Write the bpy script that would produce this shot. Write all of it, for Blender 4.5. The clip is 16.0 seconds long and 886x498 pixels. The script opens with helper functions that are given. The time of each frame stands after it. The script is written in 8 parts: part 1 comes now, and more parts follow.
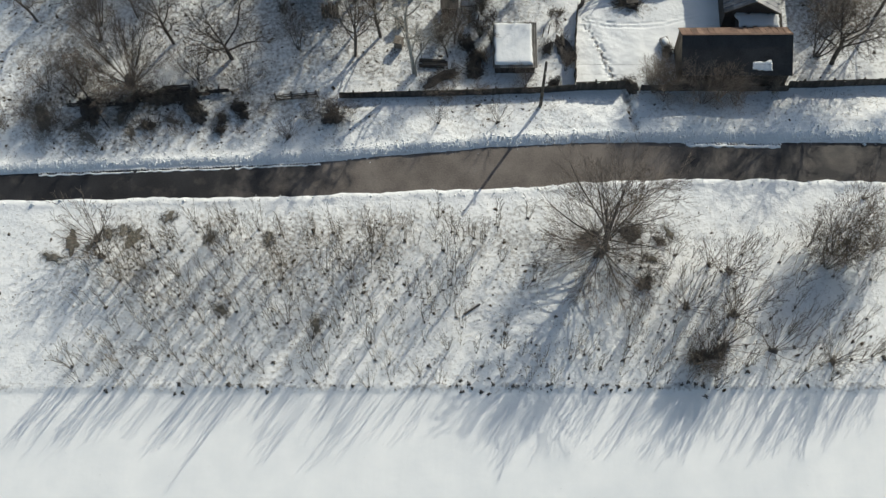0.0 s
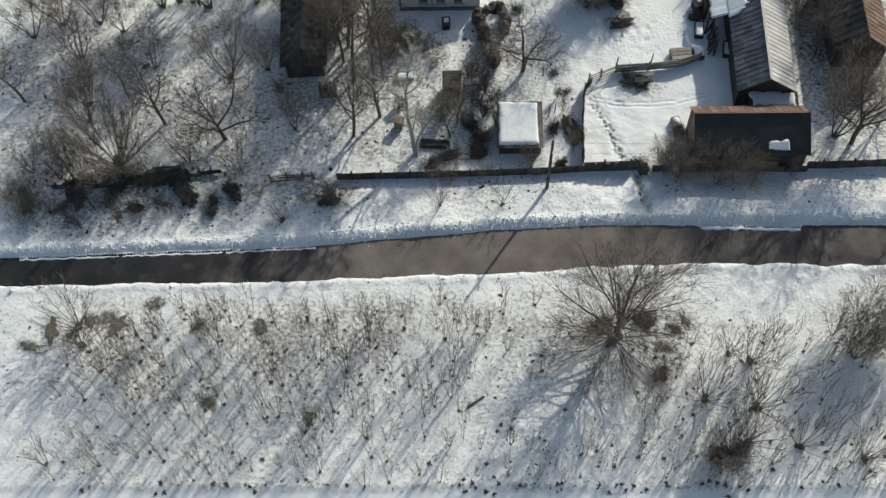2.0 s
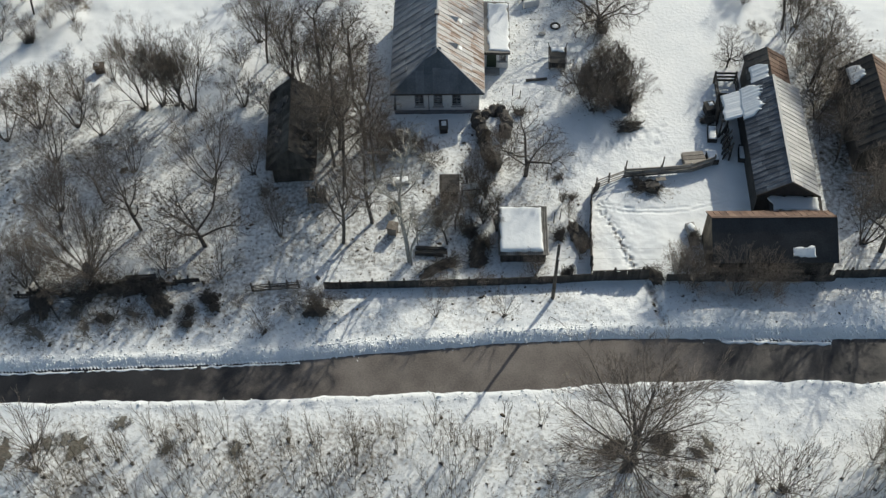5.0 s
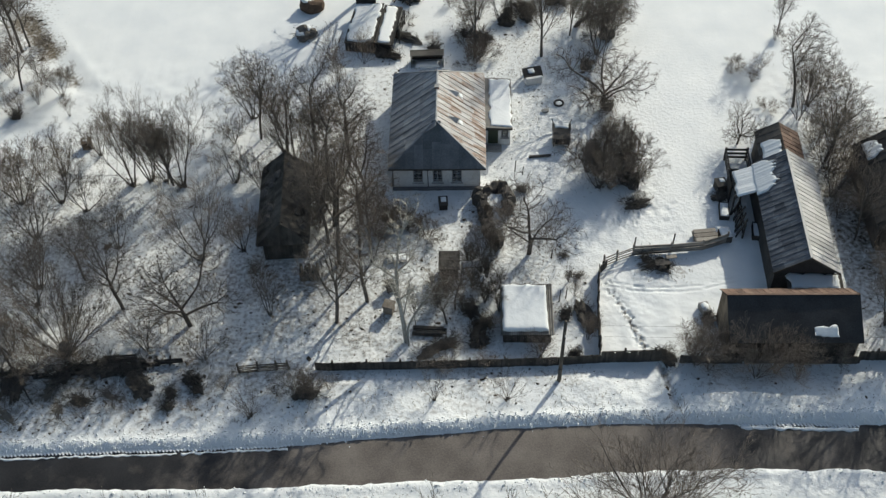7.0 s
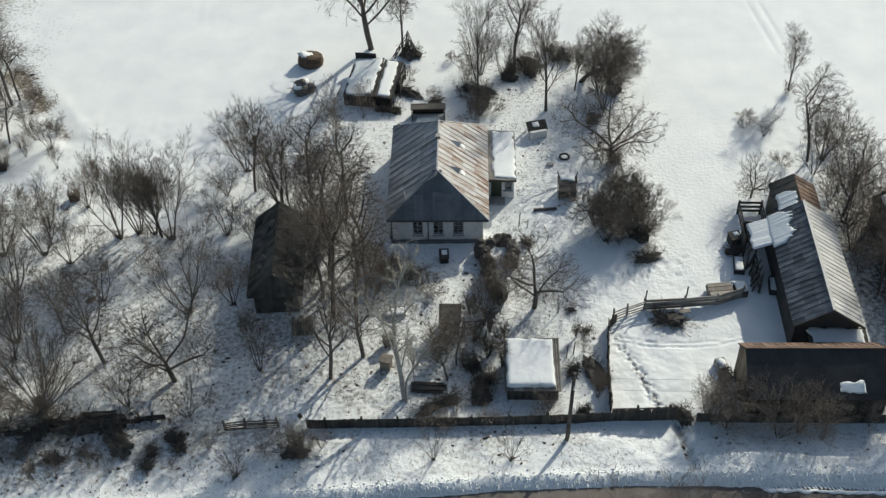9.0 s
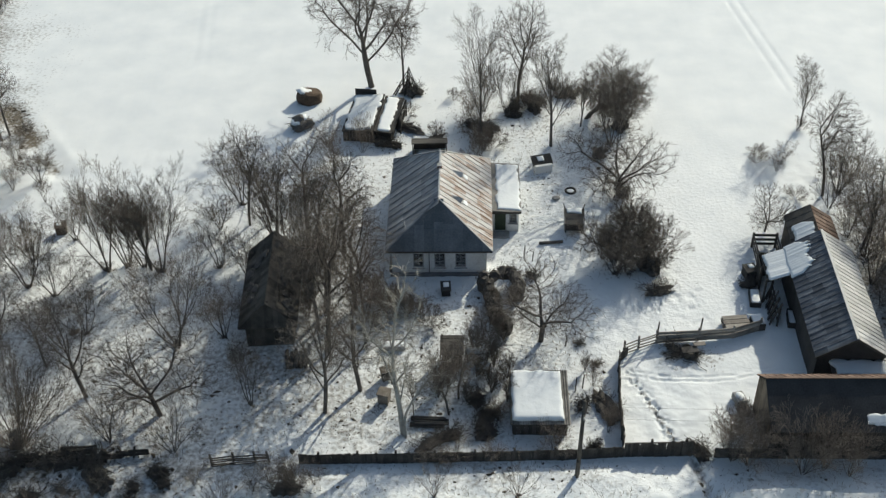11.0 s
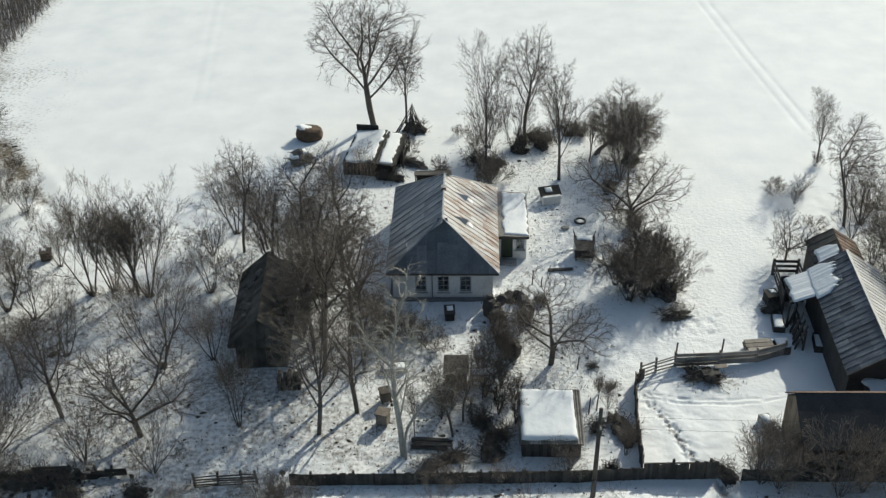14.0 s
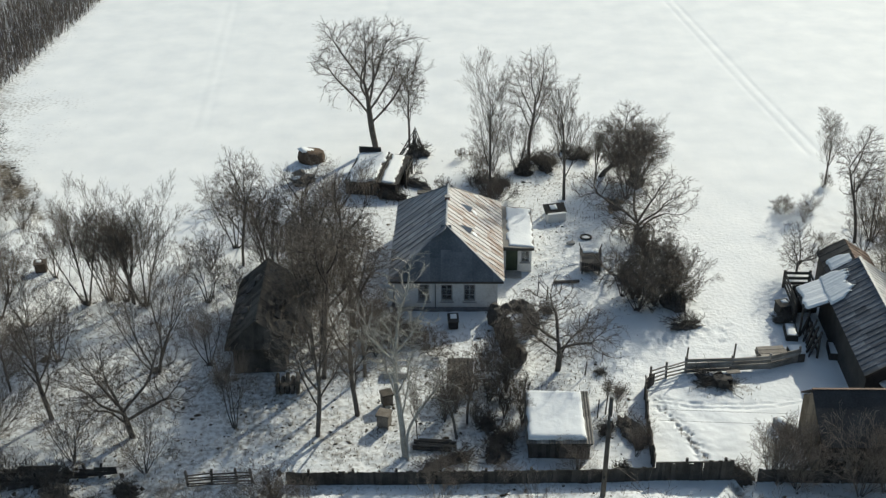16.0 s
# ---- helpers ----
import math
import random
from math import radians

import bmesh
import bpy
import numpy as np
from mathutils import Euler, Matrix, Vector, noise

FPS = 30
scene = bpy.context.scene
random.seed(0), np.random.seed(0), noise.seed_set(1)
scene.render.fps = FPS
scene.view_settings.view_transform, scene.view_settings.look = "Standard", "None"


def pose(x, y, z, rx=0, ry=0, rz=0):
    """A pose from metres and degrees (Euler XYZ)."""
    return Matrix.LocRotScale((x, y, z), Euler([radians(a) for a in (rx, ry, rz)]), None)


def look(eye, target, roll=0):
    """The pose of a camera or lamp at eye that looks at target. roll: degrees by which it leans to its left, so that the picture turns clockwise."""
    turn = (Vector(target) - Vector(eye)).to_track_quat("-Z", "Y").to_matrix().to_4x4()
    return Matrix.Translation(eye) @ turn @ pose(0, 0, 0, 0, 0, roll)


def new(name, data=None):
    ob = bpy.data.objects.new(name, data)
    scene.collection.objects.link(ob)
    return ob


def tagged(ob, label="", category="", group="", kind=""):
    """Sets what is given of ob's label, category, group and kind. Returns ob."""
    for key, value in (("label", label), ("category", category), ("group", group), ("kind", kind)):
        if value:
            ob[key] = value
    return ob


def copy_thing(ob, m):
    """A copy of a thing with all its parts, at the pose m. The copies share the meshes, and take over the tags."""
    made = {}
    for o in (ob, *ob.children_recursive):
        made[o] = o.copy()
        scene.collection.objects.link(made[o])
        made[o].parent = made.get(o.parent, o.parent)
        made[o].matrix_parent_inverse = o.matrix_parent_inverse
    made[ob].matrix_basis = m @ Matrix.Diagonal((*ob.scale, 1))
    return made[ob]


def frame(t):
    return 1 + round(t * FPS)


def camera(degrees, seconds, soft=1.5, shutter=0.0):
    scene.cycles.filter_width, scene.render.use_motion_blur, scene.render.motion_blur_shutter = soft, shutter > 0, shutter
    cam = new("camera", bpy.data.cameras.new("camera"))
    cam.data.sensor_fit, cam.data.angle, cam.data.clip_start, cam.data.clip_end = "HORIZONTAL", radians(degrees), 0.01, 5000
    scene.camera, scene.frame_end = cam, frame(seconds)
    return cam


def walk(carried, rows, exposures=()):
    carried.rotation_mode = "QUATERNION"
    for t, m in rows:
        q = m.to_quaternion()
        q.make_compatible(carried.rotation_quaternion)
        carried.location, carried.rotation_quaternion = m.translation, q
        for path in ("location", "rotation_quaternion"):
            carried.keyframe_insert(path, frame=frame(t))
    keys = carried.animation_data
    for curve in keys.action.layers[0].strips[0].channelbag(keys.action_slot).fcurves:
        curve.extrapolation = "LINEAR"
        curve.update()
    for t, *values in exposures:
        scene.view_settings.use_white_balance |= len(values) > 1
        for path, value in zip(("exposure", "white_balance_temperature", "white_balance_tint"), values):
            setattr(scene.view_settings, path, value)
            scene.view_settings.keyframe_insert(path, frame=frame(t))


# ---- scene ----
cam = camera(43.0, 16.0, soft=1.35)
PATH = [
    (0, (1.817, -49.596, 80.174), (1.776, -48.764, 78.356), -2.7),
    (0.5, (1.864, -49.175, 79.012), (1.819, -48.305, 77.212), -2.8),
    (1, (1.906, -48.762, 77.841), (1.859, -47.855, 76.06), -2.8),
    (1.5, (1.944, -48.359, 76.662), (1.896, -47.414, 74.9), -2.8),
    (2, (1.979, -47.965, 75.474), (1.929, -46.983, 73.732), -2.8),
    (2.5, (2.009, -47.583, 74.277), (1.959, -46.563, 72.557), -2.7),
    (3, (2.036, -47.211, 73.074), (1.986, -46.155, 71.376), -2.6),
    (3.5, (2.058, -46.852, 71.862), (2.007, -45.76, 70.187), -2.5),
    (4, (2.076, -46.505, 70.644), (2.026, -45.379, 68.992), -2.4),
    (6.5, (2.109, -44.997, 64.454), (2.058, -43.7, 62.932), -2.0),
    (7, (2.103, -44.749, 63.199), (2.052, -43.409, 61.714), -1.9),
    (7.5, (2.094, -44.52, 61.939), (2.043, -43.142, 60.49), -1.8),
    (8, (2.081, -44.314, 60.674), (2.029, -42.905, 59.255), -1.7),
    (8.5, (2.063, -44.13, 59.404), (2.011, -42.698, 58.009), -1.7),
    (9, (2.042, -43.971, 58.131), (1.989, -42.514, 56.763), -1.6),
    (11.5, (1.875, -43.606, 51.714), (1.819, -42.031, 50.482), -1.4),
    (12, (1.83, -43.631, 50.423), (1.773, -42.035, 49.219), -1.3),
    (12.5, (1.78, -43.693, 49.13), (1.724, -42.077, 47.952), -1.3),
    (13, (1.727, -43.794, 47.835), (1.671, -42.158, 46.685), -1.2),
    (13.5, (1.67, -43.936, 46.539), (1.613, -42.282, 45.417), -1.2),
    (14, (1.609, -44.122, 45.242), (1.552, -42.448, 44.149), -1.1),
    (14.5, (1.543, -44.354, 43.944), (1.487, -42.661, 42.88), -1.0),
    (15, (1.474, -44.633, 42.646), (1.418, -42.922, 41.612), -0.9),
    (15.5, (1.401, -44.963, 41.348), (1.345, -43.232, 40.347), -0.9),
    (16, (1.324, -45.346, 40.05), (1.267, -43.596, 39.084), -0.8),
]
walk(cam, [(t, look(eye, target, roll)) for t, eye, target, roll in PATH], exposures=[(0.0, 0.05, 6760, 5.0), (6.0, 0.06, 6660, 4.0), (16.0, 0.11, 6680, 2.0)])

# ---- world, sun ----
SUN_EL, SUN_DX, SUN_DY = radians(29.0), 0.553, 0.833   # the sun stands behind the houses, to the right
world = bpy.data.worlds.new("world")
scene.world = world
world.use_nodes = True
wn = world.node_tree
sky = wn.nodes.new("ShaderNodeTexSky")
sky.sky_type, sky.sun_disc = "NISHITA", False
sky.sun_elevation, sky.sun_rotation = SUN_EL, math.atan2(SUN_DX, SUN_DY)
sky.air_density, sky.dust_density = 1.0, 1.6
wn.links.new(sky.outputs[0], wn.nodes["Background"].inputs[0])
wn.nodes["Background"].inputs[1].default_value = 0.118
sun = new("sun", bpy.data.lights.new("sun", "SUN"))
sun.data.energy, sun.data.angle, sun.data.color = 3.8, radians(0.55), (1.0, 0.95, 0.87)
sun.matrix_world = look((60 * SUN_DX, 60 * SUN_DY, 60 * math.tan(SUN_EL)), (0, 0, 0))
scene.view_settings.exposure = 0.0


# ---- materials ----
def surface(name, stops, coarse=1.0, fine=12.0, rough=0.8, bump=0.2, metal=0.0, vary=0.0, spread=1.0, gap=0.02, stretch=(1, 1, 1)):
    """A worn surface: colours along a ramp by two scales of noise, shifted from piece to piece by vary."""
    mat = bpy.data.materials.new(name)
    mat.use_nodes = True
    nt = mat.node_tree
    n, l = nt.nodes, nt.links
    b = n["Principled BSDF"]
    geo = n.new("ShaderNodeNewGeometry")
    mapping = n.new("ShaderNodeMapping")
    mapping.inputs["Scale"].default_value = stretch
    l.new(geo.outputs["Position"], mapping.inputs["Vector"])
    a, c = n.new("ShaderNodeTexNoise"), n.new("ShaderNodeTexNoise")
    a.inputs["Scale"].default_value, a.inputs["Detail"].default_value = coarse, 5
    c.inputs["Scale"].default_value, c.inputs["Detail"].default_value = fine, 4
    l.new(mapping.outputs[0], a.inputs["Vector"])
    l.new(mapping.outputs[0], c.inputs["Vector"])
    mix = n.new("ShaderNodeMath")
    mix.operation = "MULTIPLY_ADD"
    mix.inputs[1].default_value = 0.45
    l.new(c.outputs["Fac"], mix.inputs[0])
    half = n.new("ShaderNodeMath")
    half.operation = "MULTIPLY_ADD"
    half.inputs[1].default_value, half.inputs[2].default_value = 0.55 * spread, 0.275 * (1 - spread)
    l.new(a.outputs["Fac"], half.inputs[0])
    l.new(half.outputs[0], mix.inputs[2])
    last = mix
    if vary:
        info = n.new("ShaderNodeObjectInfo")
        shift = n.new("ShaderNodeMath")
        shift.operation = "MULTIPLY_ADD"
        shift.inputs[1].default_value = vary
        l.new(info.outputs["Random"], shift.inputs[0])
        low = n.new("ShaderNodeMath")
        low.operation = "SUBTRACT"
        low.inputs[1].default_value = vary / 2
        l.new(mix.outputs[0], low.inputs[0])
        l.new(low.outputs[0], shift.inputs[2])
        last = shift
    ramp = n.new("ShaderNodeValToRGB")
    ramp.color_ramp.elements[0].position, ramp.color_ramp.elements[0].color = stops[0][0], (*stops[0][1], 1)
    ramp.color_ramp.elements[1].position, ramp.color_ramp.elements[1].color = stops[-1][0], (*stops[-1][1], 1)
    for at, colour in stops[1:-1]:
        ramp.color_ramp.elements.new(at).color = (*colour, 1)
    l.new(last.outputs[0], ramp.inputs[0])
    l.new(ramp.outputs[0], b.inputs["Base Color"])
    b.inputs["Roughness"].default_value, b.inputs["Metallic"].default_value = rough, metal
    b.inputs["Specular IOR Level"].default_value = 0.2 if rough > 0.78 else 0.45
    if bump:
        bp = n.new("ShaderNodeBump")
        bp.inputs["Strength"].default_value, bp.inputs["Distance"].default_value = bump, gap
        l.new(c.outputs["Fac"], bp.inputs["Height"])
        l.new(bp.outputs[0], b.inputs["Normal"])
    return mat


def snow_material(name, dirt):
    """Old snow; where the attribute 'litter' is high, dead grass and leaf litter show through it."""
    mat = bpy.data.materials.new(name)
    mat.use_nodes = True
    nt = mat.node_tree
    n, l = nt.nodes, nt.links
    b = n["Principled BSDF"]
    geo = n.new("ShaderNodeNewGeometry")
    a, c, d = (n.new("ShaderNodeTexNoise") for _ in range(3))
    for node, scale, detail in ((a, 0.3, 5), (c, 3.2, 9), (d, 18.0, 5)):
        node.inputs["Scale"].default_value, node.inputs["Detail"].default_value = scale, detail
        l.new(geo.outputs["Position"], node.inputs["Vector"])
    snow = n.new("ShaderNodeValToRGB")
    snow.color_ramp.elements[0].position, snow.color_ramp.elements[0].color = 0.3, (0.70, 0.72, 0.72, 1)
    snow.color_ramp.elements[1].position, snow.color_ramp.elements[1].color = 0.7, (0.80, 0.81, 0.795, 1)
    l.new(a.outputs["Fac"], snow.inputs[0])
    out = snow.outputs[0]
    if dirt:
        litter = n.new("ShaderNodeAttribute")
        litter.attribute_name = "litter"
        add = n.new("ShaderNodeMath")
        add.operation = "ADD"
        l.new(c.outputs["Fac"], add.inputs[0])
        l.new(litter.outputs["Fac"], add.inputs[1])
        mask = n.new("ShaderNodeMapRange")
        mask.inputs["From Min"].default_value, mask.inputs["From Max"].default_value = 0.70, 1.12
        l.new(add.outputs[0], mask.inputs["Value"])
        earth = n.new("ShaderNodeValToRGB")
        earth.color_ramp.elements[0].position, earth.color_ramp.elements[0].color = 0.35, (0.045, 0.036, 0.028, 1)
        earth.color_ramp.elements[1].position, earth.color_ramp.elements[1].color = 0.68, (0.27, 0.23, 0.17, 1)
        l.new(d.outputs["Fac"], earth.inputs[0])
        mx = n.new("ShaderNodeMix")
        mx.data_type = "RGBA"
        l.new(mask.outputs[0], mx.inputs["Factor"])
        l.new(out, mx.inputs["A"])
        l.new(earth.outputs[0], mx.inputs["B"])
        out = mx.outputs["Result"]
    l.new(out, b.inputs["Base Color"])
    b.inputs["Roughness"].default_value = 0.75
    b.inputs["Specular IOR Level"].default_value = 0.25
    drawn, drift = n.new("ShaderNodeMapping"), n.new("ShaderNodeTexNoise")
    drawn.inputs["Rotation"].default_value, drawn.inputs["Scale"].default_value = (0, 0, radians(-16)), (1.5, 0.16, 1.0)
    drift.inputs["Scale"].default_value, drift.inputs["Detail"].default_value = 0.8, 5
    l.new(geo.outputs["Position"], drawn.inputs["Vector"])
    l.new(drawn.outputs[0], drift.inputs["Vector"])
    bd = n.new("ShaderNodeBump")
    bd.inputs["Strength"].default_value, bd.inputs["Distance"].default_value = 0.16, 0.08
    l.new(drift.outputs["Fac"], bd.inputs["Height"])
    bp, bq = n.new("ShaderNodeBump"), n.new("ShaderNodeBump")
    l.new(bd.outputs[0], bp.inputs["Normal"])
    bp.inputs["Strength"].default_value, bp.inputs["Distance"].default_value = 0.35, 0.06
    bq.inputs["Strength"].default_value, bq.inputs["Distance"].default_value = 0.3, 0.012
    if dirt:
        # trodden and thawed snow is lumpier than the open field
        lumps = n.new("ShaderNodeAttribute")
        lumps.attribute_name = "lumps"
        bp.inputs["Distance"].default_value = 0.12
        l.new(lumps.outputs["Fac"], bp.inputs["Strength"])
    l.new(c.outputs["Fac"], bp.inputs["Height"])
    l.new(d.outputs["Fac"], bq.inputs["Height"])
    l.new(bp.outputs[0], bq.inputs["Normal"])
    l.new(bq.outputs[0], b.inputs["Normal"])
    return mat


M_GROUND = snow_material("snow_ground", True)
M_SNOW = snow_material("snow_cap", False)
M_ROAD = surface("asphalt", [(0.3, (0.085, 0.075, 0.068)), (0.5, (0.14, 0.122, 0.108)), (0.7, (0.19, 0.168, 0.15))], 0.45, 9, 0.7, 0.25, spread=1.3)


def damp_shade(mat):
    """Damp and tree shade painted on a road: darker and smoother where a mesh attribute outweighs a coarse noise."""
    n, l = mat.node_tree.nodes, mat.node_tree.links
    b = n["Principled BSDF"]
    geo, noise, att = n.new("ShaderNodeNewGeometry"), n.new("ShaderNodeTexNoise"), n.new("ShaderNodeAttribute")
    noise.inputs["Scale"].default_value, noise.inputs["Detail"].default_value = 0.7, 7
    att.attribute_name = "damp_shade"
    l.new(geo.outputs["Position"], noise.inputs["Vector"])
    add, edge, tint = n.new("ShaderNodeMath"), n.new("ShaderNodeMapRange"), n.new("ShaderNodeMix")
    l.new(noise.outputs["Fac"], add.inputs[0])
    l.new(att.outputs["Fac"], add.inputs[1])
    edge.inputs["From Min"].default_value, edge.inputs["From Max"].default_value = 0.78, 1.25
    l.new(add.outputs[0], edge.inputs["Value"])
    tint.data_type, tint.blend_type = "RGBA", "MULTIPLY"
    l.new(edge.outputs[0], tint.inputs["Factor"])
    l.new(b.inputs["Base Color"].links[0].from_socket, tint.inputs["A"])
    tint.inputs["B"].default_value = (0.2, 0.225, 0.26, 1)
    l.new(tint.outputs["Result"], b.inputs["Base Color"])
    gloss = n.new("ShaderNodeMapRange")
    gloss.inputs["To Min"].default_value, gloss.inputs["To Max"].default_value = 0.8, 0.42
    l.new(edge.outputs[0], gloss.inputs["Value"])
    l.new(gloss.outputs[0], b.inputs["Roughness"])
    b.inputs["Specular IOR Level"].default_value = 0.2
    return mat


damp_shade(M_ROAD)
M_BARK = surface("bark", [(0.3, (0.064, 0.057, 0.05)), (0.7, (0.156, 0.14, 0.124))], 2.0, 14, 0.9, 0.5, vary=0.15)
M_TWIG = surface("twigs", [(0.3, (0.094, 0.079, 0.067)), (0.7, (0.224, 0.192, 0.164))], 1.2, 9, 0.9, 0.0, vary=0.2)
M_TWIG_RED = surface("reddish_twigs", [(0.3, (0.12, 0.099, 0.083)), (0.7, (0.264, 0.224, 0.189))], 1.2, 9, 0.9, 0.0, vary=0.2)
M_WANDS = surface("pale_brown_shoots", [(0.3, (0.12, 0.10, 0.079)), (0.7, (0.27, 0.23, 0.18))], 1.2, 9, 0.85, 0.0, vary=0.2)
M_BIRCH = surface("pale_bark", [(0.3, (0.24, 0.225, 0.195)), (0.65, (0.47, 0.45, 0.40))], 3.0, 16, 0.85, 0.2)
M_LEAF = surface("evergreen_needles", [(0.3, (0.038, 0.037, 0.027)), (0.7, (0.105, 0.098, 0.068))], 2.0, 10, 0.85, 0.0, vary=0.15)
M_BRUSH = surface("dead_brush", [(0.3, (0.058, 0.053, 0.048)), (0.7, (0.16, 0.146, 0.129))], 2.0, 10, 0.95, 0.3, vary=0.15)
M_GRASS = surface("dry_grass", [(0.3, (0.13, 0.10, 0.06)), (0.7, (0.34, 0.28, 0.18))], 0.8, 8, 0.9, 0.0)
M_WOOD = surface("grey_wood", [(0.3, (0.06, 0.052, 0.043)), (0.5, (0.13, 0.112, 0.094)), (0.72, (0.25, 0.22, 0.185))], 1.5, 20, 0.88, 0.35, vary=0.3)
M_WOOD_DARK = surface("dark_wood", [(0.3, (0.04, 0.036, 0.032)), (0.7, (0.125, 0.113, 0.097))], 1.5, 18, 0.85, 0.35, vary=0.25)
M_WOOD_BROWN = surface("brown_boards", [(0.3, (0.065, 0.05, 0.038)), (0.7, (0.145, 0.115, 0.09))], 1.5, 18, 0.88, 0.3, vary=0.2)
M_WOOD_BLACK = surface("blackened_planks", [(0.3, (0.028, 0.0265, 0.025)), (0.7, (0.08, 0.075, 0.068))], 1.5, 18, 0.85, 0.35, vary=0.25)
M_WOOD_TAN = surface("tan_wood", [(0.3, (0.13, 0.10, 0.07)), (0.7, (0.36, 0.29, 0.21))], 1.5, 18, 0.85, 0.3, vary=0.25)
M_PLANK = surface("pale_grey_planks", [(0.3, (0.16, 0.14, 0.12)), (0.5, (0.27, 0.245, 0.21)), (0.72, (0.40, 0.37, 0.325))], 1.5, 20, 0.88, 0.35, vary=0.3)
M_TAR = surface("tarred_felt", [(0.3, (0.026, 0.026, 0.0265)), (0.7, (0.058, 0.058, 0.059))], 0.8, 10, 0.85, 0.3)
M_RUST = surface("rusted_metal", [(0.25, (0.055, 0.034, 0.025)), (0.5, (0.135, 0.08, 0.056)), (0.75, (0.205, 0.14, 0.105))], 0.9, 9, 0.75, 0.2, metal=0.1, vary=0.3)
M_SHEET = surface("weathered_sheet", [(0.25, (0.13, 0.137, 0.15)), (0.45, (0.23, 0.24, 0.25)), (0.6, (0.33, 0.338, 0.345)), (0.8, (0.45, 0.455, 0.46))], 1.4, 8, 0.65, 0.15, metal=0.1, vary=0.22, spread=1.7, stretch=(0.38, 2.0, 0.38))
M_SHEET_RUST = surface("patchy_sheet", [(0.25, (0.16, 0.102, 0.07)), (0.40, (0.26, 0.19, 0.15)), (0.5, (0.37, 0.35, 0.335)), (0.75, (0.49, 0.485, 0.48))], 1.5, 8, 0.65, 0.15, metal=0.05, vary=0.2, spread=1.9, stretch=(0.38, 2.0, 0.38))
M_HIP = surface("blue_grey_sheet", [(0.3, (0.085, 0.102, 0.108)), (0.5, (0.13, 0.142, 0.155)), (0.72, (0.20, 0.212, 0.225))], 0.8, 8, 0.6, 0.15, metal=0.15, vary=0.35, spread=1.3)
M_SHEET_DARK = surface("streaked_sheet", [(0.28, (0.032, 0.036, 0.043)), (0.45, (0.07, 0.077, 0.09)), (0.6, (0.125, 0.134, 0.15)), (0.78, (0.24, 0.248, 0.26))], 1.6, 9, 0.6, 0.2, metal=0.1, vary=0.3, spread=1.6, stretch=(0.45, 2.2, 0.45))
M_FRAME_OLD = surface("weathered_white_paint", [(0.3, (0.22, 0.215, 0.205)), (0.7, (0.45, 0.44, 0.425))], 2.0, 12, 0.75, 0.2)
M_STRAW = surface("matted_straw", [(0.3, (0.13, 0.115, 0.102)), (0.7, (0.30, 0.27, 0.225))], 2.0, 10, 0.95, 0.3, vary=0.15)
M_MAT = surface("matted_dead_grass", [(0.3, (0.07, 0.066, 0.054)), (0.5, (0.14, 0.13, 0.108)), (0.7, (0.30, 0.285, 0.25))], 4.0, 22, 0.95, 0.4, vary=0.15)
M_HAY = surface("old_hay", [(0.3, (0.05, 0.036, 0.026)), (0.7, (0.15, 0.108, 0.078))], 2.0, 12, 0.95, 0.4)
M_LITTER = surface("leaf_litter", [(0.3, (0.04, 0.033, 0.026)), (0.7, (0.14, 0.112, 0.08))], 2.0, 12, 0.95, 0.0)
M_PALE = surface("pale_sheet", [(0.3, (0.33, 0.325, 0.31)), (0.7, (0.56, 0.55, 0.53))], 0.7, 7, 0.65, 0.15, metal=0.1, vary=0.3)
M_PLASTER = surface("whitewash", [(0.28, (0.50, 0.48, 0.45)), (0.5, (0.70, 0.69, 0.67)), (0.75, (0.78, 0.775, 0.76))], 0.7, 8, 0.9, 0.2)
M_PLINTH = surface("grey_plinth", [(0.3, (0.10, 0.10, 0.105)), (0.7, (0.22, 0.22, 0.22))], 1.0, 9, 0.9, 0.3)
M_MOSS = surface("mossy_boards", [(0.3, (0.045, 0.041, 0.034)), (0.5, (0.09, 0.082, 0.068)), (0.72, (0.16, 0.146, 0.124))], 1.2, 14, 0.95, 0.5, vary=0.25, spread=1.4)
M_SLATE = surface("old_asbestos", [(0.3, (0.09, 0.085, 0.075)), (0.7, (0.26, 0.245, 0.22))], 1.0, 9, 0.9, 0.3, vary=0.3)
M_BRICK = surface("brick", [(0.3, (0.16, 0.075, 0.05)), (0.7, (0.30, 0.16, 0.11))], 2.0, 14, 0.9, 0.3, vary=0.3)
M_IRON = surface("black_iron", [(0.3, (0.012, 0.012, 0.012)), (0.7, (0.04, 0.038, 0.036))], 2.0, 14, 0.6, 0.2, metal=0.3)
M_GREEN = surface("faded_green_paint", [(0.3, (0.022, 0.034, 0.02)), (0.7, (0.05, 0.07, 0.04))], 1.5, 10, 0.6, 0.2)
M_FRAME = surface("white_paint", [(0.3, (0.55, 0.54, 0.52)), (0.7, (0.74, 0.73, 0.71))], 2.0, 12, 0.6, 0.1)
M_CONCRETE = surface("concrete", [(0.3, (0.22, 0.215, 0.20)), (0.7, (0.40, 0.39, 0.37))], 1.5, 12, 0.9, 0.3)


def glass_material():
    mat = bpy.data.materials.new("window_glass")
    mat.use_nodes = True
    b = mat.node_tree.nodes["Principled BSDF"]
    b.inputs["Base Color"].default_value = (0.9, 0.93, 0.95, 1)
    b.inputs["Roughness"].default_value = 0.03
    b.inputs["Transmission Weight"].default_value = 0.95
    return mat


M_GLASS = glass_material()


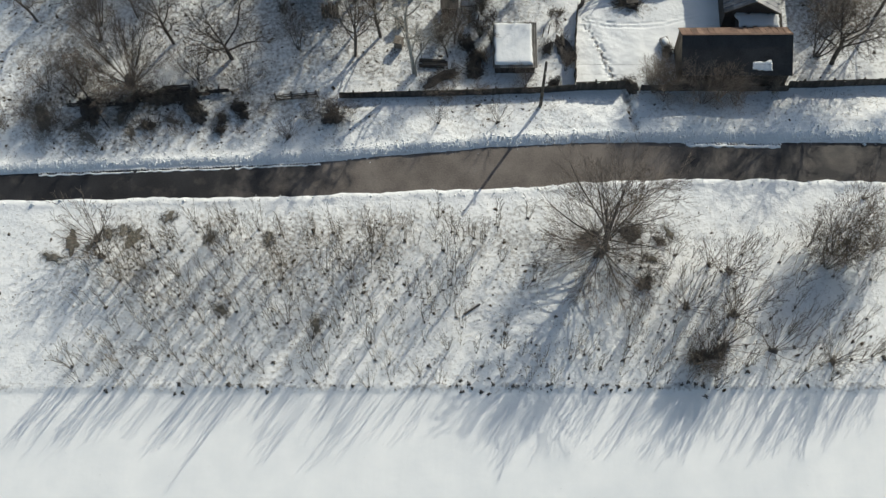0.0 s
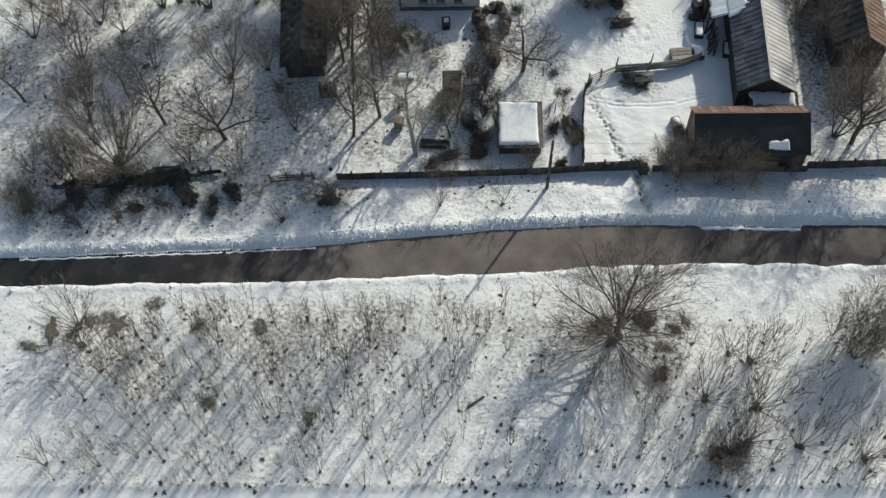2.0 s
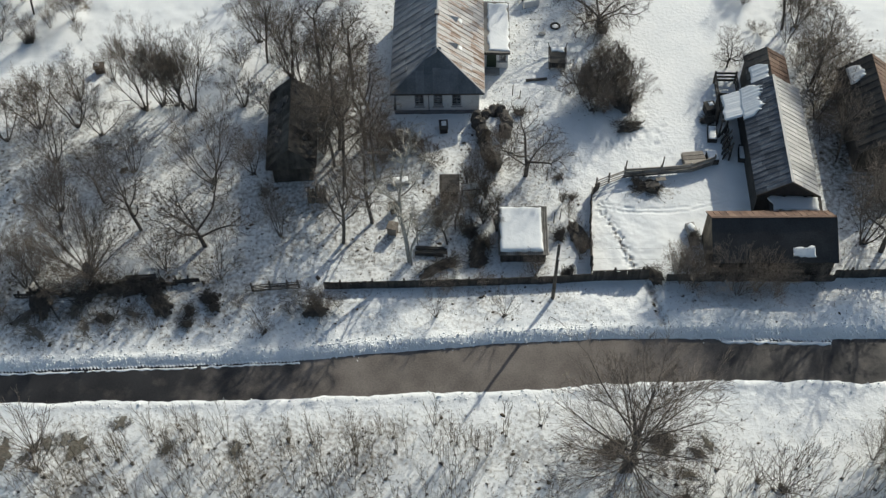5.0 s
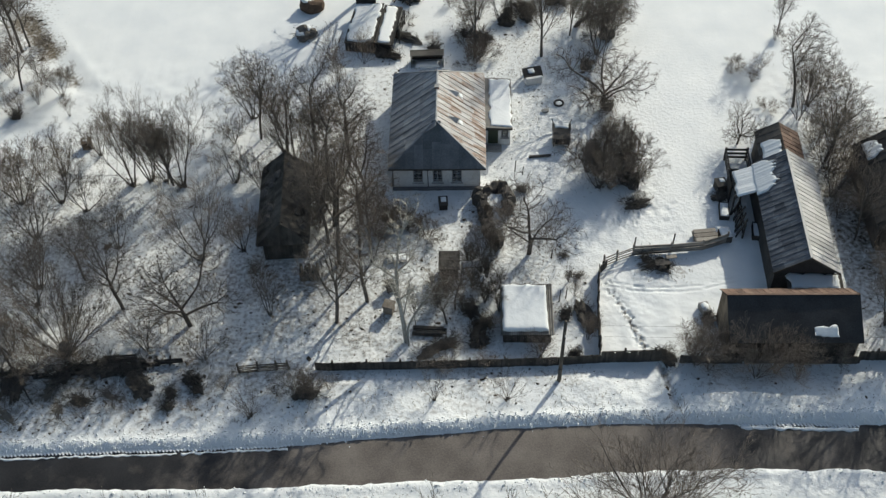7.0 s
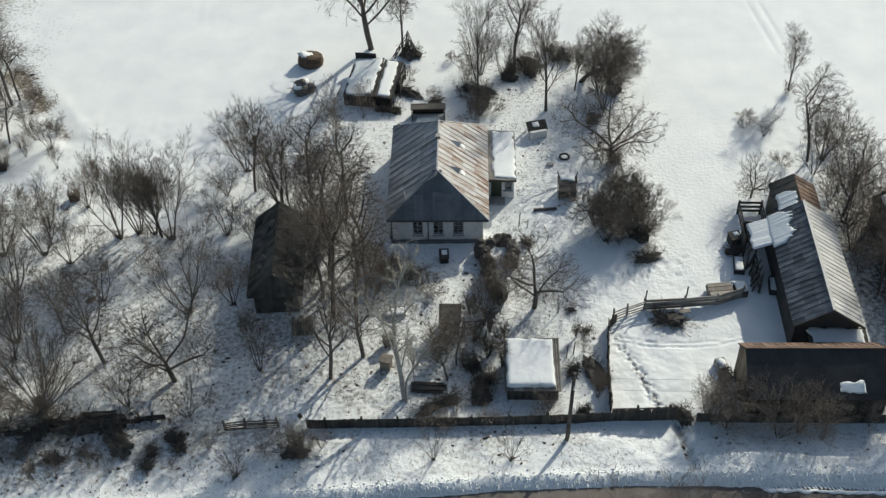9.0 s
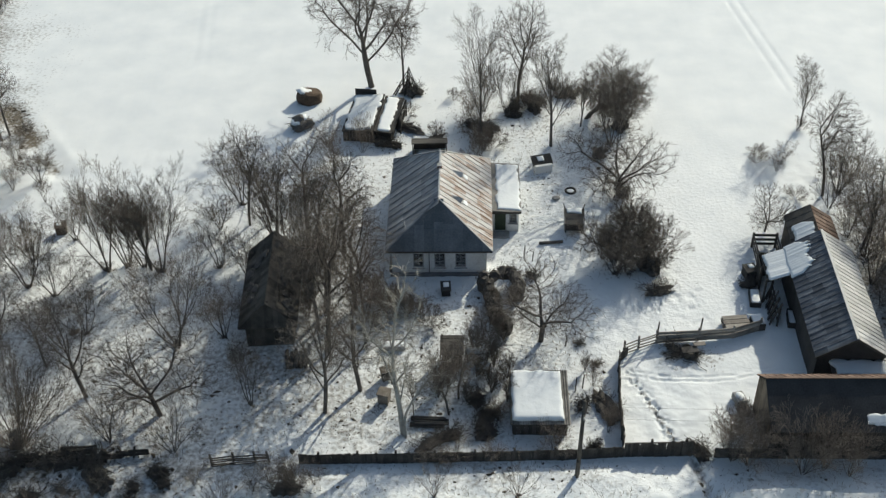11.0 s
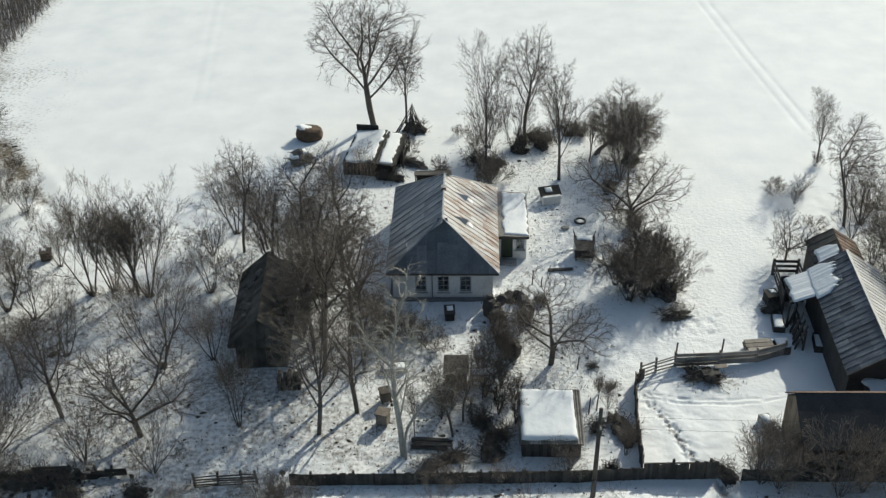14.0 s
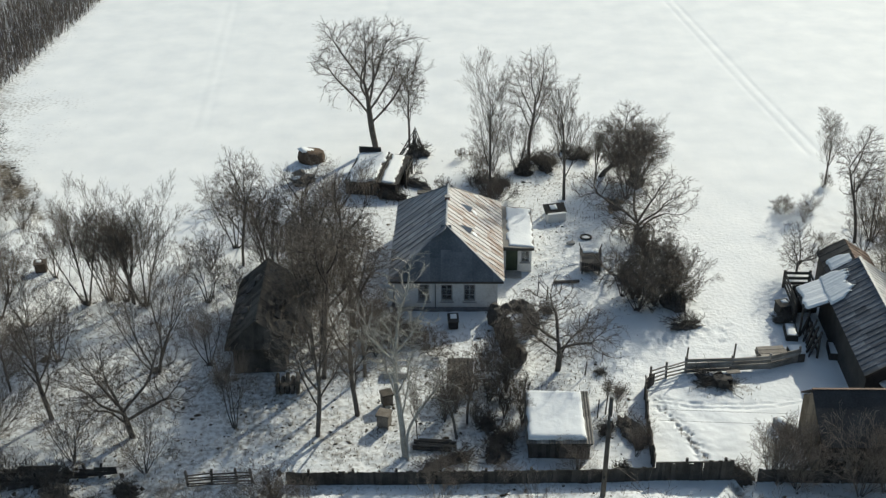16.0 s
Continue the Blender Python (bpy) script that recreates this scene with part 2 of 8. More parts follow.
# ---- building helpers ----
def to_mesh(name, bm, material, smooth=False):
    me = bpy.data.meshes.new(name)
    bm.normal_update()
    bm.to_mesh(me)
    bm.free()
    if material:
        me.materials.append(material)
    if smooth:
        me.polygons.foreach_set("use_smooth", [True] * len(me.polygons))
    return me


def part(name, bm, material, parent, label="", bevel=0.0, smooth=False):
    """Links a bmesh as one mesh object under a thing or under a part."""
    if bevel:
        bmesh.ops.bevel(bm, geom=list(bm.edges), offset=bevel, segments=1, affect="EDGES", profile=0.5, clamp_overlap=True)
    ob = new(name, to_mesh(name, bm, material, smooth))
    ob.parent = parent
    return tagged(ob, label) if label else ob


def piece(name, mesh, parent, m):
    """One more object on a shared mesh, under a thing."""
    ob = new(name, mesh)
    ob.parent = parent
    ob.matrix_basis = m
    return ob


def thing(name, label, category, x=0.0, y=0.0, z=0.0, rz=0.0, group="", kind=""):
    ob = new(name)
    ob.empty_display_size = 0.2
    ob.matrix_basis = pose(x, y, z, 0, 0, rz)
    return tagged(ob, label, category, group, kind)


def box(bm, c, s, m=None):
    """Adds a box of size s round c, turned by m about its centre."""
    made = bmesh.ops.create_cube(bm, size=1.0)["verts"]
    t = Matrix.Translation(c) @ (m if m is not None else Matrix()) @ Matrix.Diagonal((*s, 1))
    bmesh.ops.transform(bm, matrix=t, verts=made)
    return made


def boxes(*items):
    bm = bmesh.new()
    for item in items:
        box(bm, *item)
    return bm


def prism(outline, y0, y1):
    """A solid between y0 and y1 with the outline given as (x, z)."""
    bm = bmesh.new()
    a = [bm.verts.new((x, y0, z)) for x, z in outline]
    b = [bm.verts.new((x, y1, z)) for x, z in outline]
    bm.faces.new(a)
    bm.faces.new(b[::-1])
    for i in range(len(a)):
        j = (i + 1) % len(a)
        bm.faces.new((a[j], a[i], b[i], b[j]))
    bmesh.ops.recalc_face_normals(bm, faces=bm.faces)
    return bm


def beam(bm, a, b, w, h=None, up=(0, 0, 1)):
    """A squared timber from a to b."""
    a, b = Vector(a), Vector(b)
    d = b - a
    turn = d.to_track_quat("Y", "Z").to_matrix().to_4x4()
    box(bm, (a + b) / 2, (w, d.length, h or w), turn)


def rod(bm, a, b, r0, r1=None, sides=7):
    a, b = Vector(a), Vector(b)
    d = b - a
    made = bmesh.ops.create_cone(bm, cap_ends=True, segments=sides, radius1=r0, radius2=r0 if r1 is None else r1, depth=d.length)["verts"]
    bmesh.ops.transform(bm, matrix=Matrix.Translation((a + b) / 2) @ d.to_track_quat("Z", "Y").to_matrix().to_4x4(), verts=made)


def lattice(x, y, seed):
    """Smooth value noise from 0 to 1 over arrays of places."""
    xi, yi = np.floor(x).astype(np.int64), np.floor(y).astype(np.int64)
    u, v = x - xi, y - yi
    u, v = u * u * (3 - 2 * u), v * v * (3 - 2 * v)

    def h(a, b):
        k = (a * 374761393 + b * 668265263 + seed * 974711) & 0xFFFFFFFF
        k = ((k ^ (k >> 13)) * 1274126177) & 0xFFFFFFFF
        return ((k ^ (k >> 16)) & 0xFFFF) / 65535.0

    return (h(xi, yi) * (1 - u) + h(xi + 1, yi) * u) * (1 - v) + (h(xi, yi + 1) * (1 - u) + h(xi + 1, yi + 1) * u) * v


def layers(x, y, size, seed, count=3):
    total, weight = 0.0, 0.0
    for k in range(count):
        total = total + lattice(x / size * 2**k, y / size * 2**k, seed + k) / 2**k
        weight += 1 / 2**k
    return total / weight


def lump(rx, ry, rz, seed, rough=0.25, detail=2, flat=True):
    """An uneven rounded lump that sits on z = 0."""
    bm = bmesh.new()
    bmesh.ops.create_icosphere(bm, subdivisions=detail, radius=1.0)
    off = Vector((seed * 3.7, seed * 1.3, seed * 2.1))
    for v in bm.verts:
        k = 1 + rough * (noise.noise(v.co * 1.3 + off) + 0.5 * noise.noise(v.co * 3.1 + off))
        v.co = Vector((v.co.x * k * rx, v.co.y * k * ry, v.co.z * k * rz))
        if flat:
            v.co.z = max(v.co.z + rz * 0.45, -0.05)
    return bm


def snow_cap(w, d, t, seed, cell=0.16, ragged=0.12):
    """A blanket of snow w by d and t thick, rounded and ragged at its edges, lying on z = 0."""
    bm = bmesh.new()
    nx, ny = max(4, int(w / cell)), max(4, int(d / cell))
    top = []
    for j in range(ny + 1):
        row = []
        for i in range(nx + 1):
            x, y = (i / nx - 0.5) * w, (j / ny - 0.5) * d
            edge = min(i, nx - i, j, ny - j)
            k = noise.noise(Vector((x * 0.9, y * 0.9, seed))) + 0.4 * noise.noise(Vector((x * 3, y * 3, seed + 9.0)))
            z = t * (0.45 if edge == 0 else 0.93 if edge == 1 else 1.0) + (0.16 * t * k + 0.012 * noise.noise(Vector((x * 7, y * 7, seed)))) * (edge > 0)
            if edge == 0:
                x += ragged * noise.noise(Vector((x * 2, y * 2, seed + 3.0)))
                y += ragged * noise.noise(Vector((x * 2, y * 2, seed + 5.0)))
            row.append(bm.verts.new((x, y, z)))
        top.append(row)
    for j in range(ny):
        for i in range(nx):
            bm.faces.new((top[j][i], top[j][i + 1], top[j + 1][i + 1], top[j + 1][i]))
    rim = top[0] + [r[-1] for r in top[1:]] + top[-1][-2::-1] + [r[0] for r in top[-2:0:-1]]
    low = [bm.verts.new((v.co.x, v.co.y, -0.01)) for v in rim]
    for i in range(len(rim)):
        j = (i + 1) % len(rim)
        bm.faces.new((rim[j], rim[i], low[i], low[j]))
    return bm


def snow_patch(w, d, t, seed, strip=0.17):
    """Half-melted roof snow: one blanket, furrowed up the slope (y), with long ragged fingers at its upper edge, lying on z = 0."""
    nx, ny = max(8, int(w / 0.055)), max(8, int(d / 0.07))
    us = np.linspace(-w / 2, w / 2, nx + 1)
    across = 0.55 * layers(us, us * 0 + seed, strip * 1.1, seed, 2) + 0.45 * layers(us, us * 0 + seed, strip * 3.1, seed + 9, 2)
    broad = layers(us, us * 0 + seed, w * 0.4, seed + 3, 2)
    taper = np.clip(1.25 - np.abs(us) / (w / 2), 0, 0.6) / 0.6
    lo = -d / 2 + d * (0.10 * across + 0.10 * broad)
    hi = lo + d * np.clip(taper * (0.45 + 0.6 * across + 0.2 * broad), 0.02, 1.0)
    bm = bmesh.new()
    grid = {}
    for i in range(nx + 1):
        for j in range(ny + 1):
            y = -d / 2 + d * j / ny
            deep = min(y - lo[i], hi[i] - y, (w / 2 - abs(us[i])) * 0.8)
            if deep > -0.07:
                k = min(1.0, max(0.0, deep) / 0.09)
                grid[i, j] = bm.verts.new((us[i], y, t * k * (0.55 + 0.6 * across[i]) if k > 0 else -0.012))
    for i in range(nx):
        for j in range(ny):
            q = [grid.get(c) for c in ((i, j), (i + 1, j), (i + 1, j + 1), (i, j + 1))]
            if all(q) and max(v.co.z for v in q) > 0:
                bm.faces.new(q)
    bmesh.ops.delete(bm, geom=[v for v in bm.verts if not v.link_faces], context="VERTS")
    return bm


def slope_frame(a, b, c):
    """The pose of a roof slope: its origin at a, x along a to b, y up the slope towards c."""
    a, b, c = Vector(a), Vector(b), Vector(c)
    x = (b - a).normalized()
    z = x.cross(c - a).normalized()
    y = z.cross(x)
    m = Matrix((x, y, z)).transposed().to_4x4()
    m.translation = a
    return m


def sheet_mesh(name, w, l, material, waves=4, depth=0.022):
    """A wavy roofing sheet, w wide along x and l long along y, with a thickness."""
    bm = bmesh.new()
    xs = [(-0.5 + i / (2 * waves)) * w for i in range(2 * waves + 1)]
    rings = []
    for y in (0.0, l):
        for drop in (0.0, -0.012):
            rings.append([bm.verts.new((x, y, (depth if i % 2 else 0.0) + drop)) for i, x in enumerate(xs)])
    for i in range(len(xs) - 1):
        bm.faces.new((rings[0][i], rings[0][i + 1], rings[2][i + 1], rings[2][i]))
        bm.faces.new((rings[1][i + 1], rings[1][i], rings[3][i], rings[3][i + 1]))
        bm.faces.new((rings[1][i], rings[1][i + 1], rings[0][i + 1], rings[0][i]))
    return to_mesh(name, bm, material)


# ---- ground ----
ROAD_X = np.array([-70, -32.4, -24.2, -10.5, -3.5, 4.7, 11.4, 19.2, 32.2, 70])
ROAD_N = np.array([-7.2, -5.9, -5.6, -5.05, -4.4, -3.65, -3.3, -3.35, -3.4, -4.4])
ROAD_S = np.array([-9.2, -8.45, -8.3, -8.1, -7.8, -7.45, -7.0, -6.75, -7.0, -8.0])


def road_north(x):
    return np.interp(x, ROAD_X, ROAD_N) + 0.16 * (layers(x, x * 0, 1.4, 71) - 0.5) + 0.1 * (layers(x, x * 0, 0.4, 77) - 0.5)


def road_south(x):
    return np.interp(x, ROAD_X, ROAD_S) + 0.34 * (layers(x, x * 0, 1.8, 81) - 0.5) + 0.16 * (layers(x, x * 0, 0.4, 87) - 0.5)


def near_line(x, y, ax, ay, bx, by):
    """The distance of places from a stretch of line."""
    t = np.clip(((x - ax) * (bx - ax) + (y - ay) * (by - ay)) / ((bx - ax) ** 2 + (by - ay) ** 2), 0, 1)
    return np.hypot(x - ax - t * (bx - ax), y - ay - t * (by - ay))


def bump(d, width):
    return np.exp(-((d / width) ** 2))


def inside(v, a, b, soft):
    return 1 / (1 + np.exp(-(v - a) / soft)) / (1 + np.exp((v - b) / soft))


def ground_height(x, y):
    n, s = road_north(x), road_south(x)
    road = inside(y, s, n, 0.05)
    rough = layers(x, y, 0.9, 3)
    broad = layers(x, y, 5.0, 13)
    wild = np.clip(inside(y, -24.5, 34, 0.8) * (1 - inside(x, 14.5, 24, 1.0) * inside(y, 13, 60, 1.0)), 0, 1)
    z = 0.11 * (rough - 0.5) * (0.12 + wild) + 0.05 * (layers(x, y, 0.45, 5, 2) - 0.5) * wild + 0.16 * (broad - 0.5) * (0.06 + wild)
    z = z + (0.1 + 0.22 * layers(x, y, 1.0, 23)) * bump(y - n - 0.55, 0.45) + 0.20 * inside(y, n + 0.3, 0.8, 0.3)
    z = z + (0.55 * (layers(x, y, 3.2, 31) - 0.3)) * inside(y, n + 0.9, 0.2, 0.35) * inside(x, -9, 40, 1.0)
    z = z + (0.22 + 0.25 * layers(x, y, 2.6, 33)) * inside(y, n + 0.9, -0.5, 0.3) * inside(x, 14.5, 40, 1.0)
    z = z + (0.0 + 0.13 * layers(x, y, 0.8, 29)) * bump(y - s + 0.4, 0.35)
    z = z - 0.10 * inside(y, -60, -24.4, 0.12) + 0.06 * bump(y + 24.2 + 0.4 * (layers(x, y, 6.0, 61) - 0.5), 0.25)
    z = z * (1 - road) - 0.10 * road
    z = z - 0.12 * bump(near_line(x, y, -41, 43.0, -32.4, 31.6), 0.9) + 0.05 * bump(near_line(x, y, -38.6, 43.0, -30.2, 31.8), 0.5)
    # washed-out gully from the yard's corner to the lane
    z = z - 0.3 * bump(near_line(x, y, 15.2, 1.2, 15.7, -2.2), 0.28)
    # wheel ruts over the field, and the trodden path and drag marks in the yard
    for off in (-0.55, 0.55):
        d = np.minimum(near_line(x, y, 20.5 + off, 126, 28.5 + off, 59.6), near_line(x, y, 28.5 + off, 59.6, 30.6 + off, 44))
        z = z - 0.07 * bump(d, 0.14) * (0.3 + 1.2 * layers(x, y, 0.8, 59, 2))
        z = z - 0.02 * bump(near_line(x, y, -24 + off, 50, -32 + off, 120), 0.3)
    z = z - 0.07 * bump(near_line(x, y, -9.4, 88, -13, 130), 0.5)
    # trampled path from the rail fence to the street fence
    path = near_line(x, y, 12.1 + 0.12 * np.sin(y * 1.4), 8.7, 14.4 + 0.12 * np.sin(y * 1.4), 2.5)
    z = z - 0.02 * bump(path, 0.30) - 0.15 * bump(path, 0.3) * (layers(x, y, 0.2, 41, 2) > 0.54)
    for off in (0.0, 0.55):
        d = np.abs(y - (8.0 + 0.7 * off + 0.032 * (x - 16) ** 2 + 0.25 * (layers(x, y * 0, 2.0, 49) - 0.5)))
        z = z - 0.09 * bump(d, 0.09) * inside(x, 12.3, 21.5, 0.2) * np.clip(5 * layers(x, y, 0.25, 43) - 2.0, 0, 1)
    z = z - 0.14 * bump(near_line(x, y, 17.2, 13.5, 15.5, 19.5), 0.8) * (layers(x, y, 0.38, 45) > 0.62)
    z = z - 0.13 * bump(near_line(x, y, 13.2, 14.8, 18.0, 16.6), 0.7) * (layers(x, y, 0.36, 47) > 0.64)
    return z


def ground_litter(x, y):
    """How much leaf litter and dead grass lies on the snow."""
    n, s = road_north(x), road_south(x)
    patch = layers(x, y, 3.0, 51)
    fine = layers(x, y, 0.5, 55)
    k = 0.25 * inside(y, -24.2, s - 1.2, 0.4) * (0.3 + 0.9 * patch) * (0.7 + 0.3 * inside(x, -28, 1, 1.5))
    k = k + inside(y, 1.5, 17, 1.0) * (0.22 * inside(x, -50, -15, 3.0) + 0.29 * inside(x, -15, 9, 2.0)) * (0.5 + 0.9 * patch)
    k = k + 0.11 * inside(x, -60, -15, 2.0) * inside(y, 1, 26, 2.0) * (0.4 + 0.9 * patch)
    k = k + 0.24 * inside(x, -14, 0, 1.5) * inside(y, 24, 37, 1.5) * (0.3 + patch)
    # bare earth of the ditch bank at the field's corner
    k = k + 0.8 * bump(near_line(x, y, -39.6, 41.0, -36.0, 36.8), 1.2) * (0.4 + patch) + 0.6 * bump(near_line(x, y, -34.2, 33.8, -32.8, 32.2), 0.7) * (0.4 + patch) + 0.4 * inside(x, -80, -37, 1.2) * inside(y, 27, 60, 1.5) * patch
    k = k + 0.32 * inside(x, -60, -13, 2.0) * inside(y, n + 1.1, 1.8, 0.4) * (0.3 + patch)
    k = k + 0.24 * inside(x, -12, 40, 1.0) * inside(y, n + 0.8, 1.0, 0.3) * (0.2 + patch)
    k = k + 0.26 * inside(x, 1, 15, 1.5) * inside(y, 24, 44, 2.0) * (0.2 + patch)
    k = k + inside(x, 28.4, 41, 1.2) * (0.25 * inside(y, 2, 9, 1.0) + 0.55 * inside(y, 9, 26, 1.5)) * (0.5 + patch)
    k = k + 0.35 * bump(near_line(x, y, 15.2, 1.4, 15.7, -2.4), 0.3) * fine * 2
    k = k + 0.13 * inside(y, -16.5, s - 0.9, 0.8) * inside(x, -34, 9, 1.5) * (0.35 + patch)
    k = k + 0.22 * bump(y + 24.2, 0.35) * (0.3 + patch)
    k = k + 0.40 * bump(near_line(x, y, 12.1, 8.7, 14.4, 2.5), 0.26) * (layers(x, y, 0.35, 41) > 0.5)
    k = k + 0.55 * inside(x, 13.8, 18.4, 0.4) * inside(y, 9.0, 11.2, 0.3) * fine
    k = k + 0.30 * inside(x, -70, -44.5, 0.6) * inside(y, 50, 300, 3.0)
    k = k + 0.20 * bump(y - n - 0.15, 0.2) * fine
    return np.clip(k * (0.7 + 0.6 * layers(x, y, 1.3, 57, 4)), 0, 0.62)


def stepped(stops):
    out = [stops[0][0]]
    for a, b, step in ((stops[i][0], stops[i + 1][0], stops[i][1]) for i in range(len(stops) - 1)):
        count = max(1, int(round((b - a) / step)))
        out += [a + (b - a) * (i + 1) / count for i in range(count)]
    return np.array(out)


def build_ground():
    xs = stepped([(-900, 80), (-100, 5), (-46, 0.6), (-34, 0.2), (11.6, 0.09), (15.2, 0.2), (36, 0.6), (52, 5), (100, 80), (900, 1)])
    ys = stepped([(-700, 80), (-60, 3), (-36, 0.35), (-26, 0.24), (-9.5, 0.12), (2, 0.09), (9.4, 0.2), (32, 0.4), (62, 0.8), (130, 6), (220, 80), (1400, 1)])
    gx, gy = np.meshgrid(xs, ys)
    gx, gy = gx.ravel(), gy.ravel()
    gz = ground_height(gx, gy)
    nx, ny = len(xs), len(ys)
    i = np.arange(nx * ny).reshape(ny, nx)
    quads = np.stack([i[:-1, :-1], i[:-1, 1:], i[1:, 1:], i[1:, :-1]], -1).reshape(-1, 4)
    me = bpy.data.meshes.new("ground")
    me.vertices.add(nx * ny)
    me.vertices.foreach_set("co", np.stack([gx, gy, gz], -1).ravel())
    me.loops.add(quads.size)
    me.loops.foreach_set("vertex_index", quads.ravel())
    me.polygons.add(len(quads))
    me.polygons.foreach_set("loop_start", np.arange(0, quads.size, 4))
    me.polygons.foreach_set("use_smooth", np.ones(len(quads), bool))
    me.update()
    me.materials.append(M_GROUND)
    lumps = 0.06 + 0.5 * inside(gx, -40, 10, 1.5) * inside(gy, 1, 24, 1.5) + 0.45 * inside(gx, 3, 24, 1.0) * inside(gy, 10, 34, 2.0) + 0.4 * inside(gx, 0, 14, 1.5) * inside(gy, 22, 46, 2.0) + 0.45 * inside(gy, -24.5, 1.2, 0.6)
    me.attributes.new("lumps", "FLOAT", "POINT").data.foreach_set("value", np.clip(lumps * (0.6 + 0.8 * layers(gx, gy, 2.2, 67)), 0, 0.8))
    me.attributes.new("litter", "FLOAT", "POINT").data.foreach_set("value", ground_litter(gx, gy))
    tagged(new("ground", me), "snow-covered ground with dead grass showing through", "ground", kind="structure")


def build_road():
    xs = np.arange(-70, 70.01, 0.25)
    n, s = road_north(xs) + 0.12, road_south(xs) - 0.12
    rows = 7
    verts, faces = [], []
    for a in range(rows):
        k = a / (rows - 1)
        y = s + (n - s) * k
        z = -0.045 + 0.035 * (1 - (2 * k - 1) ** 2) + 0.006 * (layers(xs, y, 1.2, 91) - 0.5)
        verts += list(zip(xs.tolist(), y.tolist(), z.tolist()))
    m = len(xs)
    for a in range(rows - 1):
        faces += [(a * m + i, a * m + i + 1, (a + 1) * m + i + 1, (a + 1) * m + i) for i in range(m - 1)]
    me = bpy.data.meshes.new("road")
    me.from_pydata(verts, [], faces)
    me.polygons.foreach_set("use_smooth", [True] * len(me.polygons))
    me.materials.append(M_ROAD)
    # dark stretches: damp asphalt, with the trees' shade put into the colour
    wet_shade = []
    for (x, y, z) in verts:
        wet_shade.append(0.8 * float(inside(x, -80, -9, 4.0)) + 0.62 * float(inside(x, 18.4, 60, 0.7)))
    me.attributes.new("damp_shade", "FLOAT", "POINT").data.foreach_set("value", wet_shade)
    tagged(new("road", me), "narrow worn brown-grey asphalt lane, cleared of snow", "road", kind="structure")


def gz(x, y):
    return float(ground_height(np.array([float(x)]), np.array([float(y)]))[0])


build_ground()
build_road()


# ---- buildings ----
def wall_bm(length, height, thick, openings=()):
    """A wall along x from 0 to length, y from 0 to thick, with openings (x0, x1, z0, z1) through it, as one closed shell."""
    bm = bmesh.new()
    xs = sorted({0.0, length, *(v for o in openings for v in o[:2])})
    zs = sorted({0.0, height, *(v for o in openings for v in o[2:])})

    def solid(i, k):
        if not (0 <= i < len(xs) - 1 and 0 <= k < len(zs) - 1):
            return False
        x, z = (xs[i] + xs[i + 1]) / 2, (zs[k] + zs[k + 1]) / 2
        return not any(o[0] < x < o[1] and o[2] < z < o[3] for o in openings)

    made = {}

    def v(i, k, y):
        if (i, k, y) not in made:
            made[i, k, y] = bm.verts.new((xs[i], y, zs[k]))
        return made[i, k, y]

    for i in range(len(xs) - 1):
        for k in range(len(zs) - 1):
            if not solid(i, k):
                continue
            bm.faces.new((v(i, k, 0.0), v(i + 1, k, 0.0), v(i + 1, k + 1, 0.0), v(i, k + 1, 0.0)))
            bm.faces.new((v(i, k, thick), v(i, k + 1, thick), v(i + 1, k + 1, thick), v(i + 1, k, thick)))
            for (di, dk), (p, q) in {(-1, 0): ((i, k), (i, k + 1)), (1, 0): ((i + 1, k), (i + 1, k + 1)), (0, -1): ((i, k), (i + 1, k)), (0, 1): ((i, k + 1), (i + 1, k + 1))}.items():
                if not solid(i + di, k + dk):
                    bm.faces.new((v(*p, 0.0), v(*q, 0.0), v(*q, thick), v(*p, thick)))
    bmesh.ops.recalc_face_normals(bm, faces=bm.faces)
    return bm


def turned(bm, m):
    bmesh.ops.transform(bm, matrix=m, verts=bm.verts)
    return bm


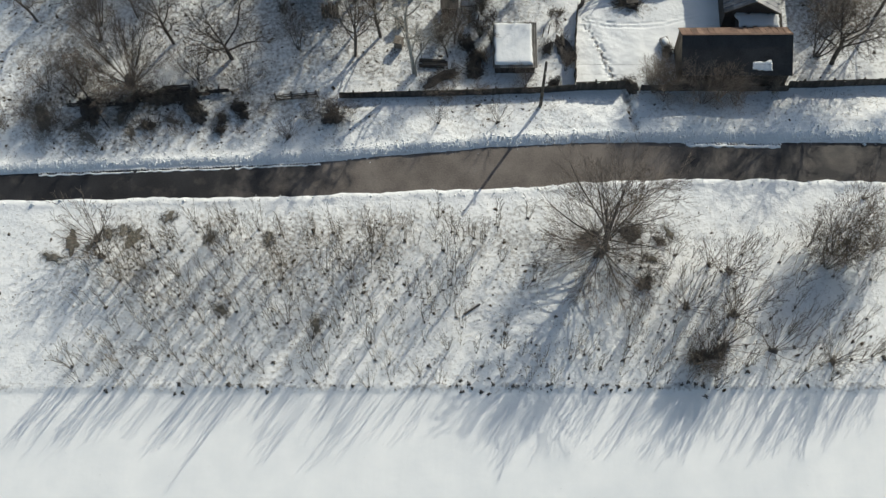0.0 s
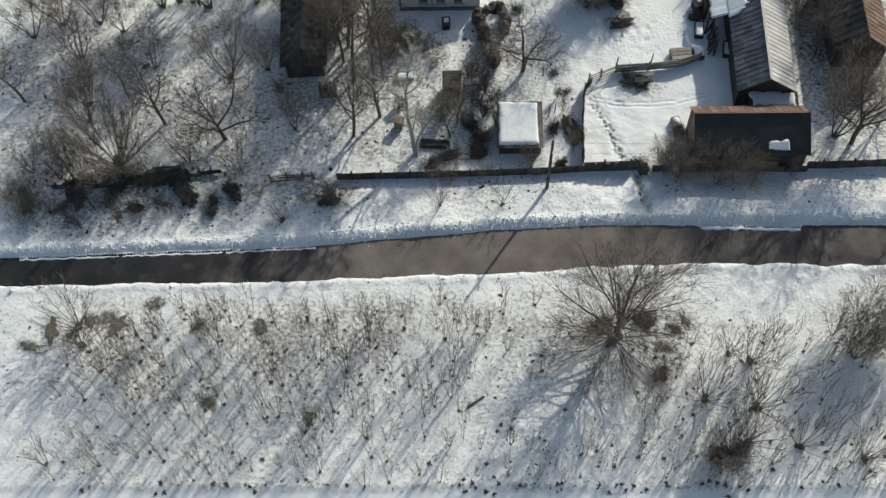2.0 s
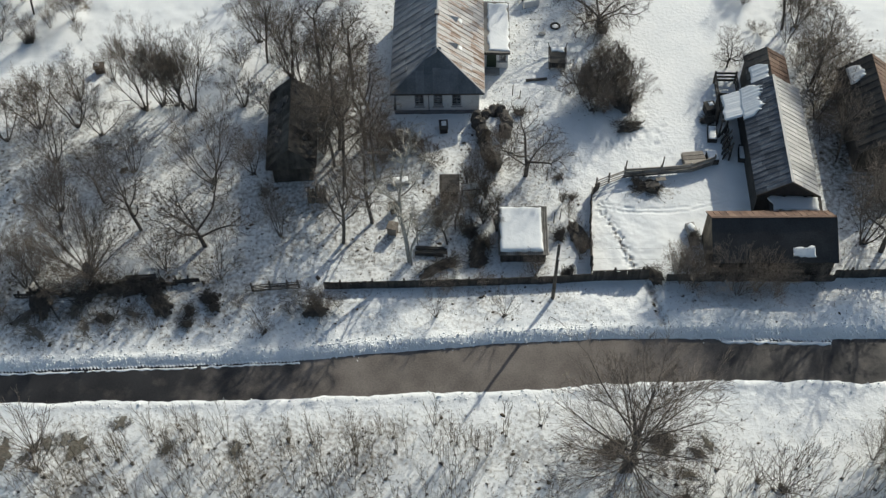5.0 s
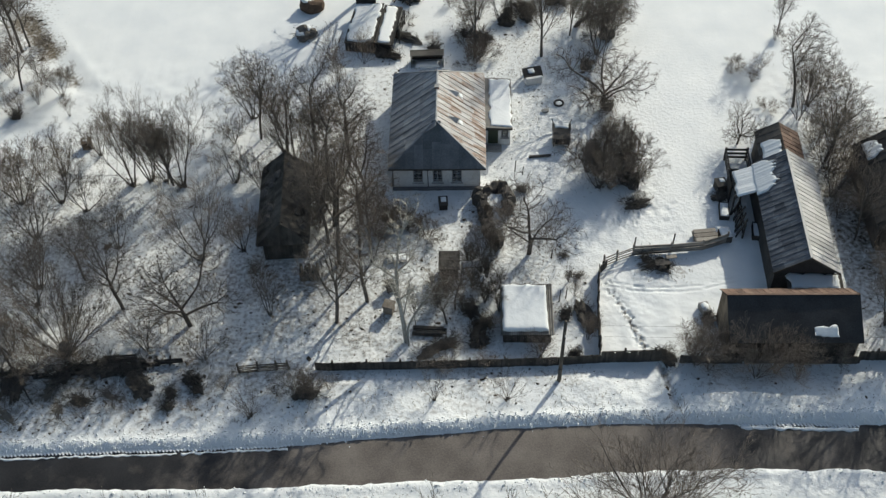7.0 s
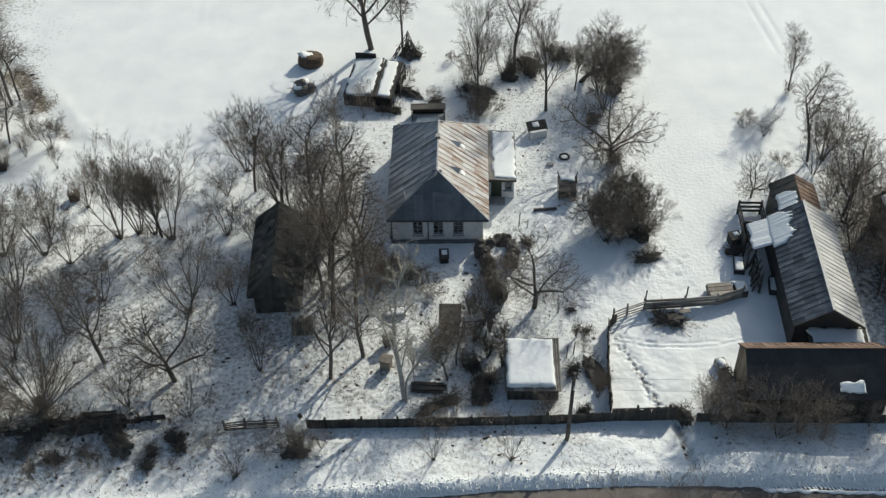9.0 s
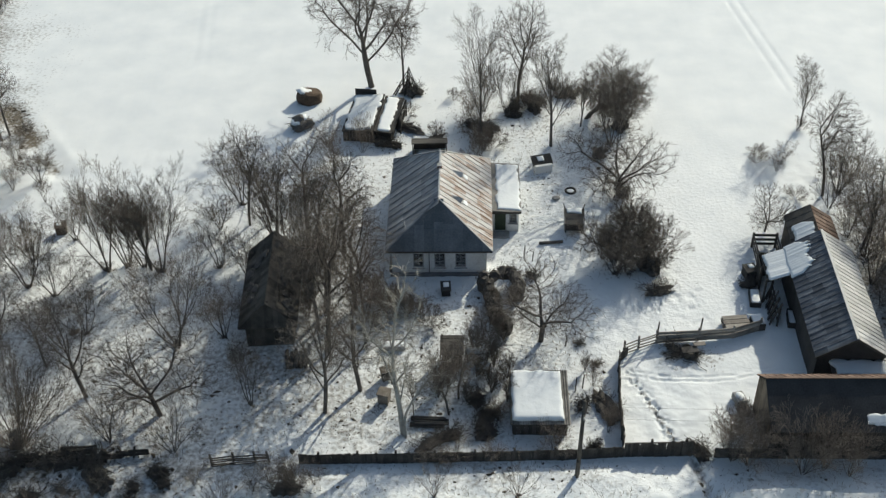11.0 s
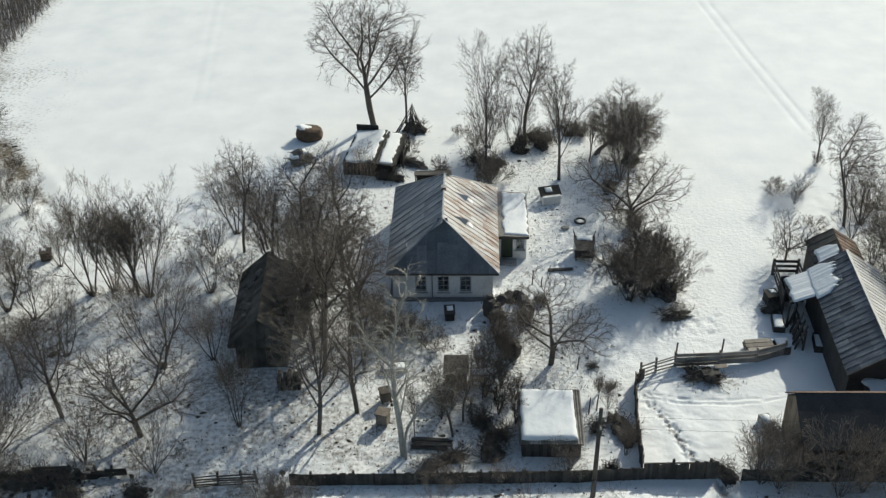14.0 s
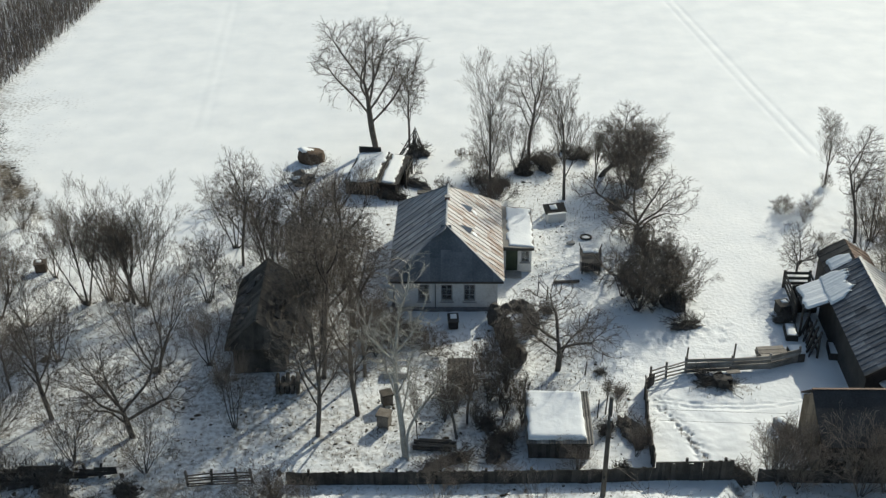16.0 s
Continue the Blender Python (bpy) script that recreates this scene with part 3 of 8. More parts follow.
def slope_sheets(parent, name, m, length, up, run0, run1, width, rows, material, seed, lift=0.0, seam=True):
    """Roofing sheets over a slope whose ends are cut by hips run0 and run1 long (0: upright ends), each one a piece."""
    rng = random.Random(seed)

    def top(u):
        k = 1.0
        if run0:
            k = min(k, u / run0)
        if run1:
            k = min(k, (length - u) / run1)
        return max(0.0, up * k)

    count = max(1, round(length / width))
    for i in range(count):
        u0, u1 = length * i / count, length * (i + 1) / count
        cuts = [0.0] + [up * (k + rng.uniform(-0.18, 0.18)) / rows for k in range(1, rows)] + [up]
        for k in range(rows):
            v0, v1 = cuts[k], cuts[k + 1]
            a, b = top(u0), top(u1)
            if max(a, b) <= v0 + 0.02:
                continue
            if run0 and u1 < run0 + 0.02 or run1 and u0 > length - run1 - 0.02:
                mid = [(u0, min(a, v0)), (u1, min(b, v0)), (u1, min(b, v1)), (u0, min(a, v1))]
                if a < v0 < b:
                    mid[0] = (u0 + (u1 - u0) * (v0 - a) / (b - a), v0)
                    mid[3] = mid[0]
                if b < v0 < a:
                    mid[1] = (u0 + (u1 - u0) * (a - v0) / (a - b), v0)
                    mid[2] = mid[1]
                if a < v1 < b and mid[3] != mid[0]:
                    mid.insert(3, (u0 + (u1 - u0) * (v1 - a) / (b - a), v1))
                elif b < v1 < a and mid[2] != mid[1]:
                    mid.insert(3, (u0 + (u1 - u0) * (a - v1) / (a - b), v1))
                outline = mid
            else:
                outline = [(u0, v0 - 0.04 * (k > 0)), (u1, v0 - 0.04 * (k > 0)), (u1, v1), (u0, v1)]
            clean = []
            for p in outline:
                if not clean or math.dist(p, clean[-1]) > 0.01:
                    clean.append(p)
            if len(clean) > 1 and math.dist(clean[0], clean[-1]) < 0.01:
                clean.pop()
            if len(clean) < 3:
                continue
            bm = bmesh.new()
            z = lift + 0.014 * (rows - k) + rng.uniform(0, 0.008)
            low = [bm.verts.new((x, y, z - 0.03)) for x, y in clean]
            high = [bm.verts.new((x, y, z)) for x, y in clean]
            bm.faces.new(high)
            bm.faces.new(low[::-1])
            for j in range(len(clean)):
                q = (j + 1) % len(clean)
                bm.faces.new((low[j], low[q], high[q], high[j]))
            if seam and len(clean) >= 4 and clean[-1][1] - clean[0][1] > 0.3 and abs(clean[0][0] - clean[-1][0]) < 0.02:
                h = clean[-1][1] - clean[0][1]
                box(bm, (u0 + 0.02, clean[0][1] + h / 2, z + 0.012), (0.035, h, 0.035))
            turned(bm, m)
            part(name, bm, material(rng) if callable(material) else material, parent)


def timber_window(parent, x, y, z, w, h, depth=0.1, label="weathered white window with small panes"):
    """A window in a wall that faces -y: frame, glazing bars, panes and sill."""
    fr = bmesh.new()
    for dx in (-1, 1):
        box(fr, (x + dx * (w / 2 - 0.035), y + depth / 2, z + h / 2), (0.07, depth, h))
    for k in (0.035, h - 0.035):
        box(fr, (x, y + depth / 2, z + k), (w - 0.14, depth, 0.07))
    win = part("window", fr, M_FRAME_OLD, parent, label)
    part("glazing_bar", boxes(((x, y + 0.06, z + h / 2), (0.04, 0.04, h - 0.14))), M_FRAME_OLD, win)
    for k in (0.36, 0.68):
        part("glazing_bar", boxes(((x, y + 0.062, z + h * k), (w - 0.14, 0.036, 0.035))), M_FRAME_OLD, win)
    pane = part("pane", boxes(((x, y + 0.075, z + h / 2), (w - 0.14, 0.008, h - 0.14))), M_GLASS, win)
    pane.visible_shadow = False
    part("sill", boxes(((x, y - 0.05, z - 0.035), (w + 0.16, 0.2, 0.06))), M_FRAME_OLD, win)
    return win


def roof_shell(parent, name, pts, faces, material, thick=0.06):
    """The boarding under a roof's covering, with a thickness."""
    bm = bmesh.new()
    vs = [bm.verts.new(p) for p in pts]
    for fc in faces:
        bm.faces.new([vs[i] for i in fc])
    bmesh.ops.recalc_face_normals(bm, faces=bm.faces)
    made = bmesh.ops.extrude_face_region(bm, geom=list(bm.faces))["geom"]
    for v in (g for g in made if isinstance(g, bmesh.types.BMVert)):
        v.co.z -= thick
    bmesh.ops.recalc_face_normals(bm, faces=bm.faces)
    return part(name, bm, material, parent)


def build_house():
    hs = thing("house", "old whitewashed cottage with a patchy rusted metal hip roof", "house", -0.6, 24.55, 0)
    ex, fy, by, ez, rz, r0, r1 = 3.83, -5.9, 5.75, 2.25, 5.33, -3.7, 2.3
    wx, wf, wb, wh = 3.42, -5.72, 5.4, 2.3
    # walls
    holes = [(wx + c - 0.39, wx + c + 0.39, 0.62, 1.92) for c in (-1.5, 0.04, 1.56)]
    part("front_wall", turned(wall_bm(2 * wx, wh, 0.35, holes), pose(-wx, wf, 0)), M_PLASTER, hs, "whitewashed front wall")
    part("side_wall", turned(wall_bm(wb - wf - 0.7, wh, 0.35, [(2.2, 2.95, 0.92, 2.08), (6.6, 7.35, 0.92, 2.08)]), pose(-wx, wb - 0.35, 0, 0, 0, -90)), M_PLASTER, hs)
    part("side_wall", turned(wall_bm(wb - wf - 0.7, wh, 0.35), pose(wx, wf + 0.35, 0, 0, 0, 90)), M_PLASTER, hs)
    part("back_wall", turned(wall_bm(2 * wx, wh, 0.35), pose(-wx, wb - 0.35, 0)), M_PLASTER, hs)
    part("floor_slab", boxes(((0, (wf + wb) / 2, 0.25), (2 * wx - 0.72, wb - wf - 0.72, 0.1))), M_WOOD_DARK, hs)
    part("plinth", boxes(((0, wf - 0.13, 0.0), (2 * wx + 0.26, 0.25, 0.4))), M_PLINTH, hs, "grey earthen plinth bench", bevel=0.03)
    part("plinth", boxes(((-wx - 0.12, (wf + wb) / 2 + 0.1, 0.1), (0.23, wb - wf - 0.2, 0.55))), M_PLINTH, hs, bevel=0.03)
    for c in (-1.5, 0.04, 1.56):
        timber_window(hs, c, wf + 0.06, 0.62, 0.78, 1.3)
    part("downpipe", boxes(((-0.72, wf - 0.06, 0.95), (0.05, 0.05, 2.3))), M_IRON, hs, "thin dark cable pipe down the wall")
    # roof
    pts = [(-ex, fy, ez), (ex, fy, ez), (ex, by, ez), (-ex, by, ez), (0, r0, rz), (0, r1, rz)]
    roof_shell(hs, "roof_boarding", pts, [(0, 1, 4), (1, 2, 5, 4), (2, 3, 5), (3, 0, 4, 5)], M_WOOD_DARK)
    part("soffit", boxes(((0, (fy + by) / 2, ez - 0.09), (2 * ex - 0.1, by - fy - 0.1, 0.05))), M_WOOD_DARK, hs)
    up = math.hypot(ex, rz - ez)
    ln = by - fy
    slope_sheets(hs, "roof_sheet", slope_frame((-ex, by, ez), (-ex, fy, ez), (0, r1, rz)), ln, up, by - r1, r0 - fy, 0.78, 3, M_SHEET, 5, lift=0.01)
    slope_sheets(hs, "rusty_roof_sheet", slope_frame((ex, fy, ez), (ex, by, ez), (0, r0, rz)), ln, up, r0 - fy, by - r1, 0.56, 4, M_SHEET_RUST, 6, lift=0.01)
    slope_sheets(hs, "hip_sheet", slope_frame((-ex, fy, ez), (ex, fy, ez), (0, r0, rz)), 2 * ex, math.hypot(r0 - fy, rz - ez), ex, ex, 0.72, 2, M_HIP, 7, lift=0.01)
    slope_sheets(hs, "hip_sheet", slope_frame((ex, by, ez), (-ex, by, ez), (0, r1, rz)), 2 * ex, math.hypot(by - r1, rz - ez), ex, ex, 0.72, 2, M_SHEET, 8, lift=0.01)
    # cover strips along ridge and hips
    for a, b in (((0, r0, rz), (0, r1, rz)), ((0, r0, rz), (-ex, fy, ez)), ((0, r0, rz), (ex, fy, ez)), ((0, r1, rz), (-ex, by, ez)), ((0, r1, rz), (ex, by, ez))):
        bm = bmesh.new()
        beam(bm, Vector(a) + Vector((0, 0, 0.05)), Vector(b) + Vector((0, 0, 0.05)), 0.13, 0.06)
        part("ridge_strip", bm, M_PALE if b[0] > 0 else M_SHEET, hs, bevel=0.015)
    part("fascia", boxes(((0, fy - 0.02, ez - 0.05), (2 * ex, 0.03, 0.16))), M_WOOD_DARK, hs)
    # raised triangular roof vents on the sunny slope
    sl = slope_frame((ex, fy, ez), (ex, by, ez), (0, r0, rz))
    for u, v in ((3.5, 2.95), (6.7, 2.95)):
        bm = bmesh.new()
        w, h, l = 0.34, 0.34, 0.9
        vs = [bm.verts.new(p) for p in ((-w, 0, 0), (w, 0, 0), (0, 0, h), (0, l, 0))]
        for fc in ((0, 2, 3), (2, 1, 3), (0, 1, 2), (1, 0, 3)):
            bm.faces.new([vs[i] for i in fc])
        bmesh.ops.recalc_face_normals(bm, faces=bm.faces)
        vent = part("roof_vent", turned(bm, sl @ pose(u, v, 0.05)), M_PALE, hs, "triangular metal roof vent")
        # flat dark plate painted in for the shade under the vent
        part("vent_opening", turned(boxes(((0, -0.012, 0.1), (0.26, 0.02, 0.16))), sl @ pose(u, v, 0.05)), M_IRON, vent)
        part("roof_snow", turned(snow_patch(0.55, 0.4, 0.03, 5), sl @ pose(u + 0.1, v - 0.42, 0.075)), M_SNOW, hs, "melting snow patch on the roof", smooth=True)
    ch = part("chimney", boxes(((0, 0.25, rz - 0.1), (0.32, 0.34, 0.55))), M_BRICK, hs, "short brick chimney stub", bevel=0.02)
    part("chimney_cap", boxes(((0, 0.25, rz + 0.19), (0.38, 0.4, 0.05))), M_CONCRETE, ch)


def build_porch():
    pc = thing("lean_to_porch", "lean-to porch with snow-covered flat roof and green door", "porch", 4.3, 26.4, 0)
    x0, x1, y0, y1, h = -1.1, 1.0, -2.6, 3.2, 2.0
    part("front_wall", turned(wall_bm(x1 - x0, h, 0.12, [(0.28, 1.12, 0.12, 1.8), (1.35, 1.95, 0.85, 1.75)]), pose(x0, y0, 0)), M_FRAME, pc, "white-boarded porch front")
    part("side_wall", boxes(((x1 - 0.06, (y0 + y1) / 2 + 0.06, h / 2), (0.12, y1 - y0 - 0.12, h))), M_PLASTER, pc)
    part("back_wall", boxes((((x0 + x1) / 2 - 0.06, y1 - 0.06, h / 2), (x1 - x0 - 0.12, 0.12, h))), M_PLASTER, pc)
    door = part("door", boxes(((x0 + 0.70, y0 + 0.07, 0.96), (0.82, 0.05, 1.66))), M_GREEN, pc, "dark green plank door", bevel=0.01)
    part("door_handle", boxes(((x0 + 1.0, y0 + 0.02, 0.95), (0.04, 0.08, 0.12))), M_IRON, door)
    timber_window(pc, x0 + 1.65, y0 + 0.01, 0.85, 0.6, 0.9)
    part("step", boxes(((x0 + 0.75, y0 - 0.45, 0.03), (1.3, 0.8, 0.22))), M_CONCRETE, pc, bevel=0.02)
    part("step_wall", boxes(((x0 + 0.05, y0 - 0.55, 0.3), (0.1, 0.9, 0.7))), M_WOOD_DARK, pc)
    part("roof", boxes((((x0 + x1) / 2 + 0.07, (y0 + y1) / 2 - 0.1, h + 0.14), (x1 - x0 + 0.2, y1 - y0 + 0.5, 0.08), pose(0, 0, 0, 0, 4))), M_SLATE, pc, "grey sheet roof")
    part("roof_snow", turned(snow_cap(x1 - x0 - 0.3, y1 - y0 + 0.1, 0.09, 2.2, ragged=0.2), pose((x0 + x1) / 2 + 0.25, (y0 + y1) / 2 - 0.1, h + 0.17, 0, 4)), M_SNOW, pc, "smooth snow on the roof", smooth=True)
    part("fascia", boxes((((x0 + x1) / 2 + 0.05, y0 - 0.37, h + 0.06), (x1 - x0 + 0.2, 0.04, 0.2))), M_WOOD_DARK, pc)


def build_black_barn():
    bn = thing("black_barn", "low barn with tarred black roof and rusty back slope", "barn", 23.85, 4.15, 0)
    x0, x1, yr, zr, yf, zf, yb, zb = -4.45, 4.5, 0.1, 4.1, -2.75, 2.45, 1.75, 2.75
    # planks of the gables, uprights of uneven width
    for x, name in ((x0 + 0.12, "gable_plank"), (x1 - 0.12, "gable_plank")):
        n = 16
        for i in range(n):
            y = yf + 0.35 + (yb - yf - 0.6) * (i + 0.5) / n
            top = zr - 0.12 - (yr - y) * (zr - zf) / (yr - yf) if y < yr else zr - 0.12 - (y - yr) * (zr - zb) / (yb - yr)
            bm = boxes(((x, y, top / 2 - 0.1), (0.035 + 0.008 * (i % 3), (yb - yf - 0.6) / n - 0.012, top)))
            part(name, bm, M_WOOD_TAN, bn)
    part("front_wall", boxes(((0, yf + 0.4, zf / 2), (x1 - x0 - 0.3, 0.1, zf))), M_WOOD_DARK, bn, "dark plank front wall")
    part("back_wall", boxes(((0, yb - 0.2, zb / 2), (x1 - x0 - 0.3, 0.1, zb))), M_WOOD_DARK, bn)
    up = math.hypot(yr - yf, zr - zf)
    m = slope_frame((x0, yf, zf), (x1, yf, zf), (x0, yr, zr))
    slope_sheets(bn, "felt_strip", m, x1 - x0, up, 0, 0, 1.0, 3, M_TAR, 11, lift=0.02, seam=False)
    back = slope_frame((x1, yb, zb), (x0, yb, zb), (x1, yr, zr))
    slope_sheets(bn, "rusty_sheet", back, x1 - x0, math.hypot(yb - yr, zr - zb), 0, 0, 0.48, 1, M_RUST, 12, lift=0.02)
    roof_shell(bn, "roof_boarding", [(x0, yf, zf), (x1, yf, zf), (x1, yr, zr), (x0, yr, zr), (x1, yb, zb), (x0, yb, zb)], [(0, 1, 2, 3), (3, 2, 4, 5)], M_WOOD_DARK)
    part("ridge_strip", boxes(((0, yr, zr + 0.07), (x1 - x0, 0.16, 0.04))), M_RUST, bn, bevel=0.01)
    part("roof_snow", turned(snow_cap(1.75, 0.7, 0.022, 9.4, cell=0.08, ragged=0.45), m @ pose(6.5, 0.75, 0.065)), M_SNOW, bn, "patch of old snow on the black roof", smooth=True)


def build_long_barn():
    lb = thing("long_barn", "long barn with grey seamed metal roof, partly snowed", "barn", 25.86, 13.0, 0, -1.8)
    w, y0, y1, ze, zr = 2.32, -5.7, 5.35, 2.75, 4.35
    ln, up = y1 - y0, math.hypot(w, zr - ze)
    left = slope_frame((-w, y1, ze), (-w, y0, ze), (0, y1, zr))
    right = slope_frame((w, y0, ze), (w, y1, ze), (0, y0, zr))
    roof_shell(lb, "roof_boarding", [(-w, y0, ze), (w, y0, ze), (w, y1, ze), (-w, y1, ze), (0, y0, zr), (0, y1, zr)], [(0, 4, 5, 3), (4, 1, 2, 5)], M_WOOD_DARK)
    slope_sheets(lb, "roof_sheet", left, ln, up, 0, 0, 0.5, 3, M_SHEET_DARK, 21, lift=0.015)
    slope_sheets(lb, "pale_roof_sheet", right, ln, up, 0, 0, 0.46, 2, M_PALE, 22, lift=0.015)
    part("ridge_strip", boxes(((0, (y0 + y1) / 2, zr + 0.06), (0.2, ln, 0.05))), M_PALE, lb, bevel=0.015)
    part("side_wall", boxes(((-w + 0.3, (y0 + y1) / 2, ze / 2), (0.14, ln - 0.8, ze))), M_WOOD_BLACK, lb)
    part("side_wall", boxes(((w - 0.3, (y0 + y1) / 2, ze / 2), (0.14, ln - 0.8, ze))), M_WOOD_BLACK, lb)
    part("front_gable", prism([(-w + 0.38, 0), (w - 0.38, 0), (w - 0.38, ze - 0.02), (0, zr - 0.3), (-w + 0.38, ze - 0.02)], y0 + 0.45, y0 + 0.55), M_WOOD_BLACK, lb, "dark plank gable")
    part("back_gable", prism([(-w + 0.38, 0), (w - 0.38, 0), (w - 0.38, ze - 0.02), (0, zr - 0.3), (-w + 0.38, ze - 0.02)], y1 - 0.5, y1 - 0.4), M_WOOD_BLACK, lb)
    for s in (-1, 1):
        bm = bmesh.new()
        beam(bm, (s * w, y0 - 0.02, ze - 0.02), (0, y0 - 0.02, zr - 0.02), 0.05, 0.16)
        part("barge_board", bm, M_WOOD_DARK, lb)
    part("roof_snow", turned(snow_patch(3.3, 2.1, 0.1, 4), left @ pose(1.75, 0.8, 0.085)), M_SNOW, lb, "ridged half-melted snow on the roof", smooth=True)
    # snow-roofed porch before the gable
    fp = thing("gable_porch", "low snow-covered canopy before the barn gable", "canopy", 26.35, 7.2, 0, -1.8)
    part("canopy_roof", boxes(((0, -0.1, 2.0), (3.9, 1.5, 0.08), pose(0, 0, 0, 8))), M_WOOD_DARK, fp)
    for x in (-1.8, 1.8):
        part("post", boxes(((x, -0.6, 0.95), (0.12, 0.12, 1.95))), M_WOOD, fp)
    part("roof_snow", turned(snow_cap(3.5, 1.3, 0.2, 5.1, ragged=0.4), pose(-0.1, -0.1, 2.04, 8)), M_SNOW, fp, "thick snow on the canopy", smooth=True)
    # lower back part with rusty roof
    rb = thing("rusty_barn_end", "lower barn end with rusty metal roof", "barn", 26.3, 20.35, 0, -1.8)
    w, y0, y1, ze, zr = 1.7, -2.1, 2.1, 2.35, 3.45
    ln, up = y1 - y0, math.hypot(w, zr - ze)
    left = slope_frame((-w, y1, ze), (-w, y0, ze), (0, y1, zr))
    roof_shell(rb, "roof_boarding", [(-w, y0, ze), (w, y0, ze), (w, y1, ze), (-w, y1, ze), (0, y0, zr), (0, y1, zr)], [(0, 4, 5, 3), (4, 1, 2, 5)], M_WOOD_DARK)
    slope_sheets(rb, "dark_roof_sheet", left, ln, up, 0, 0, 0.7, 2, M_WOOD_DARK, 23, lift=0.015)
    slope_sheets(rb, "rusty_sheet", slope_frame((w, y0, ze), (w, y1, ze), (0, y0, zr)), ln, up, 0, 0, 0.5, 2, M_RUST, 24, lift=0.015)
    part("side_wall", boxes(((-w + 0.2, 0, ze / 2), (0.12, ln - 0.3, ze))), M_WOOD_DARK, rb)
    part("side_wall", boxes(((w - 0.2, 0, ze / 2), (0.12, ln - 0.3, ze))), M_WOOD_DARK, rb)
    part("back_gable", prism([(-w + 0.27, 0), (w - 0.27, 0), (w - 0.27, ze), (0, zr - 0.2), (-w + 0.27, ze)], y1 - 0.3, y1 - 0.2), M_WOOD_DARK, rb)
    part("roof_snow", turned(snow_patch(2.5, 1.75, 0.1, 6), left @ pose(2.75, 1.0, 0.075)), M_SNOW, rb, "patch of melting snow", smooth=True)


def build_annex():
    an = thing("open_shelter", "open wooden lean-to shelter with snow-covered roof", "shelter", 23.0, 17.1, 0, -1.8)
    part("roof", boxes(((0.0, -0.25, 2.38), (1.85, 2.7, 0.07), pose(0, 0, 0, 0, -24))), M_WOOD_BLACK, an)
    eave = slope_frame((-0.85, 1.05, 2.06), (-0.85, -1.55, 2.06), (0.75, 1.05, 2.77))
    part("roof_snow", turned(snow_patch(2.8, 3.3, 0.13, 17), eave @ pose(1.3, 1.45, 0.03)), M_SNOW, an, "ridged half-melted snow blanket", smooth=True)
    for x, y in ((-0.85, -1.45), (-0.85, 0.0), (-0.85, 1.45)):
        part("post", boxes(((x, y, 1.05), (0.12, 0.12, 2.1))), M_WOOD_BLACK, an)
    part("back_wall", boxes(((0, 1.48, 1.05), (1.8, 0.06, 2.1))), M_WOOD_BLACK, an)
    for k in range(5):
        part("side_board", boxes(((-0.93, 0.75, 0.3 + 0.36 * k), (0.03, 1.5, 0.28))), M_WOOD_BLACK, an)
    # small pen behind it
    pen = thing("animal_pen", "small dark plank pen beside the barn", "pen", 23.4, 20.6, 0, -1.8)
    for a, b in (((-0.9, -1.2), (-0.9, 1.2)), ((-0.9, 1.2), (0.8, 1.2)), ((0.8, 1.2), (0.8, -1.2))):
        for z in (0.35, 0.75, 1.15):
            bm = bmesh.new()
            beam(bm, (*a, z), (*b, z), 0.05, 0.2)
            part("rail", bm, M_WOOD_DARK, pen)
    for x, y in ((-0.9, -1.2), (-0.9, 1.2), (0.8, 1.2)):
        part("post", boxes(((x, y, 0.65), (0.15, 0.15, 1.4))), M_WOOD_DARK, pen)


def build_white_shed():
    sh = thing("small_shed", "small shed with corrugated roof under thick snow", "shed", 5.95, 5.3, 0)
    w, y0, y1, z0, z1 = 1.85, -2.2, 2.05, 1.2, 1.62
    m = slope_frame((-w, y0, z0), (w, y0, z0), (-w, y1, z1))
    up = math.hypot(y1 - y0, z1 - z0)
    mesh = sheet_mesh("corrugated_sheet", 0.62, up / 2 + 0.06, M_SLATE, 4, 0.05)
    for i in range(6):
        for k in range(2):
            piece("corrugated_sheet", mesh, sh, m @ pose(-w + 0.31 + i * 0.617 + w, k * (up / 2 - 0.05), 0.02 + 0.02 * (1 - k)))
    part("roof_frame", turned(boxes(((w, up / 2, -0.05), (2 * w - 0.1, up - 0.1, 0.08))), m), M_WOOD_DARK, sh)
    for i in range(14):
        x = -w + 0.3 + (2 * w - 0.6) * i / 13
        part("front_plank", boxes(((x, y0 + 0.3, 0.55), (0.235, 0.04, 1.25))), M_WOOD_DARK, sh)
    part("side_wall", boxes(((-w + 0.2, -0.1, 0.62), (0.06, y1 - y0 - 0.7, 1.4))), M_WOOD_DARK, sh)
    part("side_wall", boxes(((w - 0.2, -0.1, 0.62), (0.06, y1 - y0 - 0.7, 1.4))), M_WOOD_DARK, sh)
    part("back_wall", boxes(((0, y1 - 0.3, 0.7), (2 * w - 0.46, 0.05, 1.5))), M_WOOD_DARK, sh)
    part("roof_snow", turned(snow_cap(3.15, up - 0.42, 0.22, 3.3, cell=0.13, ragged=0.1), m @ pose(w - 0.13, up / 2 + 0.07, 0.085)), M_SNOW, sh, "thick untouched snow on the shed roof", smooth=True)


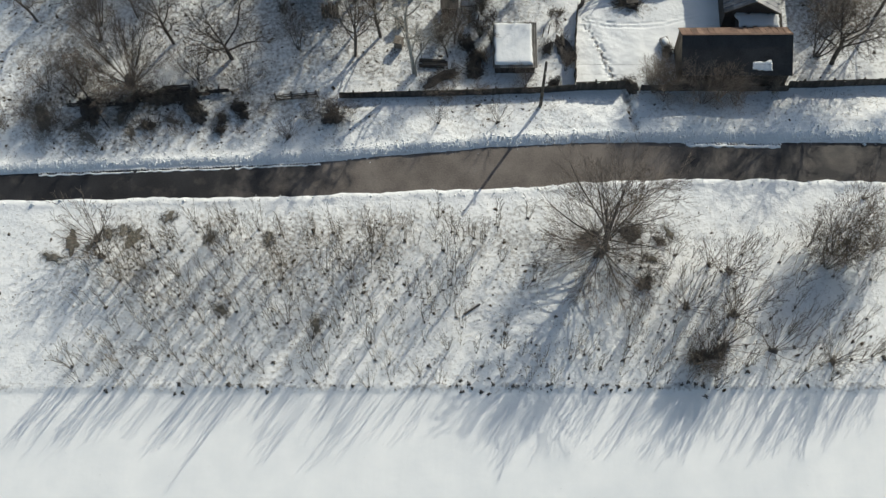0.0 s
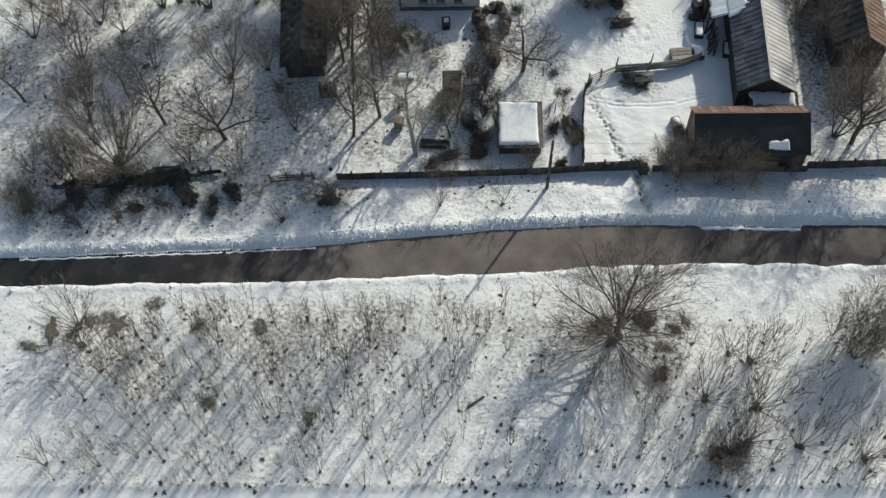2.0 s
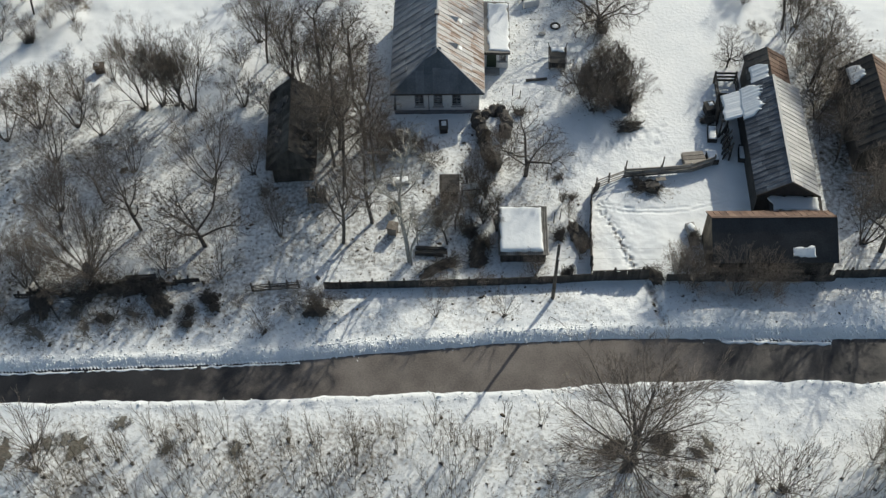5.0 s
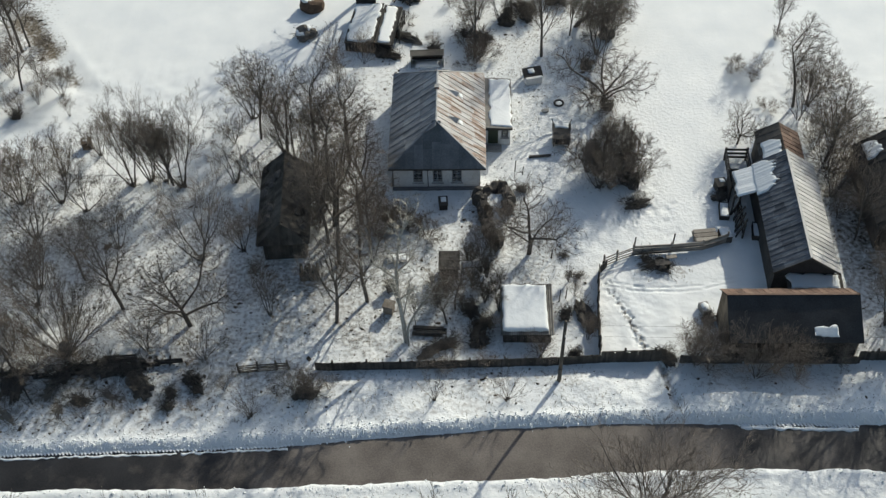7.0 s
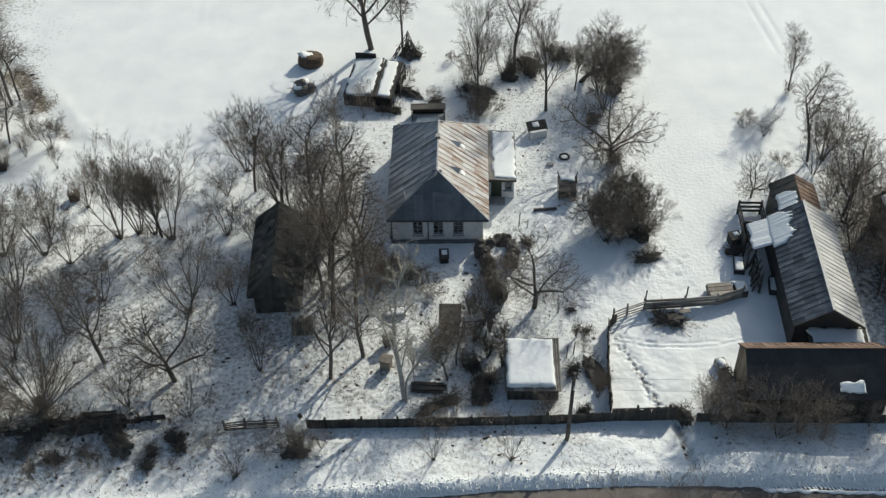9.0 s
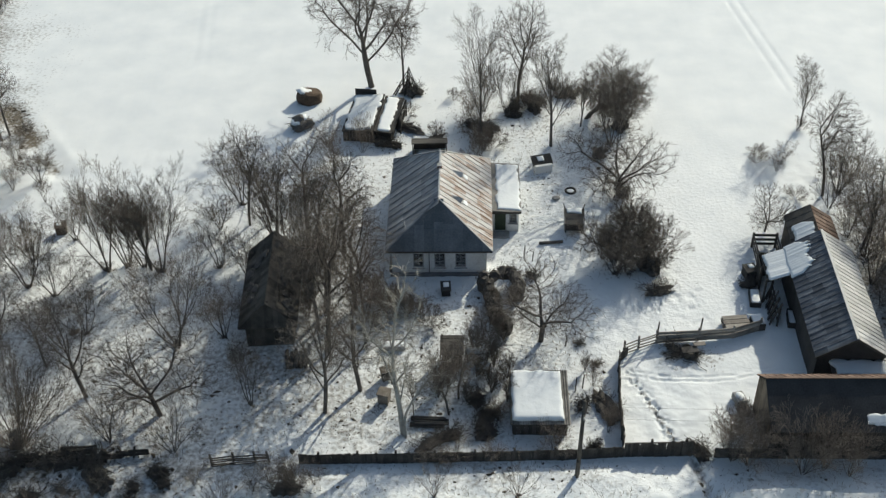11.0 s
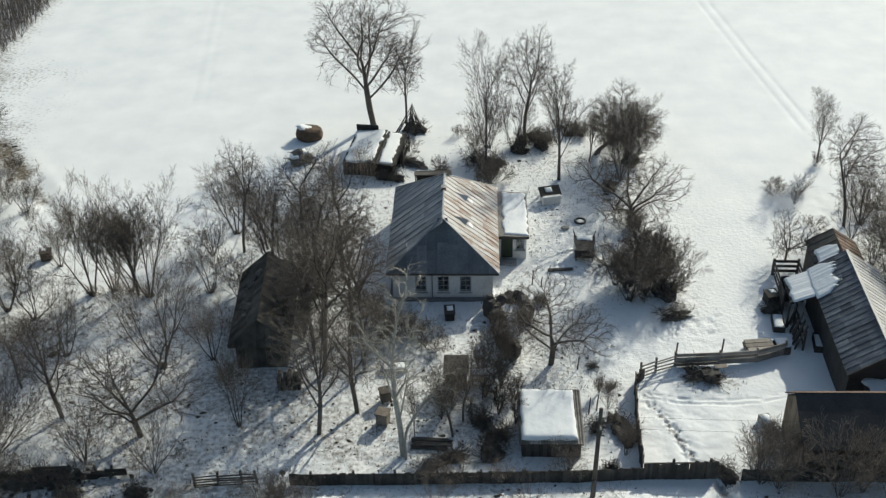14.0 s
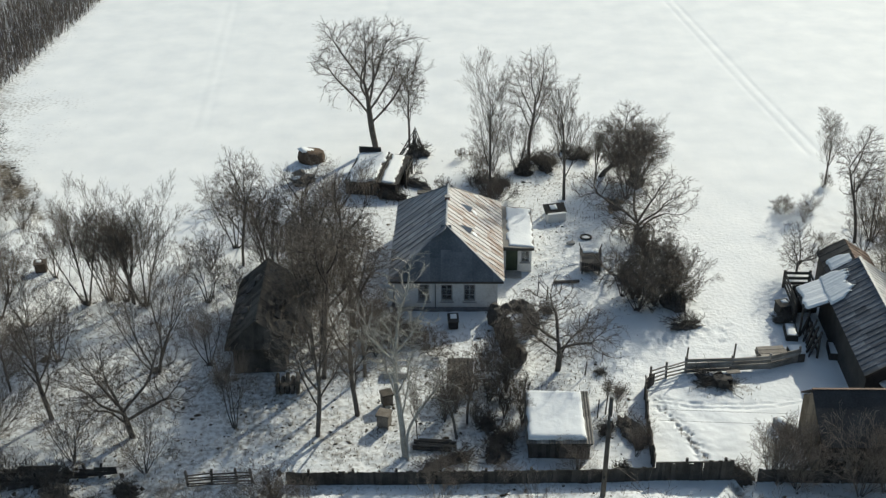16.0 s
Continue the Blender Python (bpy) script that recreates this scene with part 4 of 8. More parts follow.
def build_left_hut():
    ht = thing("timber_hut", "derelict dark plank hut with mossy roof among trees", "hut", -12.1, 15.1, 0, 3.4)
    w, y0, y1, ze, zr, hip = 1.95, -4.15, 4.1, 2.0, 3.75, 0.7
    ln, up = y1 - y0, math.hypot(w, zr - ze)
    roof_shell(ht, "roof_boarding", [(-w, y0, ze), (w, y0, ze), (w, y1, ze), (-w, y1, ze), (0, y0 + hip, zr), (0, y1, zr)], [(0, 4, 5, 3), (4, 1, 2, 5), (0, 1, 4)], M_WOOD_DARK)
    slope_sheets(ht, "roof_board", slope_frame((-w, y1, ze), (-w, y0, ze), (0, y1, zr)), ln, up, 0, hip, 0.4, 3, M_MOSS, 31, lift=0.02, seam=False)
    slope_sheets(ht, "grey_roof_board", slope_frame((w, y0, ze), (w, y1, ze), (0, y0 + hip, zr)), ln, up, hip, 0, 0.4, 3, M_WOOD_DARK, 32, lift=0.02, seam=False)
    slope_sheets(ht, "hip_board", slope_frame((-w, y0, ze), (w, y0, ze), (0, y0 + hip, zr)), 2 * w, math.hypot(hip, zr - ze), w, w, 0.3, 1, M_WOOD_DARK, 33, lift=0.02, seam=False)
    for k in range(10):
        part("wall_plank", boxes(((-1.4 + 0.311 * k, y0 + 0.4, 0.95), (0.3, 0.06 + 0.012 * (k % 3), 1.95))), M_WOOD_DARK, ht)
    part("wall_plate", boxes(((0, y0 + 0.34, 1.86), (2 * w - 0.5, 0.1, 0.16))), M_WOOD, ht, "grey beam under the eave", bevel=0.02)
    part("side_wall", boxes(((-w + 0.45, 0.1, 1.0), (0.2, ln - 0.9, 2.0))), M_WOOD_DARK, ht)
    part("side_wall", boxes(((w - 0.45, 0.1, 1.0), (0.2, ln - 0.9, 2.0))), M_WOOD, ht)
    part("back_gable", prism([(-w + 0.5, 0), (w - 0.5, 0), (w - 0.5, ze), (0, zr - 0.2), (-w + 0.5, ze)], y1 - 0.5, y1 - 0.35), M_WOOD_DARK, ht)
    rng = random.Random(37)
    for m, flip in ((slope_frame((-w, y1, ze), (-w, y0, ze), (0, y1, zr)), 0), (slope_frame((w, y0, ze), (w, y1, ze), (0, y0 + hip, zr)), 1)):
        for k in range(9):
            r = rng.uniform(0.2, 0.5)
            clump = lump(r, r * 0.8, 0.1, 40 + k + 20 * flip, 0.5, 2)
            for v in clump.verts:
                v.co.x, v.co.y = v.co.x * rng.uniform(0.7, 1.3), v.co.y * rng.uniform(0.7, 1.3)
            part("moss_clump", turned(clump, m @ pose(rng.uniform(1.0, ln - 1.0), rng.uniform(0.3, up - 0.4), 0.06)), M_BRUSH, ht)
    lo = thing("log_stack", "low stack of dark logs beside the hut", "log stack", -9.9, 9.6, 0, 5)
    for i in range(5):
        for k in range(4 - i % 2):
            bm = bmesh.new()
            rod(bm, (-0.6 + 0.3 * i, -0.5, 0.13 + 0.24 * k), (-0.6 + 0.3 * i, 0.5, 0.13 + 0.24 * k), 0.125, 0.115, 8)
            part("log", bm, M_WOOD_DARK, lo)


def build_back_sheds():
    bs = thing("back_shed", "ramshackle shed with snow-covered plank roof", "shed", -7.55, 39.0, 0, -7.0)
    part("roof", boxes(((0, 0, 1.18), (2.7, 5.9, 0.08), pose(0, 0, 0, 0, -5))), M_WOOD_BLACK, bs)
    part("roof_snow", turned(snow_cap(2.45, 5.6, 0.13, 9.2, cell=0.12, ragged=0.3), pose(0, 0, 1.23, 0, -5)), M_SNOW, bs, "snow-covered roof", smooth=True)
    for i in range(9):
        part("front_plank", boxes(((-1.15 + 0.285 * i, -2.75, 0.5), (0.26, 0.05, 1.15))), M_WOOD_BLACK, bs)
    for x in (-1.2, 1.2):
        part("side_wall", boxes(((x, 0, 0.5), (0.06, 5.3, 1.2))), M_WOOD_BLACK, bs)
    part("back_wall", boxes(((0, 2.75, 0.65), (2.5, 0.06, 1.5))), M_WOOD_BLACK, bs)
    part("parapet_board", boxes(((-0.4, 2.98, 1.45), (1.9, 0.06, 0.5))), M_WOOD_BLACK, bs)
    b2 = thing("narrow_shed", "narrow dark shed with a strip of roof snow", "shed", -5.4, 38.75, 0, -7.0)
    part("roof", boxes(((0, 0, 1.12), (1.55, 5.7, 0.08), pose(0, 0, 0, 0, 6))), M_WOOD_BLACK, b2)
    part("roof_snow", turned(snow_cap(1.05, 5.3, 0.12, 9.9, cell=0.12, ragged=0.22), pose(0.0, 0, 1.17, 0, 6)), M_SNOW, b2, "strip of snow", smooth=True)
    for x in (-0.6, 0.62):
        part("side_wall", boxes(((x, 0, 0.5), (0.06, 5.2, 1.2))), M_WOOD_BLACK, b2)
    part("front_wall", boxes(((0, -2.6, 0.5), (1.2, 0.06, 1.1))), M_WOOD_BLACK, b2)
    part("rail_edge", boxes(((0.85, 0, 1.1), (0.12, 5.6, 0.1))), M_WOOD_BLACK, b2)
    bx = thing("lean_to_box", "dark low lean-to behind the cottage", "shed", -1.75, 34.4, 0, 2)
    part("roof", boxes(((0, 0.3, 1.05), (3.0, 1.3, 0.07), pose(0, 0, 0, -14))), M_WOOD_BLACK, bx)
    for x in (-1.4, 1.4):
        part("side_wall", boxes(((x, 0.1, 0.45), (0.07, 1.0, 1.0))), M_WOOD_BLACK, bx)
    part("back_wall", boxes(((0, 0.75, 0.5), (2.7, 0.07, 1.0))), M_WOOD_BLACK, bx)
    part("snow_heap", snow_cap(2.2, 0.9, 0.25, 1.9), M_SNOW, bx, smooth=True)
    hp = thing("hay_heap", "dark brown old haystack, half capped with snow", "heap", -12.75, 42.9, 0, 20)
    body = lump(1.2, 1.0, 1.0, 1, 0.22, 2)
    for v in body.verts:
        v.co.z = min(v.co.z, 1.05 - 0.25 * v.co.x) + 0.05 * noise.noise(v.co * 3)
    part("heap_body", body, M_HAY, hp)
    part("snow_crest", turned(lump(0.72, 0.62, 0.2, 6, 0.4, 3), pose(-0.36, 0.1, 0.88, 0, 14)), M_SNOW, hp, "snow on its top", smooth=True)
    hp = thing("branch_heap", "low dark heap of cut branches under snow", "heap", -13.0, 38.6, 0, 40)
    part("heap_body", lump(1.0, 0.8, 0.6, 2, 0.4, 3), M_BRUSH, hp)
    part("snow_crest", turned(lump(0.72, 0.5, 0.14, 7, 0.6, 3), pose(-0.12, 0.05, 0.62, 0, -6)), M_SNOW, hp, "ragged snow on its top", smooth=True)
    rng = random.Random(22)
    for i in range(16):
        a, z = rng.uniform(0, 6.28), rng.uniform(0.1, 0.75)
        bm = bmesh.new()
        rod(bm, (0.35 * math.cos(a), 0.3 * math.sin(a), z), ((0.9 + rng.uniform(0, 0.9)) * math.cos(a + 0.4), (0.8 + rng.uniform(0, 0.7)) * math.sin(a + 0.4), z * 0.4 + rng.uniform(0, 0.3)), 0.045, 0.02, 5)
        part("branch", bm, M_BARK, hp)


def build_far_right():
    fr = thing("neighbour_barn", "neighbour's barn with rusty dark roof and snow patch", "barn", 34.25, 16.4, 0, -1.0)
    w, y0, y1, ze, zr = 2.3, -4.8, 4.4, 2.4, 4.2
    ln, up = y1 - y0, math.hypot(w, zr - ze)
    left = slope_frame((-w, y1, ze), (-w, y0, ze), (0, y1, zr))
    roof_shell(fr, "roof_boarding", [(-w, y0, ze), (w, y0, ze), (w, y1, ze), (-w, y1, ze), (0, y0, zr), (0, y1, zr)], [(0, 4, 5, 3), (4, 1, 2, 5)], M_WOOD_DARK)
    slope_sheets(fr, "dark_roof_sheet", left, ln, up, 0, 0, 0.7, 2, M_WOOD_BLACK, 41, lift=0.015)
    slope_sheets(fr, "rusty_sheet", slope_frame((w, y0, ze), (w, y1, ze), (0, y0, zr)), ln, up, 0, 0, 0.5, 2, M_RUST, 42, lift=0.015)
    part("side_wall", boxes(((-w + 0.3, 0, ze / 2), (0.12, ln - 0.6, ze))), M_WOOD_DARK, fr)
    part("side_wall", boxes(((w - 0.3, 0, ze / 2), (0.12, ln - 0.6, ze))), M_WOOD_DARK, fr)
    for y in (y0 + 0.3, y1 - 0.4):
        part("gable", prism([(-w + 0.37, 0), (w - 0.37, 0), (w - 0.37, ze), (0, zr - 0.2), (-w + 0.37, ze)], y, y + 0.1), M_WOOD_DARK, fr)
    part("roof_snow", turned(snow_patch(1.9, 1.5, 0.1, 12), left @ pose(1.3, 1.35, 0.06)), M_SNOW, fr, "patch of melting snow", smooth=True)


build_house()
build_porch()
build_black_barn()
build_long_barn()
build_annex()
build_white_shed()
build_left_hut()
build_back_sheds()
build_far_right()


# ---- trees and shrubs ----
def bend(rng, d, angle, spin):
    """A direction at the angle from d, turned round it by spin (radians)."""
    side = d.orthogonal().normalized()
    side.rotate(Matrix.Rotation(spin, 3, d))
    return (d * math.cos(angle) + side * math.sin(angle)).normalized()


def limb(rng, out, p, d, length, r, level, plan):
    """Grows a limb and all that it carries. plan: per level (children, start, angle, length ratio, lift, wander, segments, girth ratio)."""
    kids, begin, angle, ratio, lift, wander, segs, *slim = plan[level]
    pts, rad = [p.copy()], [r]
    end = 0.30 if level < len(plan) - 1 else 0.45
    for i in range(segs):
        d = (d + Vector((rng.gauss(0, wander), rng.gauss(0, wander), rng.gauss(0, wander) + lift))).normalized()
        p = p + d * (length / segs)
        pts.append(p.copy())
        rad.append(r * (1 - (1 - end) * (i + 1) / segs))
    out.append((level, pts, rad))
    if level + 1 >= len(plan):
        return
    spin = rng.uniform(0, 6.28)
    for k in range(kids):
        t = begin + (1 - begin) * (k + rng.uniform(0.2, 0.9)) / kids
        t = min(t, 0.99)
        f = t * segs
        i = min(int(f), segs - 1)
        q = pts[i].lerp(pts[i + 1], f - i)
        way = (pts[i + 1] - pts[i]).normalized()
        spin += 2.4 + rng.uniform(-0.5, 0.5)
        rr = rad[i] + (rad[i + 1] - rad[i]) * (f - i)
        limb(rng, out, q, bend(rng, way, angle * rng.uniform(0.7, 1.25), spin), length * ratio * rng.uniform(0.7, 1.2) * (1.15 - 0.45 * t), rr * (slim[0] if slim else 0.59) * rng.uniform(0.85, 1.15), level + 1, plan)


def tubes(name, limbs, material, least, sides):
    """Meshes limbs as tapered tubes."""
    verts, faces = [], []
    for level, pts, rad in limbs:
        n = sides[min(level, len(sides) - 1)]
        base = len(verts)
        axis = (pts[-1] - pts[0]).normalized()
        u = axis.orthogonal().normalized()
        v = axis.cross(u)
        ring = [(math.cos(6.2832 * k / n), math.sin(6.2832 * k / n)) for k in range(n)]
        for p, r in zip(pts, rad):
            r = max(r, least)
            for c, s in ring:
                q = p + u * (c * r) + v * (s * r)
                verts.append((q.x, q.y, q.z))
        for i in range(len(pts) - 1):
            a = base + i * n
            for k in range(n):
                j = (k + 1) % n
                faces.append((a + k, a + j, a + n + j, a + n + k))
        if n > 3:
            faces.append(tuple(base + (len(pts) - 1) * n + k for k in range(n)))
    me = bpy.data.meshes.new(name)
    me.from_pydata(verts, [], faces)
    me.materials.append(material)
    me.polygons.foreach_set("use_smooth", [True] * len(me.polygons))
    return me


WAND = [(5, 0.35, 0.3, 0.35, 0.02, 0.04, 6), (3, 0.2, 0.4, 0.5, 0.03, 0.1, 3), (0, 0, 0, 0, 0.02, 0.1, 1)]
SLIM = [(11, 0.26, 0.40, 0.62, 0.02, 0.025, 10, 0.5), (9, 0.2, 0.48, 0.44, 0.09, 0.06, 6, 0.46), (8, 0.1, 0.5, 0.52, 0.05, 0.1, 3, 0.5), (4, 0.1, 0.5, 0.6, 0.03, 0.12, 1, 0.6), (0, 0, 0, 0, 0.02, 0.1, 1)]
VASE = [(7, 0.3, 0.5, 0.62, 0.03, 0.06, 9, 0.52), (7, 0.2, 0.52, 0.5, 0.06, 0.09, 6, 0.46), (6, 0.15, 0.52, 0.55, 0.03, 0.12, 3, 0.5), (3, 0.15, 0.5, 0.62, 0.02, 0.12, 1, 0.6), (0, 0, 0, 0, 0.02, 0.1, 1)]
BROAD = [(14, 0.22, 0.85, 0.95, 0.0, 0.03, 9, 0.42), (8, 0.2, 0.5, 0.46, 0.015, 0.06, 7, 0.46), (6, 0.15, 0.48, 0.52, 0.02, 0.09, 3, 0.52), (3, 0.1, 0.5, 0.6, 0.02, 0.12, 1, 0.6), (0, 0, 0, 0, 0.02, 0.1, 1)]
ROD = [(10, 0.25, 0.28, 0.4, 0.02, 0.03, 7, 0.5), (7, 0.15, 0.4, 0.5, 0.03, 0.07, 3, 0.55), (4, 0.2, 0.4, 0.6, 0.03, 0.1, 1, 0.6), (0, 0, 0, 0, 0.02, 0.1, 1)]
SHOOT = [(6, 0.2, 0.2, 0.36, 0.02, 0.03, 5), (3, 0.2, 0.32, 0.5, 0.03, 0.06, 2), (0, 0, 0, 0, 0.02, 0.1, 1)]
HAZE = [(8, 0.15, 0.5, 0.52, 0.05, 0.08, 5), (6, 0.15, 0.55, 0.55, 0.04, 0.14, 3), (3, 0.2, 0.65, 0.55, 0.02, 0.2, 2), (0, 0, 0, 0, 0.0, 0.2, 1)]


def plant(name, label, category, seed, plan, stems, height, girth, lean, material_wood, material_twig, crown_from=2, least=0.011, apart=0.0):
    """A leafless tree or shrub as trunk and crown, standing at the origin; the first of its kind."""
    rng = random.Random(seed)
    ob = thing(name, label, category)
    twigs = []
    for s in range(stems):
        a = 6.2832 * (s + rng.uniform(-0.25, 0.25)) / stems
        tilt = lean * rng.uniform(0.35, 1.25)
        d = Vector((math.cos(a) * math.sin(tilt), math.sin(a) * math.sin(tilt), math.cos(tilt)))
        off = Vector((math.cos(a), math.sin(a), 0)) * (0 if stems == 1 else girth * rng.uniform(0.8, 2.5) + apart * rng.random())
        out = []
        limb(rng, out, off + Vector((0, 0, -0.12)), d, height * rng.uniform(0.8, 1.05), girth * rng.uniform(0.75, 1.15), 0, plan)
        pn = "trunk" if stems < 5 and girth > 0.06 else "stem"
        c = new(pn, tubes(pn, [l for l in out if l[0] < crown_from], material_wood, least, (7, 5, 4, 3, 3)))
        c.parent = ob
        twigs += [l for l in out if l[0] >= crown_from]
    c = new("crown", tubes("crown", twigs, material_twig, least, (6, 3, 3, 3, 3)))
    c.parent = ob
    return ob


def tussock(parent, r, seed, material=None):
    """The ragged root clump of a shrub."""
    rng = random.Random(seed)
    bm = lump(r, r * 0.85, r * 0.5, seed, 0.5, 2)
    for v in bm.verts:
        k = rng.choice((0.55, 0.8, 1.0, 1.5))
        v.co.x, v.co.y, v.co.z = v.co.x * k, v.co.y * k, v.co.z * rng.uniform(0.6, 1.3)
    return part("root_clump", bm, material or M_BRUSH, parent)

def sinuous(rng, length, lean, way, wander, step=0.25, base=(0, 0, -0.12)):
    """A bent stem from the ground up: its points at even steps."""
    d = Vector((math.cos(way) * math.sin(lean), math.sin(way) * math.sin(lean), math.cos(lean)))
    pts, turn = [Vector(base)], Vector((0, 0, 0))
    for _ in range(int(length / step)):
        turn = turn * 0.75 + Vector((rng.gauss(0, wander), rng.gauss(0, wander), rng.gauss(0, wander) * 0.5))
        d = (d + turn + Vector((0, 0, 0.02))).normalized()
        pts.append(pts[-1] + d * step)
    return pts


def colonise(rng, stems, crowns, count, step=0.25, kill=0.5, lift=0.06, keep=0.7):
    """Grows branches from the stems into the crown's space; gives places, parents and the stem of each node."""
    place, parent, stem = [], [], []
    for s, pts in enumerate(stems):
        joint = -1
        if pts[0].z > 0.3:
            joint = min(range(len(place)), key=lambda k: (Vector(place[k]) - pts[0]).length)
        for i, p in enumerate(pts):
            parent.append(joint if i == 0 else len(place) - 1)
            place.append((p.x, p.y, p.z))
            stem.append(stem[joint] if joint >= 0 else s)
    goals = []
    while len(goals) < count:
        cx, cy, cz, rx, ry, rz = crowns[len(goals) % len(crowns)]
        v = Vector((rng.gauss(0, 1), rng.gauss(0, 1), rng.gauss(0, 1))).normalized() * rng.random() ** 0.42
        goals.append((cx + v.x * rx, cy + v.y * ry, cz + v.z * rz))
    goals = np.array(goals)
    heading = [Vector((0, 0, 1))] * len(place)
    nodes = np.array(place)
    d = np.linalg.norm(goals[:, None, :] - nodes[None, :, :], axis=2)
    # the foot of a stem carries nothing
    d[:, nodes[:, 2] < 0.22 * nodes[:, 2].max()] = 1e6
    near, dist = d.argmin(1), d.min(1)
    kids = {}
    for _ in range(70):
        live = dist > kill
        goals, near, dist = goals[live], near[live], dist[live]
        if not len(goals):
            break
        fresh = []
        for i in np.unique(near):
            pull = goals[near == i] - np.array(place[i])
            pull = (pull / np.linalg.norm(pull, axis=1)[:, None]).sum(0)
            way = (Vector(pull).normalized() + heading[i] * keep + Vector((rng.gauss(0, 0.12), rng.gauss(0, 0.12), rng.gauss(0, 0.12) + lift))).normalized()
            if any(way.dot(w) > 0.9 for w in kids.get(i, ())):
                way = (way + Vector((rng.gauss(0, 0.5), rng.gauss(0, 0.5), rng.gauss(0, 0.5)))).normalized()
                if len(kids.get(i, ())) > 3:
                    continue
            kids.setdefault(i, []).append(way)
            p = Vector(place[i]) + way * step
            fresh.append(len(place))
            place.append((p.x, p.y, p.z))
            parent.append(int(i))
            stem.append(stem[i])
            heading.append(way)
        if not fresh:
            break
        d = np.linalg.norm(goals[:, None, :] - np.array([place[k] for k in fresh])[None, :, :], axis=2)
        better = d.min(1) < dist
        near = np.where(better, np.array(fresh)[d.argmin(1)], near)
        dist = np.where(better, d.min(1), dist)
    return [Vector(p) for p in place], parent, stem


def grown(name, label, category, seed, stems, crowns, count, wood, twig, power=2.1, tip=0.008, fine=2, reach=0.5, step=0.25, kill=0.5, lift=0.06, least=0.006, keep=0.7):
    """A leafless tree: stems that lead into a crown of limbs, branches and fine twigs; the first of its kind."""
    rng = random.Random(seed * 7 + 1)
    ob = thing(name, label, category)
    place, parent, stem = colonise(rng, stems, crowns, count, step, kill, lift, keep)
    n = len(place)
    load, kids = [0.0] * n, [[] for _ in range(n)]
    for i in range(n - 1, -1, -1):
        if parent[i] >= 0:
            kids[parent[i]].append(i)
    order = sorted(range(n), key=lambda i: -i)
    for i in order:
        if not kids[i]:
            load[i] = tip ** power
        if parent[i] >= 0:
            load[parent[i]] += load[i]
    size = [k ** (1 / power) for k in load]
    chains = []
    for i in range(n):
        p = parent[i]
        lead = p >= 0 and max(kids[p], key=lambda k: size[k]) == i
        if lead:
            continue
        pts, rad = ([place[p]], [size[i]]) if p >= 0 else ([], [])
        k = i
        while True:
            pts.append(place[k])
            rad.append(size[k] * (1.25 if parent[k] < 0 else 1))
            if not kids[k]:
                break
            k = max(kids[k], key=lambda c: size[c])
        if len(pts) > 1:
            chains.append((stem[i], 0 if rad[0] > 0.05 else 1 if rad[0] > 0.02 else 2, pts, rad))
    twigs = [c[1:] for c in chains if c[1] == 2]
    for i in range(n):
        if size[i] > 0.02 or parent[i] < 0:
            continue
        way = (place[i] - place[parent[i]]).normalized()
        for _ in range(fine):
            d = (bend(rng, way, rng.uniform(0.2, 0.75), rng.uniform(0, 6.28)) + Vector((0, 0, lift * 2))).normalized()
            a = place[i] - way * rng.uniform(0, step)
            b = a + d * reach * rng.uniform(0.35, 1.1)
            twigs.append((3, [a, b], [tip * 0.8, tip * 0.5]))
            if rng.random() < 0.6:
                q = a.lerp(b, rng.uniform(0.3, 0.7))
                twigs.append((3, [q, q + bend(rng, d, rng.uniform(0.5, 0.9), rng.uniform(0, 6.28)) * reach * rng.uniform(0.3, 0.7)], [tip * 0.65, tip * 0.45]))
    for s in sorted(set(stem)):
        pn = "trunk" if len(set(stem)) < 5 else "stem"
        c = new(pn, tubes(pn, [c[1:] for c in chains if c[0] == s and c[1] < 2], wood, least, (7, 5)))
        c.parent = ob
    c = new("crown", tubes("crown", twigs, twig, least * 0.7, (6, 5, 3, 3)))
    c.parent = ob
    return ob


def limbs_of(rng, trunk, count, low, high, lean, length, wander=0.03):
    """The trunk with main limbs that leave it between two heights."""
    stems, spin = [trunk], rng.uniform(0, 6.28)
    for k in range(count):
        p = trunk[min(int(len(trunk) * (low + (high - low) * k / max(count - 1, 1))), len(trunk) - 1)]
        spin += 2.4 + rng.uniform(-0.4, 0.4)
        stems.append(sinuous(rng, length * rng.uniform(0.75, 1.15), lean * rng.uniform(0.7, 1.25), spin, wander, base=p))
    return stems


def lobes(rng, stems, size, tall):
    """An uneven crown: a lobe round each limb's end."""
    out = []
    for pts in stems:
        t, k = pts[-1], rng.uniform(0.75, 1.25)
        out.append((t.x * 1.1, t.y * 1.1, t.z + 0.3 * size, size * k, size * k, size * tall * k))
        m = pts[len(pts) * 2 // 3]
        out.append((m.x * 1.25, m.y * 1.25, m.z + 0.2, size * 0.7, size * 0.7, size * 0.6))
    return out


